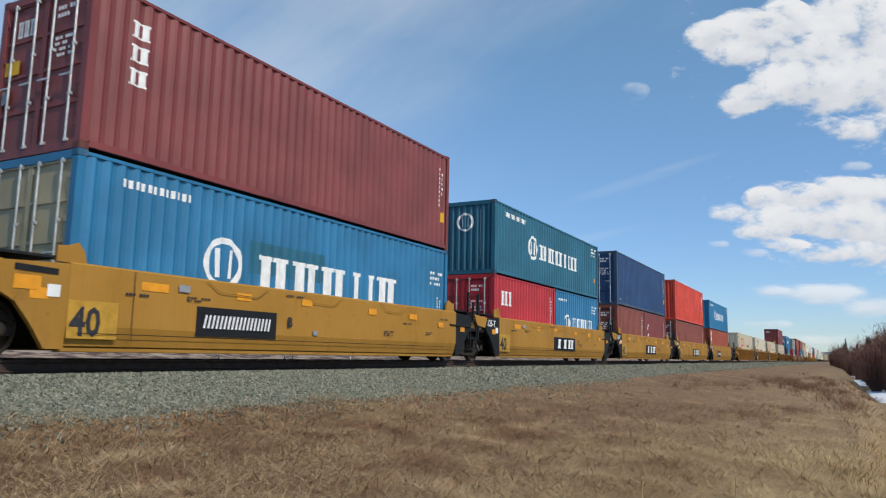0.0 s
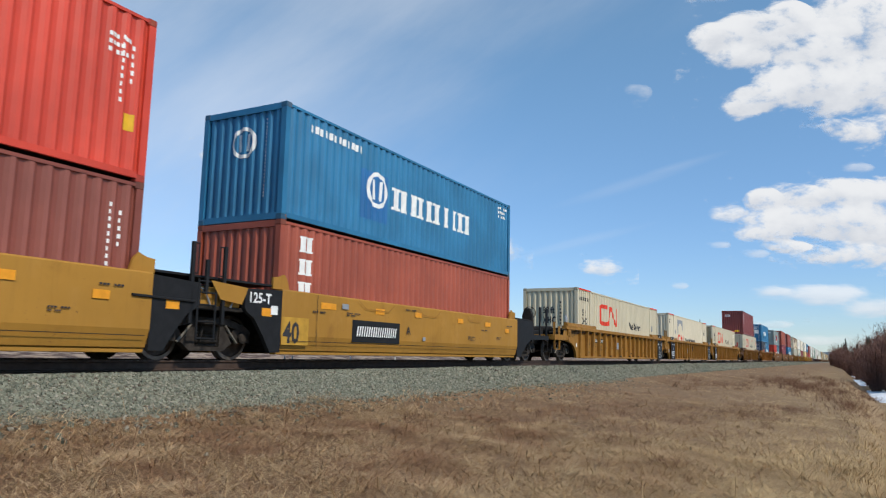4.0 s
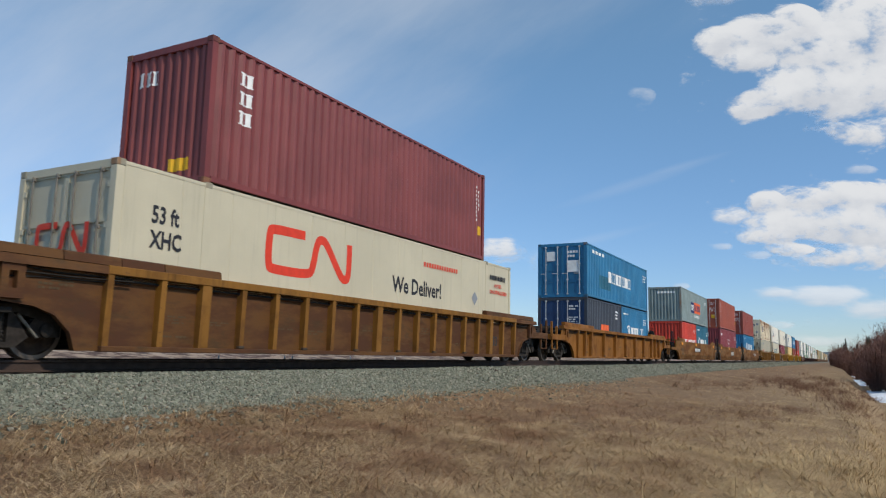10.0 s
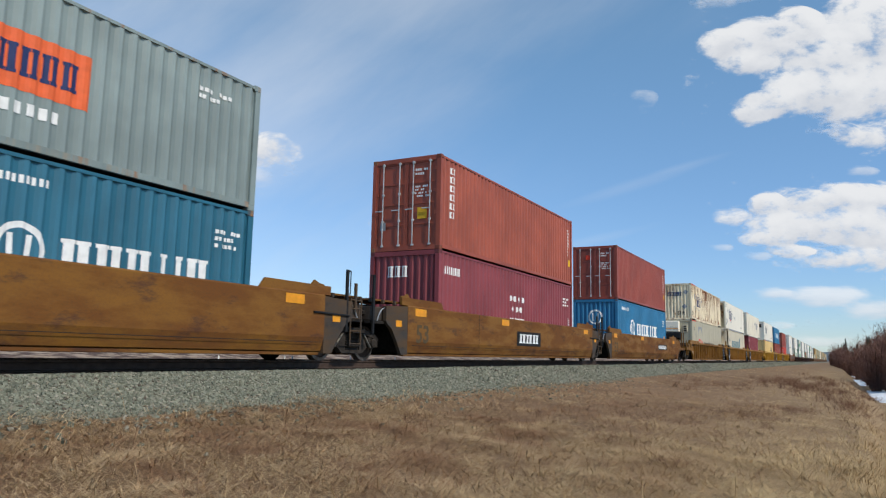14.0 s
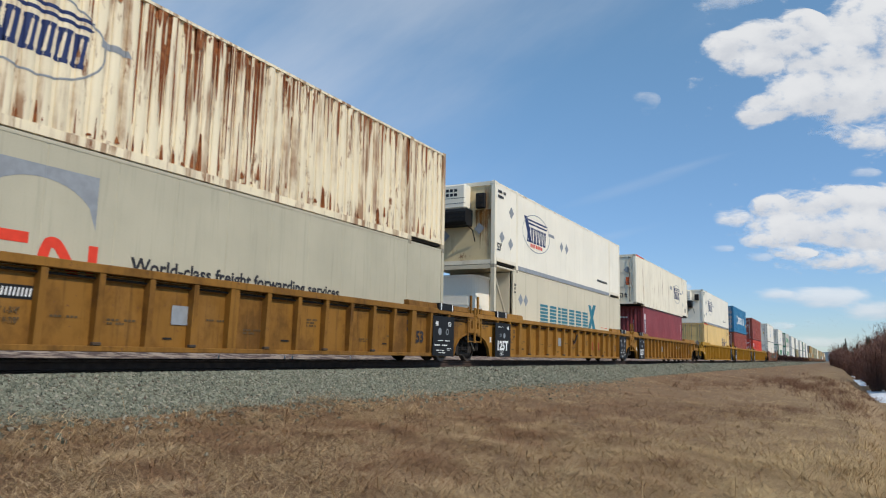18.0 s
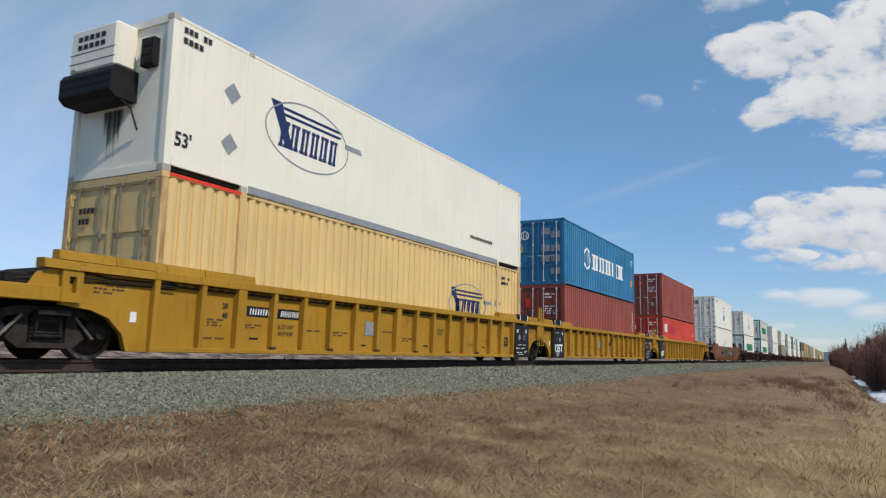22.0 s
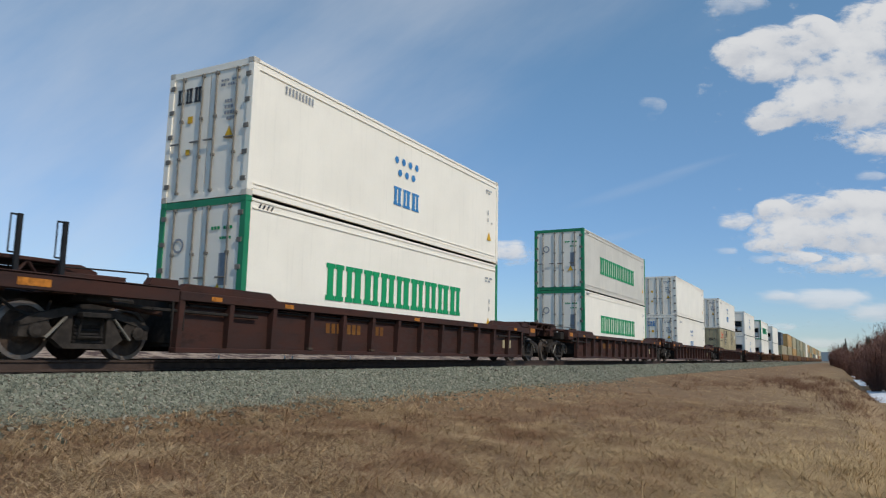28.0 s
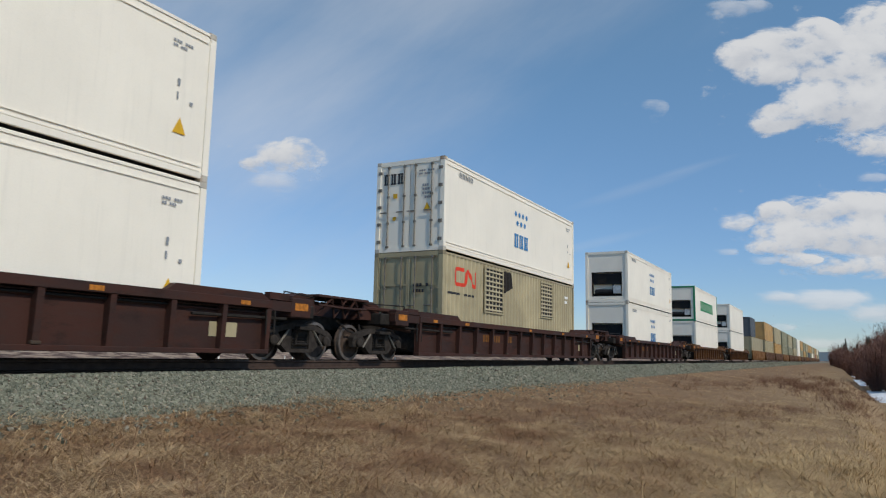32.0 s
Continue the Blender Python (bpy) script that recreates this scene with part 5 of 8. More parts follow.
def stacked(y, z, w, h, n):
    """A word written downwards, block under block."""
    p = h / n
    return ("lettering", WHITE, "side", lambda bm: [strokes(bm, y, z + h - (i + 0.85) * p, w, p * 0.7, 1, 1.0) for i in range(n)], "white blocks set one below another")


def swoosh(y, z, w, h, tail=True):
    """Slanted navy word in a grey oval."""
    def navy(bm):
        strokes(bm, y + 0.1 * w, z, 0.7 * w, h * 0.62, 6, 0.8, 0.12)
        quad(bm, [(y + 0.0 * w, z + h), (y + 0.12 * w, z + h), (y + 0.26 * w, z), (y + 0.18 * w, z)])
        for k in (0.72, 0.86):
            quad(bm, [(y + 0.15 * w, z + h * k), (y + 0.82 * w, z + h * k), (y + 0.86 * w, z + h * (k + 0.07)), (y + 0.13 * w, z + h * (k + 0.07))])
    def oval(bm):
        ring(bm, y + 0.45 * w, z + h * 0.42, 0.5 * w, h * 0.78, 0.035, 40)
        if tail:
            quad(bm, [(y + 0.9 * w, z + h * 0.55), (y + 1.15 * w, z + h * 0.55), (y + 1.12 * w, z + h * 0.68), (y + 0.9 * w, z + h * 0.68)])
    return [("lettering", NAVY, "side", navy, "slanted navy blue lettering blocks"), ("oval", GREY, "side", oval, "thin grey oval")]


def placards(*pts, r=0.22):
    return ("placard", GREY, "side", lambda bm: [diamond(bm, y, z, r) for y, z in pts])


def stars(y, z, w, h, mat=None):
    def draw(bm):
        for i in range(4):
            disc(bm, y + w * (i + 0.3) / 4, z + h * 0.8, w * 0.075)
        for i in range(3):
            disc(bm, y + w * (i + 0.8) / 4, z + h * 0.2, w * 0.075)
    return ("dots_emblem", mat or BLUEMARK, "side", draw, "seven blue dots in two rows")


def words(s, y, z, size, mat=None, squeeze=0.9):
    return ("word_mark", mat or DARKMARK, "side", lambda bm: text(bm, s, y, z, size, squeeze))


def blocks(y, z, w, h, n, mat, face="side", slant=0.0, fill=0.78, split=True):
    return ("lettering", mat, face, lambda bm: strokes(bm, y, z, w, h, n, fill, slant, split))


def patch(y0, z0, y1, z1, mat, face="side", nm="patch"):
    return (nm, mat, face, lambda bm: quad(bm, [(y0, z0), (y1, z0), (y1, z1), (y0, z1)]))


def door_data(H, mat=None, label=True):
    """Small white weights and number tables on the right-hand door."""
    m = mat or WHITE
    return [("door_data", m, "end", lambda bm: [bars(bm, 0.32, H - 0.62, 0.5, 0.26, 2), bars(bm, 0.32, H - 1.3, 0.5, 0.4, 4)])]


def arch_patch(y, z, w, h):
    def draw(bm):
        n = 14
        for i in range(n):
            a0, a1 = i / n, (i + 1) / n
            f0, f1 = (z + h * 0.78 * math.sqrt(max(0, 1 - (2 * a - 1) ** 2)) for a in (a0, a1))
            quad(bm, [(y + w * a0, f0), (y + w * a1, f1), (y + w * a1, z + h), (y + w * a0, z + h)])
    return ("arch_mark", GREY, "side", draw, "grey panel with an arch cut out of it")


def tail_marks(L, H, mat=None):
    """The vertical number and stickers near the far end of a long container."""
    m = mat or WHITE
    return [("tail_number", m, "side", lambda bm: [bars(bm, L - 0.62, H * 0.42, 0.06, H * 0.42, 9), bars(bm, L - 0.42, H * 0.55, 0.07, H * 0.25, 5)]),
            ("sticker", YMARK, "side", lambda bm: [quad(bm, [(L - 0.5, H * 0.28), (L - 0.3, H * 0.28), (L - 0.3, H * 0.38), (L - 0.5, H * 0.38)])])]


# ---- the train, from its head to its tail ----
BASE = 0.38


def row(s, cars):
    for k in cars:
        container(s + k[0], BASE + k[1], *k[2:])


def put(s, z, L, H, col, end, ribs, label, marks=(), **kw):
    return container(s, BASE + z, L, H, col, end, ribs, label, marks, **kw)


# five yellow 40-foot wells
YA = "yellow smooth-sided well car with black ends"


def yellow_marks(plate_at, n, end_no=True, number=False):
    y0, y1 = plate_at
    m = [("number_plate_board" if number else "name_board", BLACK, lambda bm: quad(bm, [(y0, 0.44), (y1, 0.44), (y1, 0.96), (y0, 0.96)]), "black board with white blocks"),
         ("size_field", SIGNALPALE, lambda bm: quad(bm, [(-0.1, 0.33), (0.75, 0.33), (0.75, 0.9), (-0.1, 0.9)]), "brighter yellow field"),
         ("size_number", DARKMARK, lambda bm: text(bm, "40", -0.06, 0.38, 0.43, 0.85), "black stencilled 40"),
         *[("reflector", SIGNAL, lambda bm, a=a, z=z, w=w: quad(bm, [(a, z), (a + w, z), (a + w, z + 0.14), (a, z + 0.14)]), "orange reflector patch") for a, z, w in ((1.15, 1.14, 0.55), (3.3, 1.14, 0.4), (5.2, 1.16, 0.35), (7.7, 1.12, 0.35), (9.6, 1.1, 0.4), (11.2, 0.95, 0.3))],
         ("stencil", DARKMARK, lambda bm: [bars(bm, a, z, w, h, r) for a, z, w, h, r in ((0.85, 1.02, 0.5, 0.07, 1), (2.1, 1.02, 0.6, 0.1, 2), (4.7, 1.3, 0.6, 0.06, 1), (8.4, 0.62, 0.5, 0.14, 3), (9.3, 0.95, 0.5, 0.05, 1), (10.5, 0.7, 0.4, 0.1, 2), (11.3, 1.15, 0.5, 0.06, 1))]),
         ("sill_seam", GRIME, lambda bm: [quad(bm, [(0.05, 0.405), (12.2, 0.405), (12.2, 0.418), (0.05, 0.418)]), quad(bm, [(1.0, 0.3), (1.012, 0.3), (1.012, 1.43), (1.0, 1.43)])]),
         ("grey_tag", GREY, lambda bm: [quad(bm, [(1.9, 1.18), (2.15, 1.18), (2.15, 1.3), (1.9, 1.3)]), quad(bm, [(5.6, 0.55), (5.75, 0.55), (5.75, 0.65), (5.6, 0.65)])])]
    if number:
        m.append(("number_bar", WHITE, lambda bm: strokes(bm, y0 + 0.14, 0.58, (y1 - y0) * 0.84, 0.24, 18, 0.5, 0.2, False)))
    else:
        m.append(("name_block", WHITE, lambda bm: strokes(bm, y0 + 0.2, 0.52, (y1 - y0) * 0.8, 0.36, 3, 0.95, 0.15, cells=[(3, 1), (3, 1), (0, 1)])))
    m.append(("unit_letter", DARKMARK, lambda bm: text(bm, n, y1 + 0.25 if not number else y1 + 0.3, 0.7, 0.2)))
    for yy, w in ((2.55, 1.6), (5.3, 1.3), (8.2, 1.3)):
        m.append(("trim_outline", YELLOW_OLD, lambda bm, yy=yy, w=w: band(bm, [(yy, 1.42), (yy + 0.3, 1.24), (yy + w - 0.3, 1.22), (yy + w, 1.41)], 0.018)))
    return m


for i, (s, n) in enumerate(((-8.8, "A"), (6.9, "B"), (22.5, "C"), (38.2, "D"), (53.9, "E"), (69.55, "A"))):
    car = well_car(s, "smooth", YELLOW, LONG, "fe" if i == 5 else "fm", YA, yellow_marks((2.35, 4.45) if i in (1, 5) else (5.2, 7.85), n, number=i in (1, 5)), plate=(YELLOW if i == 1 else BLACK, BLACK), tower="back" if i == 5 else "")
    if i == 1:
        marking(car, "end_patch", SIGNAL, lambda bm: quad(bm, [(-0.95, 1.0), (-0.55, 1.0), (-0.55, 1.2), (-0.95, 1.2)]), [(-99, 0), (99, 0)], 1.476, "side")
        marking(car, "end_patch", BLACK, lambda bm: quad(bm, [(-0.95, 1.26), (-0.3, 1.24), (-0.3, 1.33), (-0.95, 1.35)]), [(-99, 0), (99, 0)], 1.476, "side")
    else:
        marking(car, "load_number", WHITE, lambda bm: text(bm, "125-T", -1.1, 1.13, 0.2, 0.95), [(-99, 0), (99, 0)], 1.476, "side")
    marking(car, "end_tag", WHITE, lambda bm: quad(bm, [(-0.45, 0.92), (-0.25, 0.92), (-0.25, 1.1), (-0.45, 1.1)]), [(-99, 0), (99, 0)], 1.476, "side")

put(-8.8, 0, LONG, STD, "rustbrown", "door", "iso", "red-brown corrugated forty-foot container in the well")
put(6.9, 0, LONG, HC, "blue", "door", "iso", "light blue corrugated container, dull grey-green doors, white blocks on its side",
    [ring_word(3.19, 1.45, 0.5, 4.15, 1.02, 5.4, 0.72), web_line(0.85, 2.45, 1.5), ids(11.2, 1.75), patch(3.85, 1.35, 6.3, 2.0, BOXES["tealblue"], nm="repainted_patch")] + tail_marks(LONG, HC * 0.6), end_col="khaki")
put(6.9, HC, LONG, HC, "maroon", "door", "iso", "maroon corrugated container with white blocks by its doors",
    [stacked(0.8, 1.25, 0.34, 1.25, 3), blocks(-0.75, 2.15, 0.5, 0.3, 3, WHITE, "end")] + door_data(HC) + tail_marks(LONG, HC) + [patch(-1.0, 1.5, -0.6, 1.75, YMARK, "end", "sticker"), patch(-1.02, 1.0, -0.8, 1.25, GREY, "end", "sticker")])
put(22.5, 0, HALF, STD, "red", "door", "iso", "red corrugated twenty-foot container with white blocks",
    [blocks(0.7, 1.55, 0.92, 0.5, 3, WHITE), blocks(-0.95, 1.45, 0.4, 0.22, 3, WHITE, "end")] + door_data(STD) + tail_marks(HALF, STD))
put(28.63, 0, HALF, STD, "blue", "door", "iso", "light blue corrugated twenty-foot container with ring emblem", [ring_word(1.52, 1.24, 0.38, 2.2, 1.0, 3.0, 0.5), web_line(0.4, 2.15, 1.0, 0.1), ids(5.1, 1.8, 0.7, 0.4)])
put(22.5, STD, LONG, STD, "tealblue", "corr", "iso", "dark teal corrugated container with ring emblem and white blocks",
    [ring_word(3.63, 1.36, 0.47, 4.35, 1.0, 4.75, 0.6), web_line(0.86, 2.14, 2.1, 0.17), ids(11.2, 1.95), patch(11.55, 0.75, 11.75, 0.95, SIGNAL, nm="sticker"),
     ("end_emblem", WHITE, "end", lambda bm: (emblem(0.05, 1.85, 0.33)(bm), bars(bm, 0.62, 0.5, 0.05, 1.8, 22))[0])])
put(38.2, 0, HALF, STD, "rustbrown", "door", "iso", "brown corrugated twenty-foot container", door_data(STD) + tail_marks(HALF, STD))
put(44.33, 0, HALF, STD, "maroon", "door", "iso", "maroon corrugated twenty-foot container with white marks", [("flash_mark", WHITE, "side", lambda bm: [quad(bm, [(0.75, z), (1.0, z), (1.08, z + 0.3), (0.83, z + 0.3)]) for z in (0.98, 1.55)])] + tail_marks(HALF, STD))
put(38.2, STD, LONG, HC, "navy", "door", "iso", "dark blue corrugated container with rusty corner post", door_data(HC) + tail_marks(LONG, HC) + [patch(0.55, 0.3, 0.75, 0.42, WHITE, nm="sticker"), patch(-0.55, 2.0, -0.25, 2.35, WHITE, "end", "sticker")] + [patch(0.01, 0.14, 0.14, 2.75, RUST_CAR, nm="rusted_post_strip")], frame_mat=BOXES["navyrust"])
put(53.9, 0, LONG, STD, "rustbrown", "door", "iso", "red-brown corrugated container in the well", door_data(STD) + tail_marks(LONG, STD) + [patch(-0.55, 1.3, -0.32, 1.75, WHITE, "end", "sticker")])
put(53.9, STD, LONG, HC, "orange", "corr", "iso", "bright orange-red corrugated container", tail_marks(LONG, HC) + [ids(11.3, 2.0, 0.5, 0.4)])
put(69.55, 0, LONG, STD, "oxide", "corr", "iso", "faded orange-brown corrugated container in the well", [stacked(0.7, 0.9, 0.4, 1.5, 3)])
put(69.55, STD, LONG, STD, "blue", "corr", "iso", "blue corrugated container with ring emblem and white blocks",
    [ring_word(3.63, 1.36, 0.47, 4.35, 1.0, 4.75, 0.6), web_line(0.86, 2.14, 2.1, 0.17), ids(11.2, 1.95), patch(2.9, 0.55, 4.1, 1.8, BOXES["deepblue"], nm="repainted_patch"),
     ("end_emblem", WHITE, "end", lambda bm: (emblem(0.0, 1.8, 0.36)(bm), bars(bm, 0.62, 0.5, 0.05, 1.8, 22))[0])])

# yellow and brown ribbed 53-foot wells
YB = "yellow ribbed well car with black stencil boards"


RUSTRUN = rusty("rust_stain", rgb("96592f"), rgb("743d20"), rgb("ad7648"), 3.0)


def ribbed_marks(plate_at, letter="", bracket=True):
    y0, y1 = plate_at
    m = [("number_board", BLACK, lambda bm: quad(bm, [(y0, 0.86), (y1, 0.86), (y1, 1.06), (y0, 1.06)]), "black board with white bars"),
         ("number_bar", WHITE, lambda bm: (strokes(bm, y0 + 0.08, 0.9, (y1 - y0) * 0.35, 0.12, 8, 0.45, 0.15, False), strokes(bm, y0 + 0.58 * (y1 - y0), 0.9, (y1 - y0) * 0.34, 0.12, 10, 0.45, 0.15, False))[0]),
         ("stencil", STENCIL, lambda bm: [bars(bm, a, z, w, h, r) for a, z, w, h, r in ((1.1, 0.38, 0.6, 0.06, 1), (1.2, 0.62, 0.45, 0.16, 3), (2.15, 0.62, 0.55, 0.1, 2), (4.05, 0.62, 0.5, 0.06, 1), (5.0, 0.55, 0.6, 0.12, 2), (7.05, 0.7, 0.5, 0.06, 1), (8.0, 0.5, 0.55, 0.12, 2), (9.9, 0.72, 0.4, 0.2, 3), (11.9, 0.45, 0.55, 0.1, 2), (13.1, 0.6, 0.5, 0.05, 1), (14.2, 0.4, 0.5, 0.12, 2))]),
         ("latch", GRIME, lambda bm: [quad(bm, [(a, z), (a + w, z), (a + w, z + 0.035), (a, z + 0.035)]) for a, z, w in ((2.3, 0.42, 0.25), (6.1, 0.36, 0.2), (9.1, 0.4, 0.25), (12.9, 0.42, 0.2))]),
         ("size_number", DARKMARK, lambda bm: text(bm, "53", DOM - 1.6, 0.52, 0.3, 1.0, 0.04), "black stencilled 53"),
         ("small_number", DARKMARK, lambda bm: [text(bm, "45", 1.0, 1.0, 0.1), text(bm, "20", 1.55, 0.98, 0.1), text(bm, "40", 1.55, 0.8, 0.1), text(bm, "20", DOM - 2.1, 0.98, 0.1), text(bm, "40", DOM - 2.1, 0.8, 0.1)]),
         ("grey_panel", GREY, lambda bm: quad(bm, [(6.25, 0.62), (6.75, 0.62), (6.75, 0.95), (6.25, 0.95)]), "grey tag panel")]
    if bracket:
        m[0:2] = [("name_block", REDFADE, lambda bm: strokes(bm, 10.75, 0.52, 1.35, 0.36, 3, 0.95, 0.0, cells=[(3, 1), (3, 1), (0, 1)]), "faded red blocks")]
    else:
        m.append(("load_stencil", STENCIL, lambda bm: [text(bm, "IL 53' 1-3/4\"", 3.12, 0.66, 0.085, 0.8), text(bm, "IW 8' 9-7/8\"", 3.12, 0.52, 0.085, 0.8)]))
    return m


def hang_cable(car):
    """Slack cable looped in one bay of the car's side."""
    for k, (sag, mat) in enumerate(((0.42, CABLE), (0.34, GRIME))):
        def build(bm):
            pts = [(1.40 + 0.02 * k, 7.66 + 0.86 * q / 10, 1.16 - sag * (1 - abs(2 * q / 10 - 1) ** 1.7)) for q in range(11)]
            for p, q in zip(pts, pts[1:]):
                rod(bm, p, q, 0.026, 6)
        part("cable", ("cable", k), build, mat, car, "slack brown cable looped in its bay")


def board_marks(car, front, back):
    """White stencils on the black boards of a ribbed unit."""
    flat = [(-99, 0.0), (99, 0.0)]
    if front:
        marking(car, "load_number", WHITE, lambda bm: text(bm, "125T", -0.22, 0.38, 0.3, 1.05, 0.04), flat, 1.506, "side")
        marking(car, "board_stencil", WHITE, lambda bm: [text(bm, "48", 0.62, 1.06, 0.12), bars(bm, 0.05, 0.2, 0.35, 0.13, 3), bars(bm, -0.1, 1.1, 0.5, 0.06, 2)], flat, 1.506, "side")
        marking(car, "round_sticker", GREY, lambda bm: [ring(bm, 0.1, 0.86, 0.06, 0.06, 0.02, 12), disc(bm, 0.4, 0.86, 0.09, 14)], flat, 1.506, "side")
    if back:
        marking(car, "board_stencil", WHITE, lambda bm: [text(bm, "48", DOM - 0.82, 1.0, 0.13), text(bm, "53", DOM - 0.05, 1.0, 0.13), bars(bm, DOM - 0.75, 0.28, 0.5, 0.05, 1), bars(bm, DOM - 0.85, 0.42, 0.85, 0.06, 1), bars(bm, DOM - 0.62, 0.22, 0.45, 0.04, 1), bars(bm, DOM - 0.65, 0.56, 0.8, 0.04, 1), bars(bm, DOM - 0.1, 0.3, 0.3, 0.08, 2)], flat, 1.506, "side")
        marking(car, "round_sticker", GREY, lambda bm: [disc(bm, DOM - 0.55, 0.84, 0.1, 14), ring(bm, DOM - 0.1, 0.84, 0.09, 0.09, 0.03, 12)], flat, 1.506, "side")
    for y in ((-0.18, 0.5) if front else ()) + ((DOM - 0.5, DOM + 0.18) if back else ()):
        marking(car, "strap", WHITE, lambda bm: quad(bm, [(y - 0.03, 1.45), (y + 0.03, 1.45), (y + 0.03, 1.64), (y - 0.03, 1.64)]), flat, 1.514, "side")


RIBBED = ((89.2, "em", YELLOW_OLD, YB), (108.9, "fm", YELLOW_OLD, YB), (128.5, "fe", YELLOW_OLD, YB),
          (152.15, "ee", BROWN_CAR, "brown weathered ribbed well car"), (175.57, "ee", ORANGE_CAR, "dirty yellow-brown ribbed well car"),
          (262.3, "em", YELLOW_DIRTY, "grimy brown-stained yellow ribbed well car"), (282.05, "fm", YELLOW_OLD, YB), (301.75, "fe", YELLOW_OLD, YB),
          (325.55, "em", LEMON, YB), (345.0, "fm", LEMON, YB), (364.62, "fe", LEMON, YB))
for i, (s, e, mat, lab) in enumerate(RIBBED):
    at = (2.2, 3.9) if e[0] == "e" else (10.9, 12.6)
    car = well_car(s, "ribbed", mat, DOM, e, lab, ribbed_marks(at, bracket=e == "fm") if i not in (3, 4) else ribbed_marks((2.6, 4.8), bracket=False)[2:5:2], tower="", bays=6 if i == 4 else 13, edge=OCHRE_EDGE if i == 3 else None)
    board_marks(car, e[0] == "f", e[1] == "m")
    if e == "fm":
        hang_cable(car)

CNL = "cream corrugated 53-foot container with red ribbon emblem"
put(89.2, 0, DOM, HC, "cream", "corr", "wide", CNL, [("ribbon", RED, "side", ribbon(3.5, 1.35, 3.15, 1.05), "red ribbon emblem"), words("We Deliver!", 9.2, 1.36, 0.4), words("53 ft", 0.75, 1.68, 0.28, squeeze=0.75), words("XHC", 0.75, 1.3, 0.28, squeeze=0.75), ("number_bar", DARKMARK, "side", lambda bm: strokes(bm, 0.4, 2.35, 1.4, 0.16, 10, 0.6, 0, False)), placards((14.6, 1.6)),
     ("red_top_rail", RED, "rail", (0.16, 1.9, 2.82, 2.888), "red top rail"), ("red_top_rail", RED, "rail", (14.3, 16.0, 2.82, 2.888), "red top rail"), ("end_word", DARKMARK, "end", lambda bm: [text(bm, "53 ft", -0.35, 1.75, 0.3, 0.7), text(bm, "XHC", -0.35, 1.3, 0.3, 0.7), bars(bm, 0.45, 1.2, 0.12, 1.1, 7)])])
put(108.9, 0, DOM, HC, "ivory", "corr", "wide", "off-white corrugated 53-foot container with grey arch mark", [arch_patch(3.3, 1.5, 1.85, 1.1), ("ribbon", RED, "side", ribbon(3.3, 0.7, 2.0, 0.85), "red ribbon emblem"), words("World-class freight forwarding services", 5.9, 1.12, 0.24, squeeze=0.82), placards((2.4, 1.7)), words("53 ft", 14.5, 2.1, 0.22), words("XHC", 14.5, 1.8, 0.22), ("number_bar", DARKMARK, "side", lambda bm: bars(bm, 0.4, 2.2, 0.4, 0.35, 2)),
     ("red_top_rail", RED, "rail", (0.16, 1.9, 2.82, 2.888), "red top rail"), ("red_top_rail", RED, "rail", (14.3, 16.0, 2.82, 2.888), "red top rail"), patch(-0.75, 1.9, -0.6, 2.3, YMARK, "end", "sticker"), ("end_word", DARKMARK, "end", lambda bm: strokes(bm, -0.3, 2.0, 0.9, 0.25, 5, 0.5, 0, False))])
put(128.5, 0, DOM, HC, "cream", "plaindoor", "wide", CNL, [("ribbon", RED, "side", ribbon(3.5, 1.35, 3.0, 1.05), "red ribbon emblem"), words("We Deliver!", 8.4, 1.38, 0.42), words("53 ft", 0.85, 1.95, 0.28, squeeze=0.75), words("XHC", 0.85, 1.55, 0.28, squeeze=0.75), placards((12.9, 1.5)), ids(14.6, 2.1, 0.8, 0.4, 2),
     ("red_top_rail", RED, "rail", (0.16, 1.9, 2.82, 2.888), "red top rail"), ("red_top_rail", RED, "rail", (14.3, 16.0, 2.82, 2.888), "red top rail"), ("end_ribbon", RED, "end", ribbon(-0.75, 1.35, 1.5, 0.5))], end_col="khaki")
put(152.15, 0, DOM, HC, "cream", "plaindoor", "seam", "cream smooth-sided 53-foot container with red ribbon emblem", [("ribbon", RED, "side", ribbon(3.55, 1.38, 3.0, 1.05), "red ribbon emblem"), words("We Deliver!", 8.4, 1.42, 0.42), words("53 ft", 0.75, 1.95, 0.3, squeeze=0.75), words("XHC", 0.75, 1.52, 0.3, squeeze=0.75), placards((13.27, 1.6)), ("red_line", RED, "side", lambda bm: strokes(bm, 10.0, 2.25, 2.1, 0.13, 14, 0.6, 0, False)), words("CHASSIS REQUIRED", 14.4, 1.86, 0.12, RED, 0.95), words("H-CUBE", 14.75, 2.08, 0.12, RED, 0.95), ("number_bar", DARKMARK, "side", lambda bm: strokes(bm, 14.4, 2.32, 1.3, 0.16, 10, 0.6, 0, False)), ("end_ribbon", RED, "end", ribbon(-0.7, 1.32, 1.4, 0.6)), ("end_word", DARKMARK, "end", lambda bm: text(bm, "INTERMODAL", -0.98, 1.0, 0.17, 1.05))], end_col="cream")
put(154.05, HC, LONG, HC, "maroon", "corr", "iso", "maroon corrugated container with white blocks", [stacked(0.8, 1.3, 0.34, 1.2, 3), blocks(-0.85, 2.15, 0.62, 0.3, 3, WHITE, "end"), patch(0.2, 0.3, 0.75, 0.55, YMARK, "end", "sticker")] + tail_marks(LONG, HC))
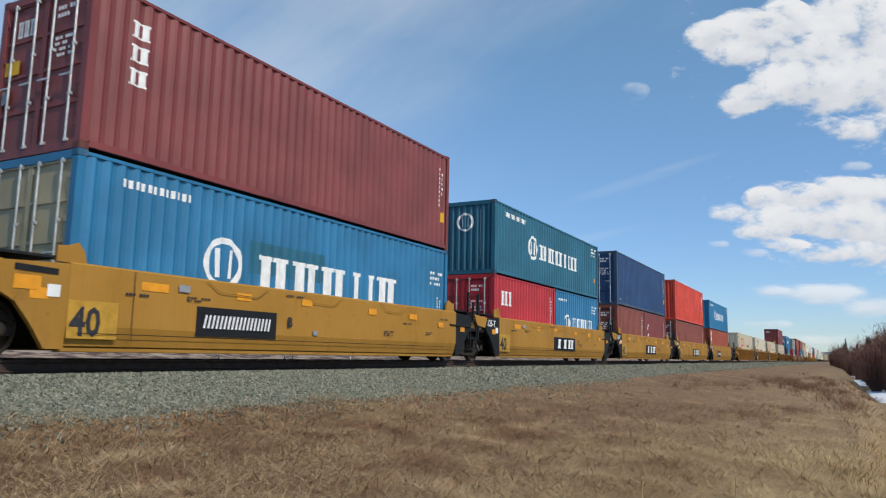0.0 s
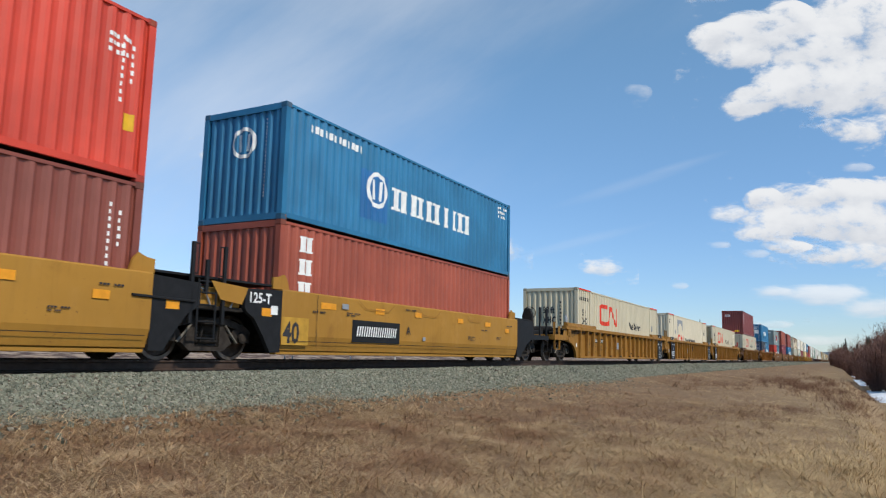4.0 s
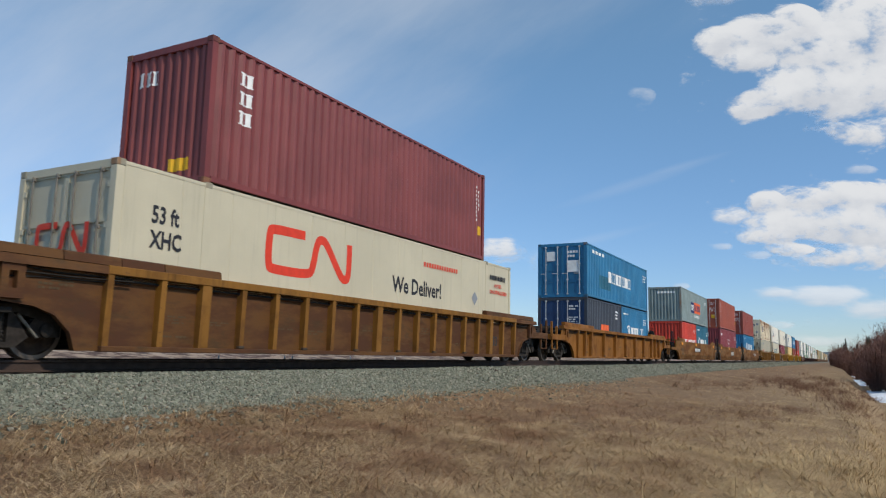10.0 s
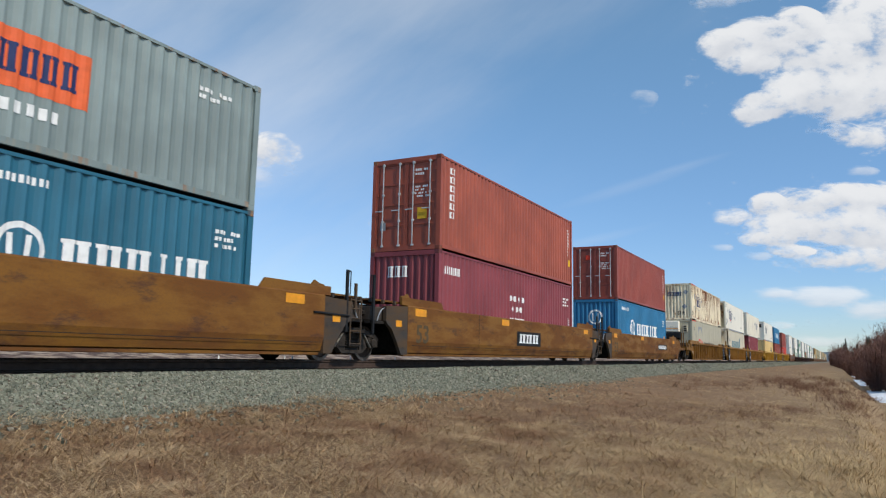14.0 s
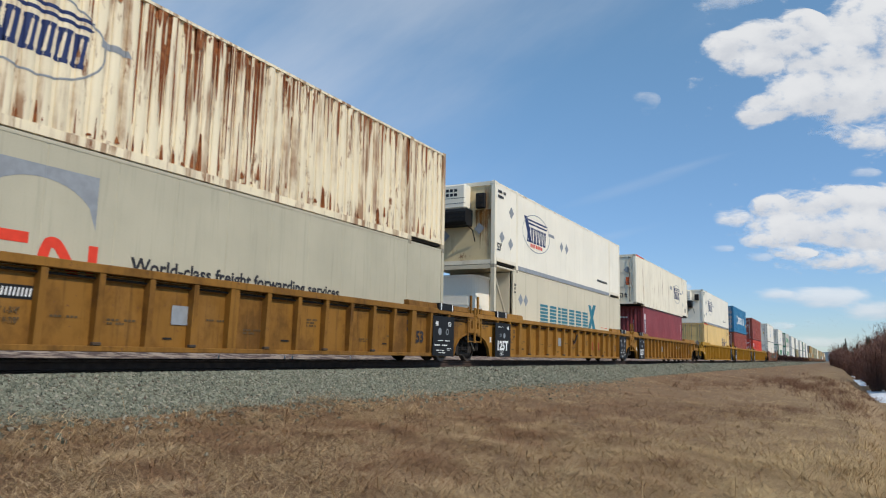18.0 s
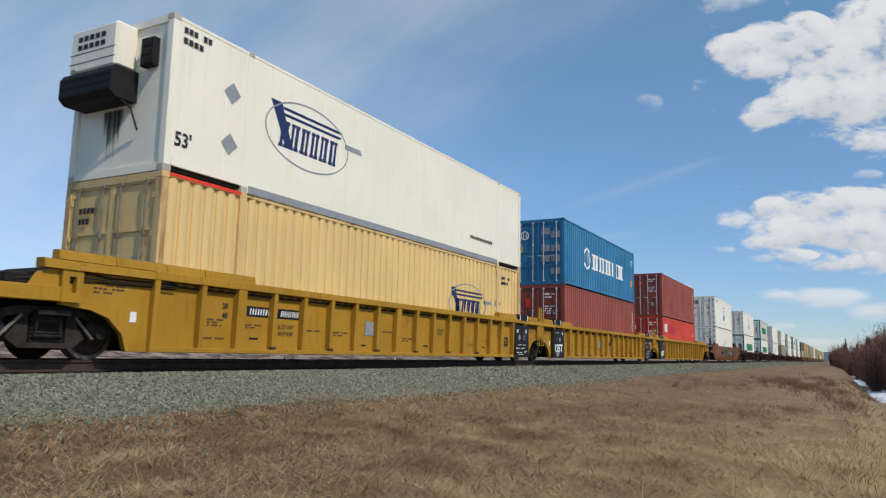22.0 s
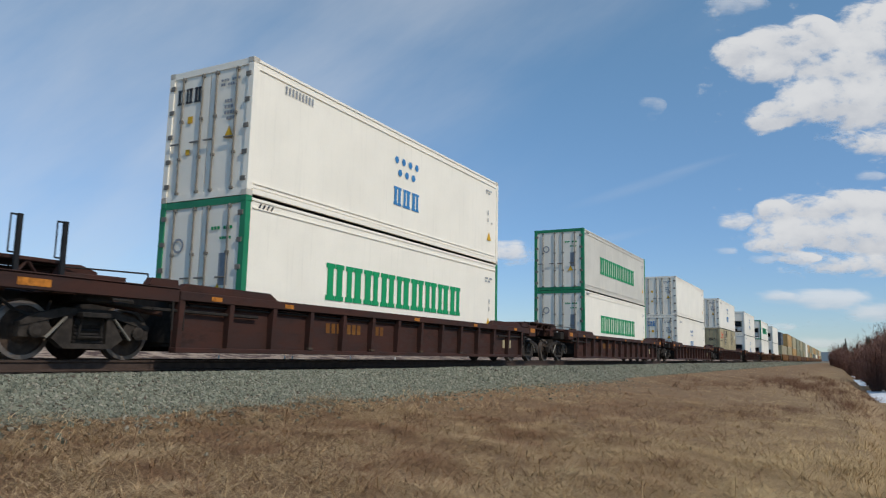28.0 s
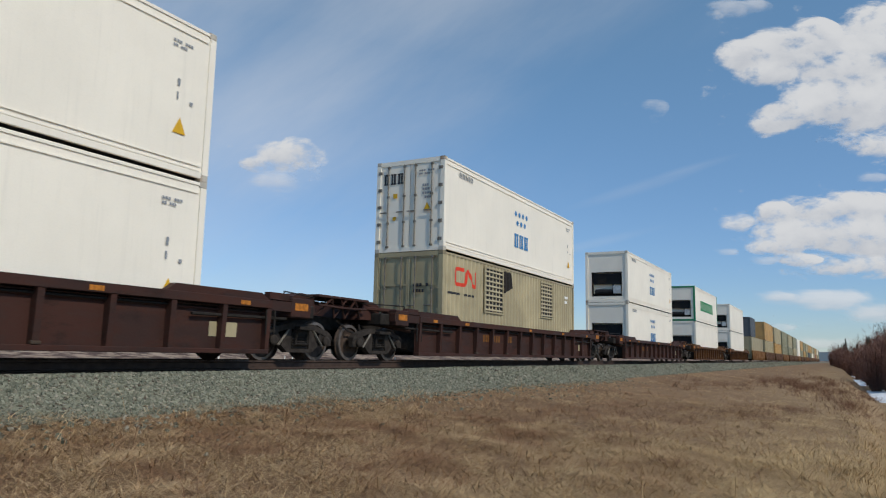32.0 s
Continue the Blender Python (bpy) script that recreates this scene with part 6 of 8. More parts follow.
put(177.55, 0, HALF, STD, "charcoal", "door", "iso", "dark grey corrugated twenty-foot container with orange panel", [patch(2.3, 0.9, 3.7, 1.42, ORANGE, nm="orange_panel"), ids(4.9, 1.75, 0.6, 0.5)] + door_data(STD), end_col="navy")
put(183.68, 0, HALF, STD, "blue", "door", "iso", "light blue corrugated twenty-foot container with ring emblem", [ring_word(1.5, 1.24, 0.36, 2.1, 1.0, 2.9, 0.5), web_line(0.4, 2.15, 1.0, 0.1), ids(5.1, 1.7, 0.7, 0.4)])
put(177.55, STD, LONG, STD, "blue", "door", "iso", "blue corrugated container with white blocks and galvanised door bars", [blocks(3.75, 1.02, 4.6, 0.56, 7, WHITE), web_line(0.83, 2.2, 2.2, 0.15), ids(11.2, 1.7), patch(2.0, 0.6, 4.1, 1.25, BOXES["tealblue"], nm="faded_patch"), patch(-0.78, 1.75, -0.35, 2.2, WHITE, "end", "emblem_panel"), ("door_data", WHITE, "end", lambda bm: [bars(bm, 0.25, 1.85, 0.6, 0.4, 2), quad(bm, [(0.25, 1.2), (0.85, 1.2), (0.85, 1.75), (0.25, 1.75)])])])

# three rusty 53-foot wells with smooth sides
for i, s in enumerate((198.87, 218.82, 238.52)):
    e = ("em", "fm", "fe")[i]
    marks = [("size_number", STENCIL, lambda bm: text(bm, "53", 0.3, 0.5, 0.48, 1.1)), *[("reflector", SIGNAL, lambda bm, a=a: quad(bm, [(a, 1.2), (a + 0.6, 1.2), (a + 0.6, 1.4), (a, 1.4)]), "orange reflector patch") for a in (0.25, 6.0, DOM - 1.2)],
             ("seam", GRIME, lambda bm: [quad(bm, [(0.1, 0.405), (DOM, 0.405), (DOM, 0.418), (0.1, 0.418)]), quad(bm, [(4.2, 0.4), (4.22, 0.4), (4.22, 1.44), (4.2, 1.44)])])]
    if i == 1:
        marks += [("name_board", BLACK, lambda bm: quad(bm, [(7.3, 0.55), (9.6, 0.55), (9.6, 1.05), (7.3, 1.05)]), "black board with pale blocks"), ("name_block", WHITE, lambda bm: strokes(bm, 7.5, 0.64, 1.9, 0.32, 3, 0.85, 0.12))]
    else:
        y = 5.6 if i == 0 else 10.4
        marks += [("number_board", BLACK, lambda bm, y=y: quad(bm, [(y, 0.72), (y + 2.6, 0.72), (y + 2.6, 1.06), (y, 1.06)]), "black board with pale bars"), ("number_bar", WHITE, lambda bm, y=y: strokes(bm, y + 0.1, 0.78, 2.35, 0.22, 10, 0.65, 0.1, False))]
    well_car(s, "smooth", RUST_CAR, DOM, e, "rusty orange-brown smooth-sided well car", marks, plate=(RUST_CAR if i == 0 else DARKRUST, RUST_CAR if i == 2 else DARKRUST), tower="front" if i == 0 else "", posts=RUST_CAR)
put(200.85, 0, HALF, STD, "scarlet", "corr", "iso", "scarlet corrugated twenty-foot container with white lettering blocks", [blocks(0.75, 0.85, 3.4, 0.45, 7, WHITE), blocks(4.7, 0.85, 1.0, 0.45, 3, WHITE), ("flag", WHITE, "side", lambda bm: quad(bm, [(4.0, 1.35), (4.3, 1.3), (4.7, 0.95), (4.5, 0.9)])), ids(4.9, 1.8, 0.8, 0.3, 2)])
put(206.98, 0, HALF, STD, "tealblue", "door", "iso", "dark teal corrugated twenty-foot container with ring emblem", [ring_word(1.4, 1.2, 0.4, 2.05, 0.95, 3.0, 0.5), web_line(0.6, 2.15, 1.2, 0.12), ids(5.1, 1.7, 0.7, 0.4)])
put(200.85, STD, LONG, STD, "greygreen", "corr", "iso", "grey-green corrugated container with rusty post, blue and orange panels", [patch(4.1, 0.88, 5.5, 1.72, NAVY, nm="blue_panel"), patch(5.5, 0.9, 8.4, 1.78, ORANGE, nm="orange_panel"), blocks(4.25, 1.1, 1.15, 0.42, 3, WHITE), blocks(5.65, 1.12, 2.6, 0.45, 8, NAVY), web_line(5.7, 0.55, 2.3, 0.18), ids(10.6, 1.85, 0.9, 0.28, 2), ("end_blocks", WHITE, "end", lambda bm: strokes(bm, -0.55, 2.1, 1.35, 0.16, 6, 0.8, 0, False)), patch(0.0, 0.13, 0.15, 2.45, RUST_CAR, nm="rusted_post")], frame_mat=BOXES["greyrust"])
put(220.8, 0, LONG, HC, "wine", "corr", "iso", "wine-red corrugated container with white dots and blocks", [stars(5.3, 1.35, 1.5, 0.62, WHITE), web_line(0.34, 2.2, 1.05, 0.24), ids(11.0, 1.9, 0.8, 0.4), blocks(-0.6, 2.1, 0.75, 0.34, 3, WHITE, "end"), blocks(5.3, 0.85, 1.4, 0.3, 3, WHITE)] + tail_marks(LONG, HC * 0.6))
put(220.8, HC, LONG, HC, "oxide", "door", "iso", "orange-brown corrugated container with white blocks downwards", [stacked(0.62, 1.0, 0.36, 1.65, 6)] + door_data(HC) + tail_marks(LONG, HC) + [patch(0.42, 0.95, 0.75, 1.3, YMARK, "end", "sticker"), patch(-0.9, 0.65, -0.7, 0.9, GREY, "end", "sticker")])
put(240.5, 0, LONG, HC, "blue", "corr", "iso", "blue corrugated container with large white blocks and ring", [ring_word(3.2, 1.45, 0.52, 4.27, 1.12, 5.3, 0.66), web_line(0.86, 2.4, 1.6, 0.16), ids(11.1, 1.85), patch(11.5, 1.05, 11.7, 1.25, SIGNAL, nm="sticker"), ("end_emblem", WHITE, "end", lambda bm: emblem(0.0, 1.95, 0.4)(bm))])
put(240.5, HC, LONG, HC, "redbrown", "door", "iso", "red-brown corrugated container with galvanised door bars", door_data(HC) + tail_marks(LONG, HC) + [patch(-0.5, 2.15, -0.2, 2.4, RED, "end", "sticker")])

# reefers and vans on the second yellow set
put(262.3, 0, DOM, HC, "dusty", "nose", "seam", "grey-cream smooth 53-foot reefer with cooling unit on its nose", [arch_patch(2.8, 1.62, 1.9, 0.85), ("ribbon", RED, "side", ribbon(2.85, 0.6, 1.9, 0.85), "red ribbon emblem"), words("World-class freight forwarding services", 5.4, 1.06, 0.25, squeeze=1.02), placards((1.64, 1.75)), ("number_bar", DARKMARK, "side", lambda bm: bars(bm, 0.75, 2.05, 0.55, 0.3, 2)), patch(1.3, 2.4, 1.5, 2.55, YMARK, nm="sticker"), ("red_top_rail", RED, "rail", (0.16, 1.9, 2.82, 2.888), "red top rail")])
put(262.3, HC, DOM, HC, "rustwhite", "corr", "wide", "rust-streaked white corrugated 53-foot container with navy lettering", swoosh(2.45, 1.2, 2.3, 0.9) + [placards((1.65, 1.95), (1.6, 1.0)), words("53 ft", 0.4, 0.42, 0.28, squeeze=0.8), ("number_bar", DARKMARK, "side", lambda bm: bars(bm, 0.4, 2.2, 0.6, 0.36, 2)), ("red_top_rail", RED, "rail", (0.16, 1.9, 2.82, 2.888), "red top rail"), ("rust_run", RUSTRUN, "side", lambda bm: [drips(bm, a, b, 2.8, -d, k, k) for a, b, d, k in ((0.2, 1.8, 1.2, 26), (1.9, 2.1, 2.6, 8), (2.1, 5.2, 0.8, 24), (5.2, 7.2, 2.5, 60), (7.2, 8.4, 2.6, 44), (8.6, 10.4, 1.8, 36), (10.4, 14.0, 1.6, 50), (14.0, 15.9, 1.4, 28))] + [drips(bm, a, b, 0.17, d, k, k + 1) for a, b, d, k in ((0.3, 1.9, 0.5, 20), (2.1, 6.0, 0.4, 30), (6.0, 9.0, 1.2, 30), (9.0, 15.8, 0.6, 50))], "brown rust runs"), ("end_swoosh", NAVY, "end", lambda bm: strokes(bm, -0.55, 1.9, 1.1, 0.32, 6, 0.8, 0.12)), ("end_word", DARKMARK, "end", lambda bm: text(bm, "53 ft", 0.2, 0.4, 0.28, 0.75)), ("end_placard", GREY, "end", lambda bm: [diamond(bm, 0.85, 2.2, 0.2), diamond(bm, 0.75, 1.05, 0.2)])])
put(282.05, 0, DOM, HC, "ivory", "tall", "seam", "white smooth 53-foot reefer with teal blocks and upright cooling unit", [("lettering", TEAL, "side", lambda bm: [strokes(bm, 4.35, 1.05 + 0.135 * k, 6.3, 0.1, 8, 0.8, 0.0, False, cells=[(0, 1.2), (0, 1.1), (3, 0.5), (0, 1.1), (0, 1.0), (0, 1.1), (0, 1.1)]) for k in range(6)] + [quad(bm, [(10.5, 1.12), (10.9, 1.12), (11.75, 2.25), (11.3, 2.25)]), quad(bm, [(11.2, 1.12), (11.65, 1.12), (10.95, 2.2), (10.55, 2.2)])], "striped teal lettering blocks"), placards((2.35, 1.84), (2.85, 1.84)), ("number_bar", DARKMARK, "side", lambda bm: bars(bm, 1.75, 2.0, 0.2, 0.4, 3)), ("red_line", RED, "side", lambda bm: bars(bm, 12.5, 1.2, 1.2, 0.06, 1))])
put(282.05, HC, DOM, HC, "white", "nose", "seam", "white smooth 53-foot reefer with navy lettering, rusty nose posts", swoosh(2.65, 1.2, 2.9, 0.95) + [("red_line", RED, "side", lambda bm: strokes(bm, 3.3, 1.02, 1.3, 0.14, 7, 0.7, 0, False)), placards((1.43, 2.0), (0.61, 1.0), (1.38, 0.86), (6.83, 1.5), (7.49, 1.5)), words("53'", 0.2, 0.5, 0.26), ("number_bar", DARKMARK, "side", lambda bm: bars(bm, 0.25, 2.3, 0.75, 0.36, 2)), ("kick_strip", GREY, "rail", (2.08, DOM - 2.08, 0.005, 0.155), "grey kick strip"), web_line(12.0, 0.55, 1.7, 0.1, DARKMARK), ("rust_run", RUST_CAR, "end", lambda bm: [runs(bm, 0.5, 1.12, 1.9, -1.5, 12), runs(bm, -1.12, -0.8, 1.5, -1.2, 7)]), ("end_placard", GREY, "end", lambda bm: [diamond(bm, -0.65, 1.05, 0.2), diamond(bm, 0.7, 1.25, 0.2)])], frame_mat=BOXES["stainwhite"], end_col="rustend")
put(303.73, 0, LONG, HC, "wine", "corr", "iso", "wine-red corrugated container with a blue lettered strip", [patch(0.3, 1.1, 0.72, 2.1, NAVY, nm="blue_strip"), stacked(0.38, 1.12, 0.26, 0.95, 4), patch(0.3, 2.1, 0.72, 2.45, WHITE, nm="white_strip"), ("end_bar", WHITE, "end", lambda bm: [bars(bm, -0.8, 2.15, 1.2, 0.16, 1), bars(bm, 0.62, 0.6, 0.05, 1.5, 18)])] + tail_marks(LONG, HC))
put(301.75, HC, DOM, HC, "stainwhite", "plaindoor", "fine", "stained white 53-foot container with rusty door frame", swoosh(11.0, 1.15, 2.6, 0.85) + [placards((9.85, 1.8), (10.25, 1.8), (14.3, 1.85), (14.3, 0.9), r=0.18), ids(15.0, 2.0, 0.5, 0.3, 2), ("red_top_rail", RED, "rail", (0.16, 1.9, 2.82, 2.888), "red top rail"), words("53 ft", 14.9, 0.4, 0.24), ("door_word", DARKMARK, "end", lambda bm: [bars(bm, -0.95, 2.0, 0.55, 0.4, 2), text(bm, "53 ft", 0.3, 0.38, 0.26, 0.7)]), patch(0.72, 1.1, 0.95, 1.55, ORANGE, "end", "sticker"), ("end_placard", GREY, "end", lambda bm: [diamond(bm, 0.8, 2.0, 0.2)])])
put(325.55, 0, DOM, HC, "sand", "plaindoor", "wide", "sand-yellow corrugated 53-foot container with navy lettering", swoosh(10.8, 1.0, 2.6, 0.85) + [placards((14.2, 1.55)), ("number_bar", DARKMARK, "side", lambda bm: bars(bm, 14.6, 2.2, 0.7, 0.35, 2)), ("red_top_rail", RED, "rail", (0.16, 1.9, 2.82, 2.888), "red top rail"), ("door_word", DARKMARK, "end", lambda bm: bars(bm, -0.9, 2.0, 0.5, 0.4, 2)), ("end_placard", GREY, "end", lambda bm: [diamond(bm, 0.7, 1.2, 0.22)])], frame_mat=BOXES["sandrust"])
put(325.55, HC, DOM, HC, "white", "nose", "seam", "white smooth 53-foot reefer with navy lettering, sooty nose", swoosh(2.6, 1.2, 2.9, 0.95) + [placards((1.52, 1.87), (1.51, 0.85)), words("53'", 0.2, 0.5, 0.26), ("number_bar", DARKMARK, "side", lambda bm: bars(bm, 0.25, 2.35, 0.75, 0.4, 2)), ("kick_strip", GREY, "rail", (2.08, DOM - 2.08, 0.005, 0.155), "grey kick strip"), web_line(12.0, 0.6, 1.7, 0.1, DARKMARK), ("soot", GRIME, "end", lambda bm: runs(bm, -0.45, 0.1, 1.27, -1.1, 15))])
put(346.85, 0, LONG, HC, "redbrown", "door", "iso", "red-brown corrugated container in the well", door_data(HC) + tail_marks(LONG, HC) + [patch(-0.55, 1.9, -0.25, 2.3, RED, "end", "sticker")])
put(346.85, HC, LONG, HC, "blue", "door", "iso", "blue corrugated container with ring emblem and white blocks", [ring_word(3.3, 1.5, 0.52, 4.1, 1.08, 5.8, 0.75), ids(11.4, 2.0, 0.5, 0.4), patch(0.2, 0.4, 1.0, 1.3, BOXES["deepblue"], nm="repainted_patch"), patch(11.45, 0.9, 11.8, 1.25, SIGNAL, nm="sticker"), ("door_emblem", WHITE, "end", lambda bm: emblem(-0.62, 2.2, 0.2)(bm)), ("door_table", GREY, "end", lambda bm: [quad(bm, [(x, z), (x + 0.4, z), (x + 0.4, z + 0.28), (x, z + 0.28)]) for x, z in ((0.15, 2.2), (0.62, 2.05), (0.15, 1.45), (0.62, 1.45), (0.62, 1.0), (0.15, 1.0), (0.62, 0.45))]), patch(-0.95, 1.45, -0.7, 1.7, YMARK, "end", "sticker")])
put(366.6, 0, LONG, STD, "scarlet", "door", "iso", "scarlet corrugated container with white blocks", [blocks(0.7, 1.6, 0.88, 0.52, 3, WHITE), patch(1.72, 1.5, 4.2, 2.05, BOXES["red"], nm="repainted_patch"), ids(11.3, 1.5, 0.6, 0.3, 2), blocks(-0.95, 1.75, 0.42, 0.25, 3, WHITE, "end")] + door_data(STD))
put(366.6, STD, LONG, HC, "redbrown", "door", "iso", "red-brown corrugated container with galvanised door bars", door_data(HC) + tail_marks(LONG, HC) + [patch(2.3, 0.55, 3.7, 1.1, BOXES["wine"], nm="repainted_patch"), patch(-0.4, 2.1, -0.1, 2.35, RED, "end", "sticker"), patch(0.45, 0.7, 0.65, 0.95, GREY, "end", "sticker")])

# one orange-brown well with sprayed colour patches
def blob(bm, y, z, ry, rz, seed):
    pts = []
    for i in range(26):
        a = 2 * math.pi * i / 26
        k = 1 + 0.22 * noise.noise((math.cos(a) * 1.5, math.sin(a) * 1.5, seed))
        pts.append((y + ry * k * math.cos(a), max(0.53, min(1.44, z + rz * k * math.sin(a)))))
    quad(bm, pts)


SPRAY = (plain("sprayed_green", rgb("3f4a2c"), 0.6), plain("sprayed_slate", rgb("37434d"), 0.6))
car = well_car(388.2, "smooth", CAMO_CAR, DOM, "ee", "orange-brown smooth well car with sprayed patches", [
    ("sprayed_patch", SPRAY[0], lambda bm: [blob(bm, 6.9, 0.85, 1.6, 0.6, 1.0), blob(bm, 14.9, 1.2, 0.55, 0.3, 2.0)], "dark green sprayed patch"),
    ("sprayed_patch", SPRAY[1], lambda bm: [blob(bm, 12.9, 0.9, 0.85, 0.6, 3.0), blob(bm, 14.4, 0.92, 0.6, 0.14, 4.0)], "slate sprayed patch"),
    ("sprayed_line", GREY, lambda bm: [band(bm, [(1.2, 0.8), (1.6, 1.25), (2.0, 0.8), (2.4, 1.2), (2.9, 0.9), (2.2, 0.7)], 0.06), band(bm, [(5.2, 0.4), (5.5, 1.2), (6.6, 1.42), (8.0, 1.3), (8.6, 0.7), (8.2, 0.4)], 0.05)], "pale sprayed lines"),
    ("name_board", BLACK, lambda bm: [quad(bm, [(9.4, 0.6), (11.4, 0.6), (11.4, 1.0), (9.4, 1.0)]), quad(bm, [(3.4, 0.7), (5.0, 0.7), (5.0, 0.95), (3.4, 0.95)])]),
    ("name_block", GREY, lambda bm: strokes(bm, 9.6, 0.66, 1.6, 0.28, 3, 0.85, 0.12))], plate=(CAMO_CAR, CAMO_CAR), tower="back", posts=CAMO_CAR)
SHUT = "white smooth-sided reefer container"
put(390.15, 0, LONG, HC, "reefer", "reeferdoor", "flat", "white smooth reefer container with dark wing emblem", [("wing", DARKMARK, "side", lambda bm: [band(bm, [(4.8, 0.95), (6.4, 1.7), (7.2, 2.0), (6.9, 1.5), (5.9, 1.1), (7.4, 1.2), (6.0, 0.95)], 0.05)], "dark wing outline"), ids(10.9, 2.0, 0.8, 0.4, 2), patch(11.3, 1.1, 11.55, 1.35, YMARK, nm="sticker"), ("door_data", GREY, "end", lambda bm: bars(bm, 0.3, 1.9, 0.55, 0.5, 4))])
ZIMM = [blocks(5.45, 0.85, 1.4, 0.5, 3, BLUEMARK), stars(5.45, 1.65, 1.4, 0.55), ("web_line", GREY, "side", lambda bm: strokes(bm, 1.0, 2.42, 1.0, 0.18, 9, 0.5, 0, False)), ("tail_number", GREY, "side", lambda bm: [bars(bm, 11.2, 2.3, 0.5, 0.18, 2), bars(bm, 11.35, 1.3, 0.08, 0.5, 2), bars(bm, 11.65, 1.3, 0.1, 0.12, 1)]), ("warning_sticker", YMARK, "side", lambda bm: quad(bm, [(11.3, 0.75), (11.6, 0.75), (11.45, 1.05)]), "yellow warning triangle"),
        ("door_block", DARKMARK, "end", lambda bm: strokes(bm, -0.95, 2.15, 0.75, 0.34, 3, 0.75)), ("door_data", GREY, "end", lambda bm: [bars(bm, 0.32, 2.35, 0.6, 0.2, 2), bars(bm, 0.45, 1.6, 0.4, 0.5, 4)]), ("door_sticker", YMARK, "end", lambda bm: [quad(bm, [(0.5, 1.25), (0.75, 1.25), (0.62, 1.5)]), quad(bm, [(-0.6, 1.7), (-0.45, 1.7), (-0.45, 1.85), (-0.6, 1.85)]), quad(bm, [(-0.6, 1.0), (-0.48, 1.0), (-0.48, 1.12), (-0.6, 1.12)])])]
put(390.15, HC, LONG, HC, "reefer", "reeferdoor", "flat", "white smooth reefer container with blue blocks and dots", ZIMM)
EVR = [blocks(2.7, 1.0, 6.8, 0.85, 9, GREENMARK, fill=0.86), ("tail_number", GREY, "side", lambda bm: [bars(bm, 11.2, 2.2, 0.6, 0.2, 2), bars(bm, 11.5, 1.2, 0.08, 0.5, 2)]), ("warning_sticker", YMARK, "side", lambda bm: quad(bm, [(11.3, 0.75), (11.6, 0.75), (11.45, 1.05)]), "yellow warning triangle"), ("hatch_mark", DARKMARK, "side", lambda bm: [quad(bm, [(0.35 + 0.12 * i, 2.68), (0.4 + 0.12 * i, 2.68), (0.46 + 0.12 * i, 2.78), (0.41 + 0.12 * i, 2.78)]) for i in range(4)]),
       ("door_data", GREENMARK, "end", lambda bm: [bars(bm, 0.3, 2.2, 0.65, 0.12, 1), bars(bm, 0.55, 2.0, 0.35, 0.1, 1)]), ("door_panel", GREY, "end", lambda bm: quad(bm, [(0.55, 1.1), (0.8, 1.1), (0.8, 1.75), (0.55, 1.75)])), ("door_rose", GREY, "end", lambda bm: ring(bm, -0.62, 1.95, 0.16, 0.16, 0.05, 16)), ("door_sticker", YMARK, "end", lambda bm: quad(bm, [(0.45, 0.9), (0.7, 0.9), (0.57, 1.15)]))]
GF = BOXES["greenframe"]
EVL = "white smooth reefer container with green frame and green blocks"
put(413.5, 0, LONG, HC, "reefer", "reeferdoor", "flat", EVL, EVR, frame_mat=GF)
put(413.5, HC, LONG, HC, "reefer", "reeferdoor", "flat", "white smooth reefer container with blue blocks and dots", ZIMM)
put(435.4, 0, LONG, HC, "reefer", "reeferdoor", "flat", EVL, EVR, frame_mat=GF)
put(435.4, HC, LONG, HC, "reefergrey", "reeferdoor", "flat", "dusty grey-white reefer container with green frame and blocks", EVR, frame_mat=GF, end_col="reefer")
put(457.35, 0, LONG, HC, "reefer", "reeferdoor", "flat", "white smooth reefer container with blue blocks and dots", [blocks(5.3, 0.75, 1.3, 0.46, 3, BLUEMARK), stars(5.3, 1.55, 1.3, 0.5)] + ZIMM[2:5] + ZIMM[6:] + [blocks(-0.9, 2.15, 0.6, 0.34, 3, BLUEMARK, "end")])
put(457.35, HC, LONG, HC, "reefer", "reeferdoor", "flat", SHUT, ZIMM[3:5] + ZIMM[6:])


def louvres(c, y0, y1, z0, z1):
    part("louvre_frame", ("lvf", y0, z0), lambda bm: [box(bm, 1.205, 1.24, y0 - 0.05, y1 + 0.05, z, z + 0.05) for z in (z0 - 0.05, z1)] + [box(bm, 1.205, 1.24, y, y + 0.05, z0, z1) for y in (y0 - 0.05, y1)], BOXES["khaki"], c)
    part("louvre_back", ("lvb", y0, z0), lambda bm: box(bm, 1.2, 1.209, y0, y1, z0, z1), BLACK, c)
    for i in range(9):
        z = z0 + (i + 0.2) * (z1 - z0) / 9
        part("slat", ("slat", round(y1 - y0, 2)), lambda bm: prism(bm, [(0.0, 0.06), (0.012, 0.068), (0.034, 0.008), (0.022, 0.0)], "y", 0, y1 - y0), BOXES["khaki"], c, at=pose(1.205, y0, z))


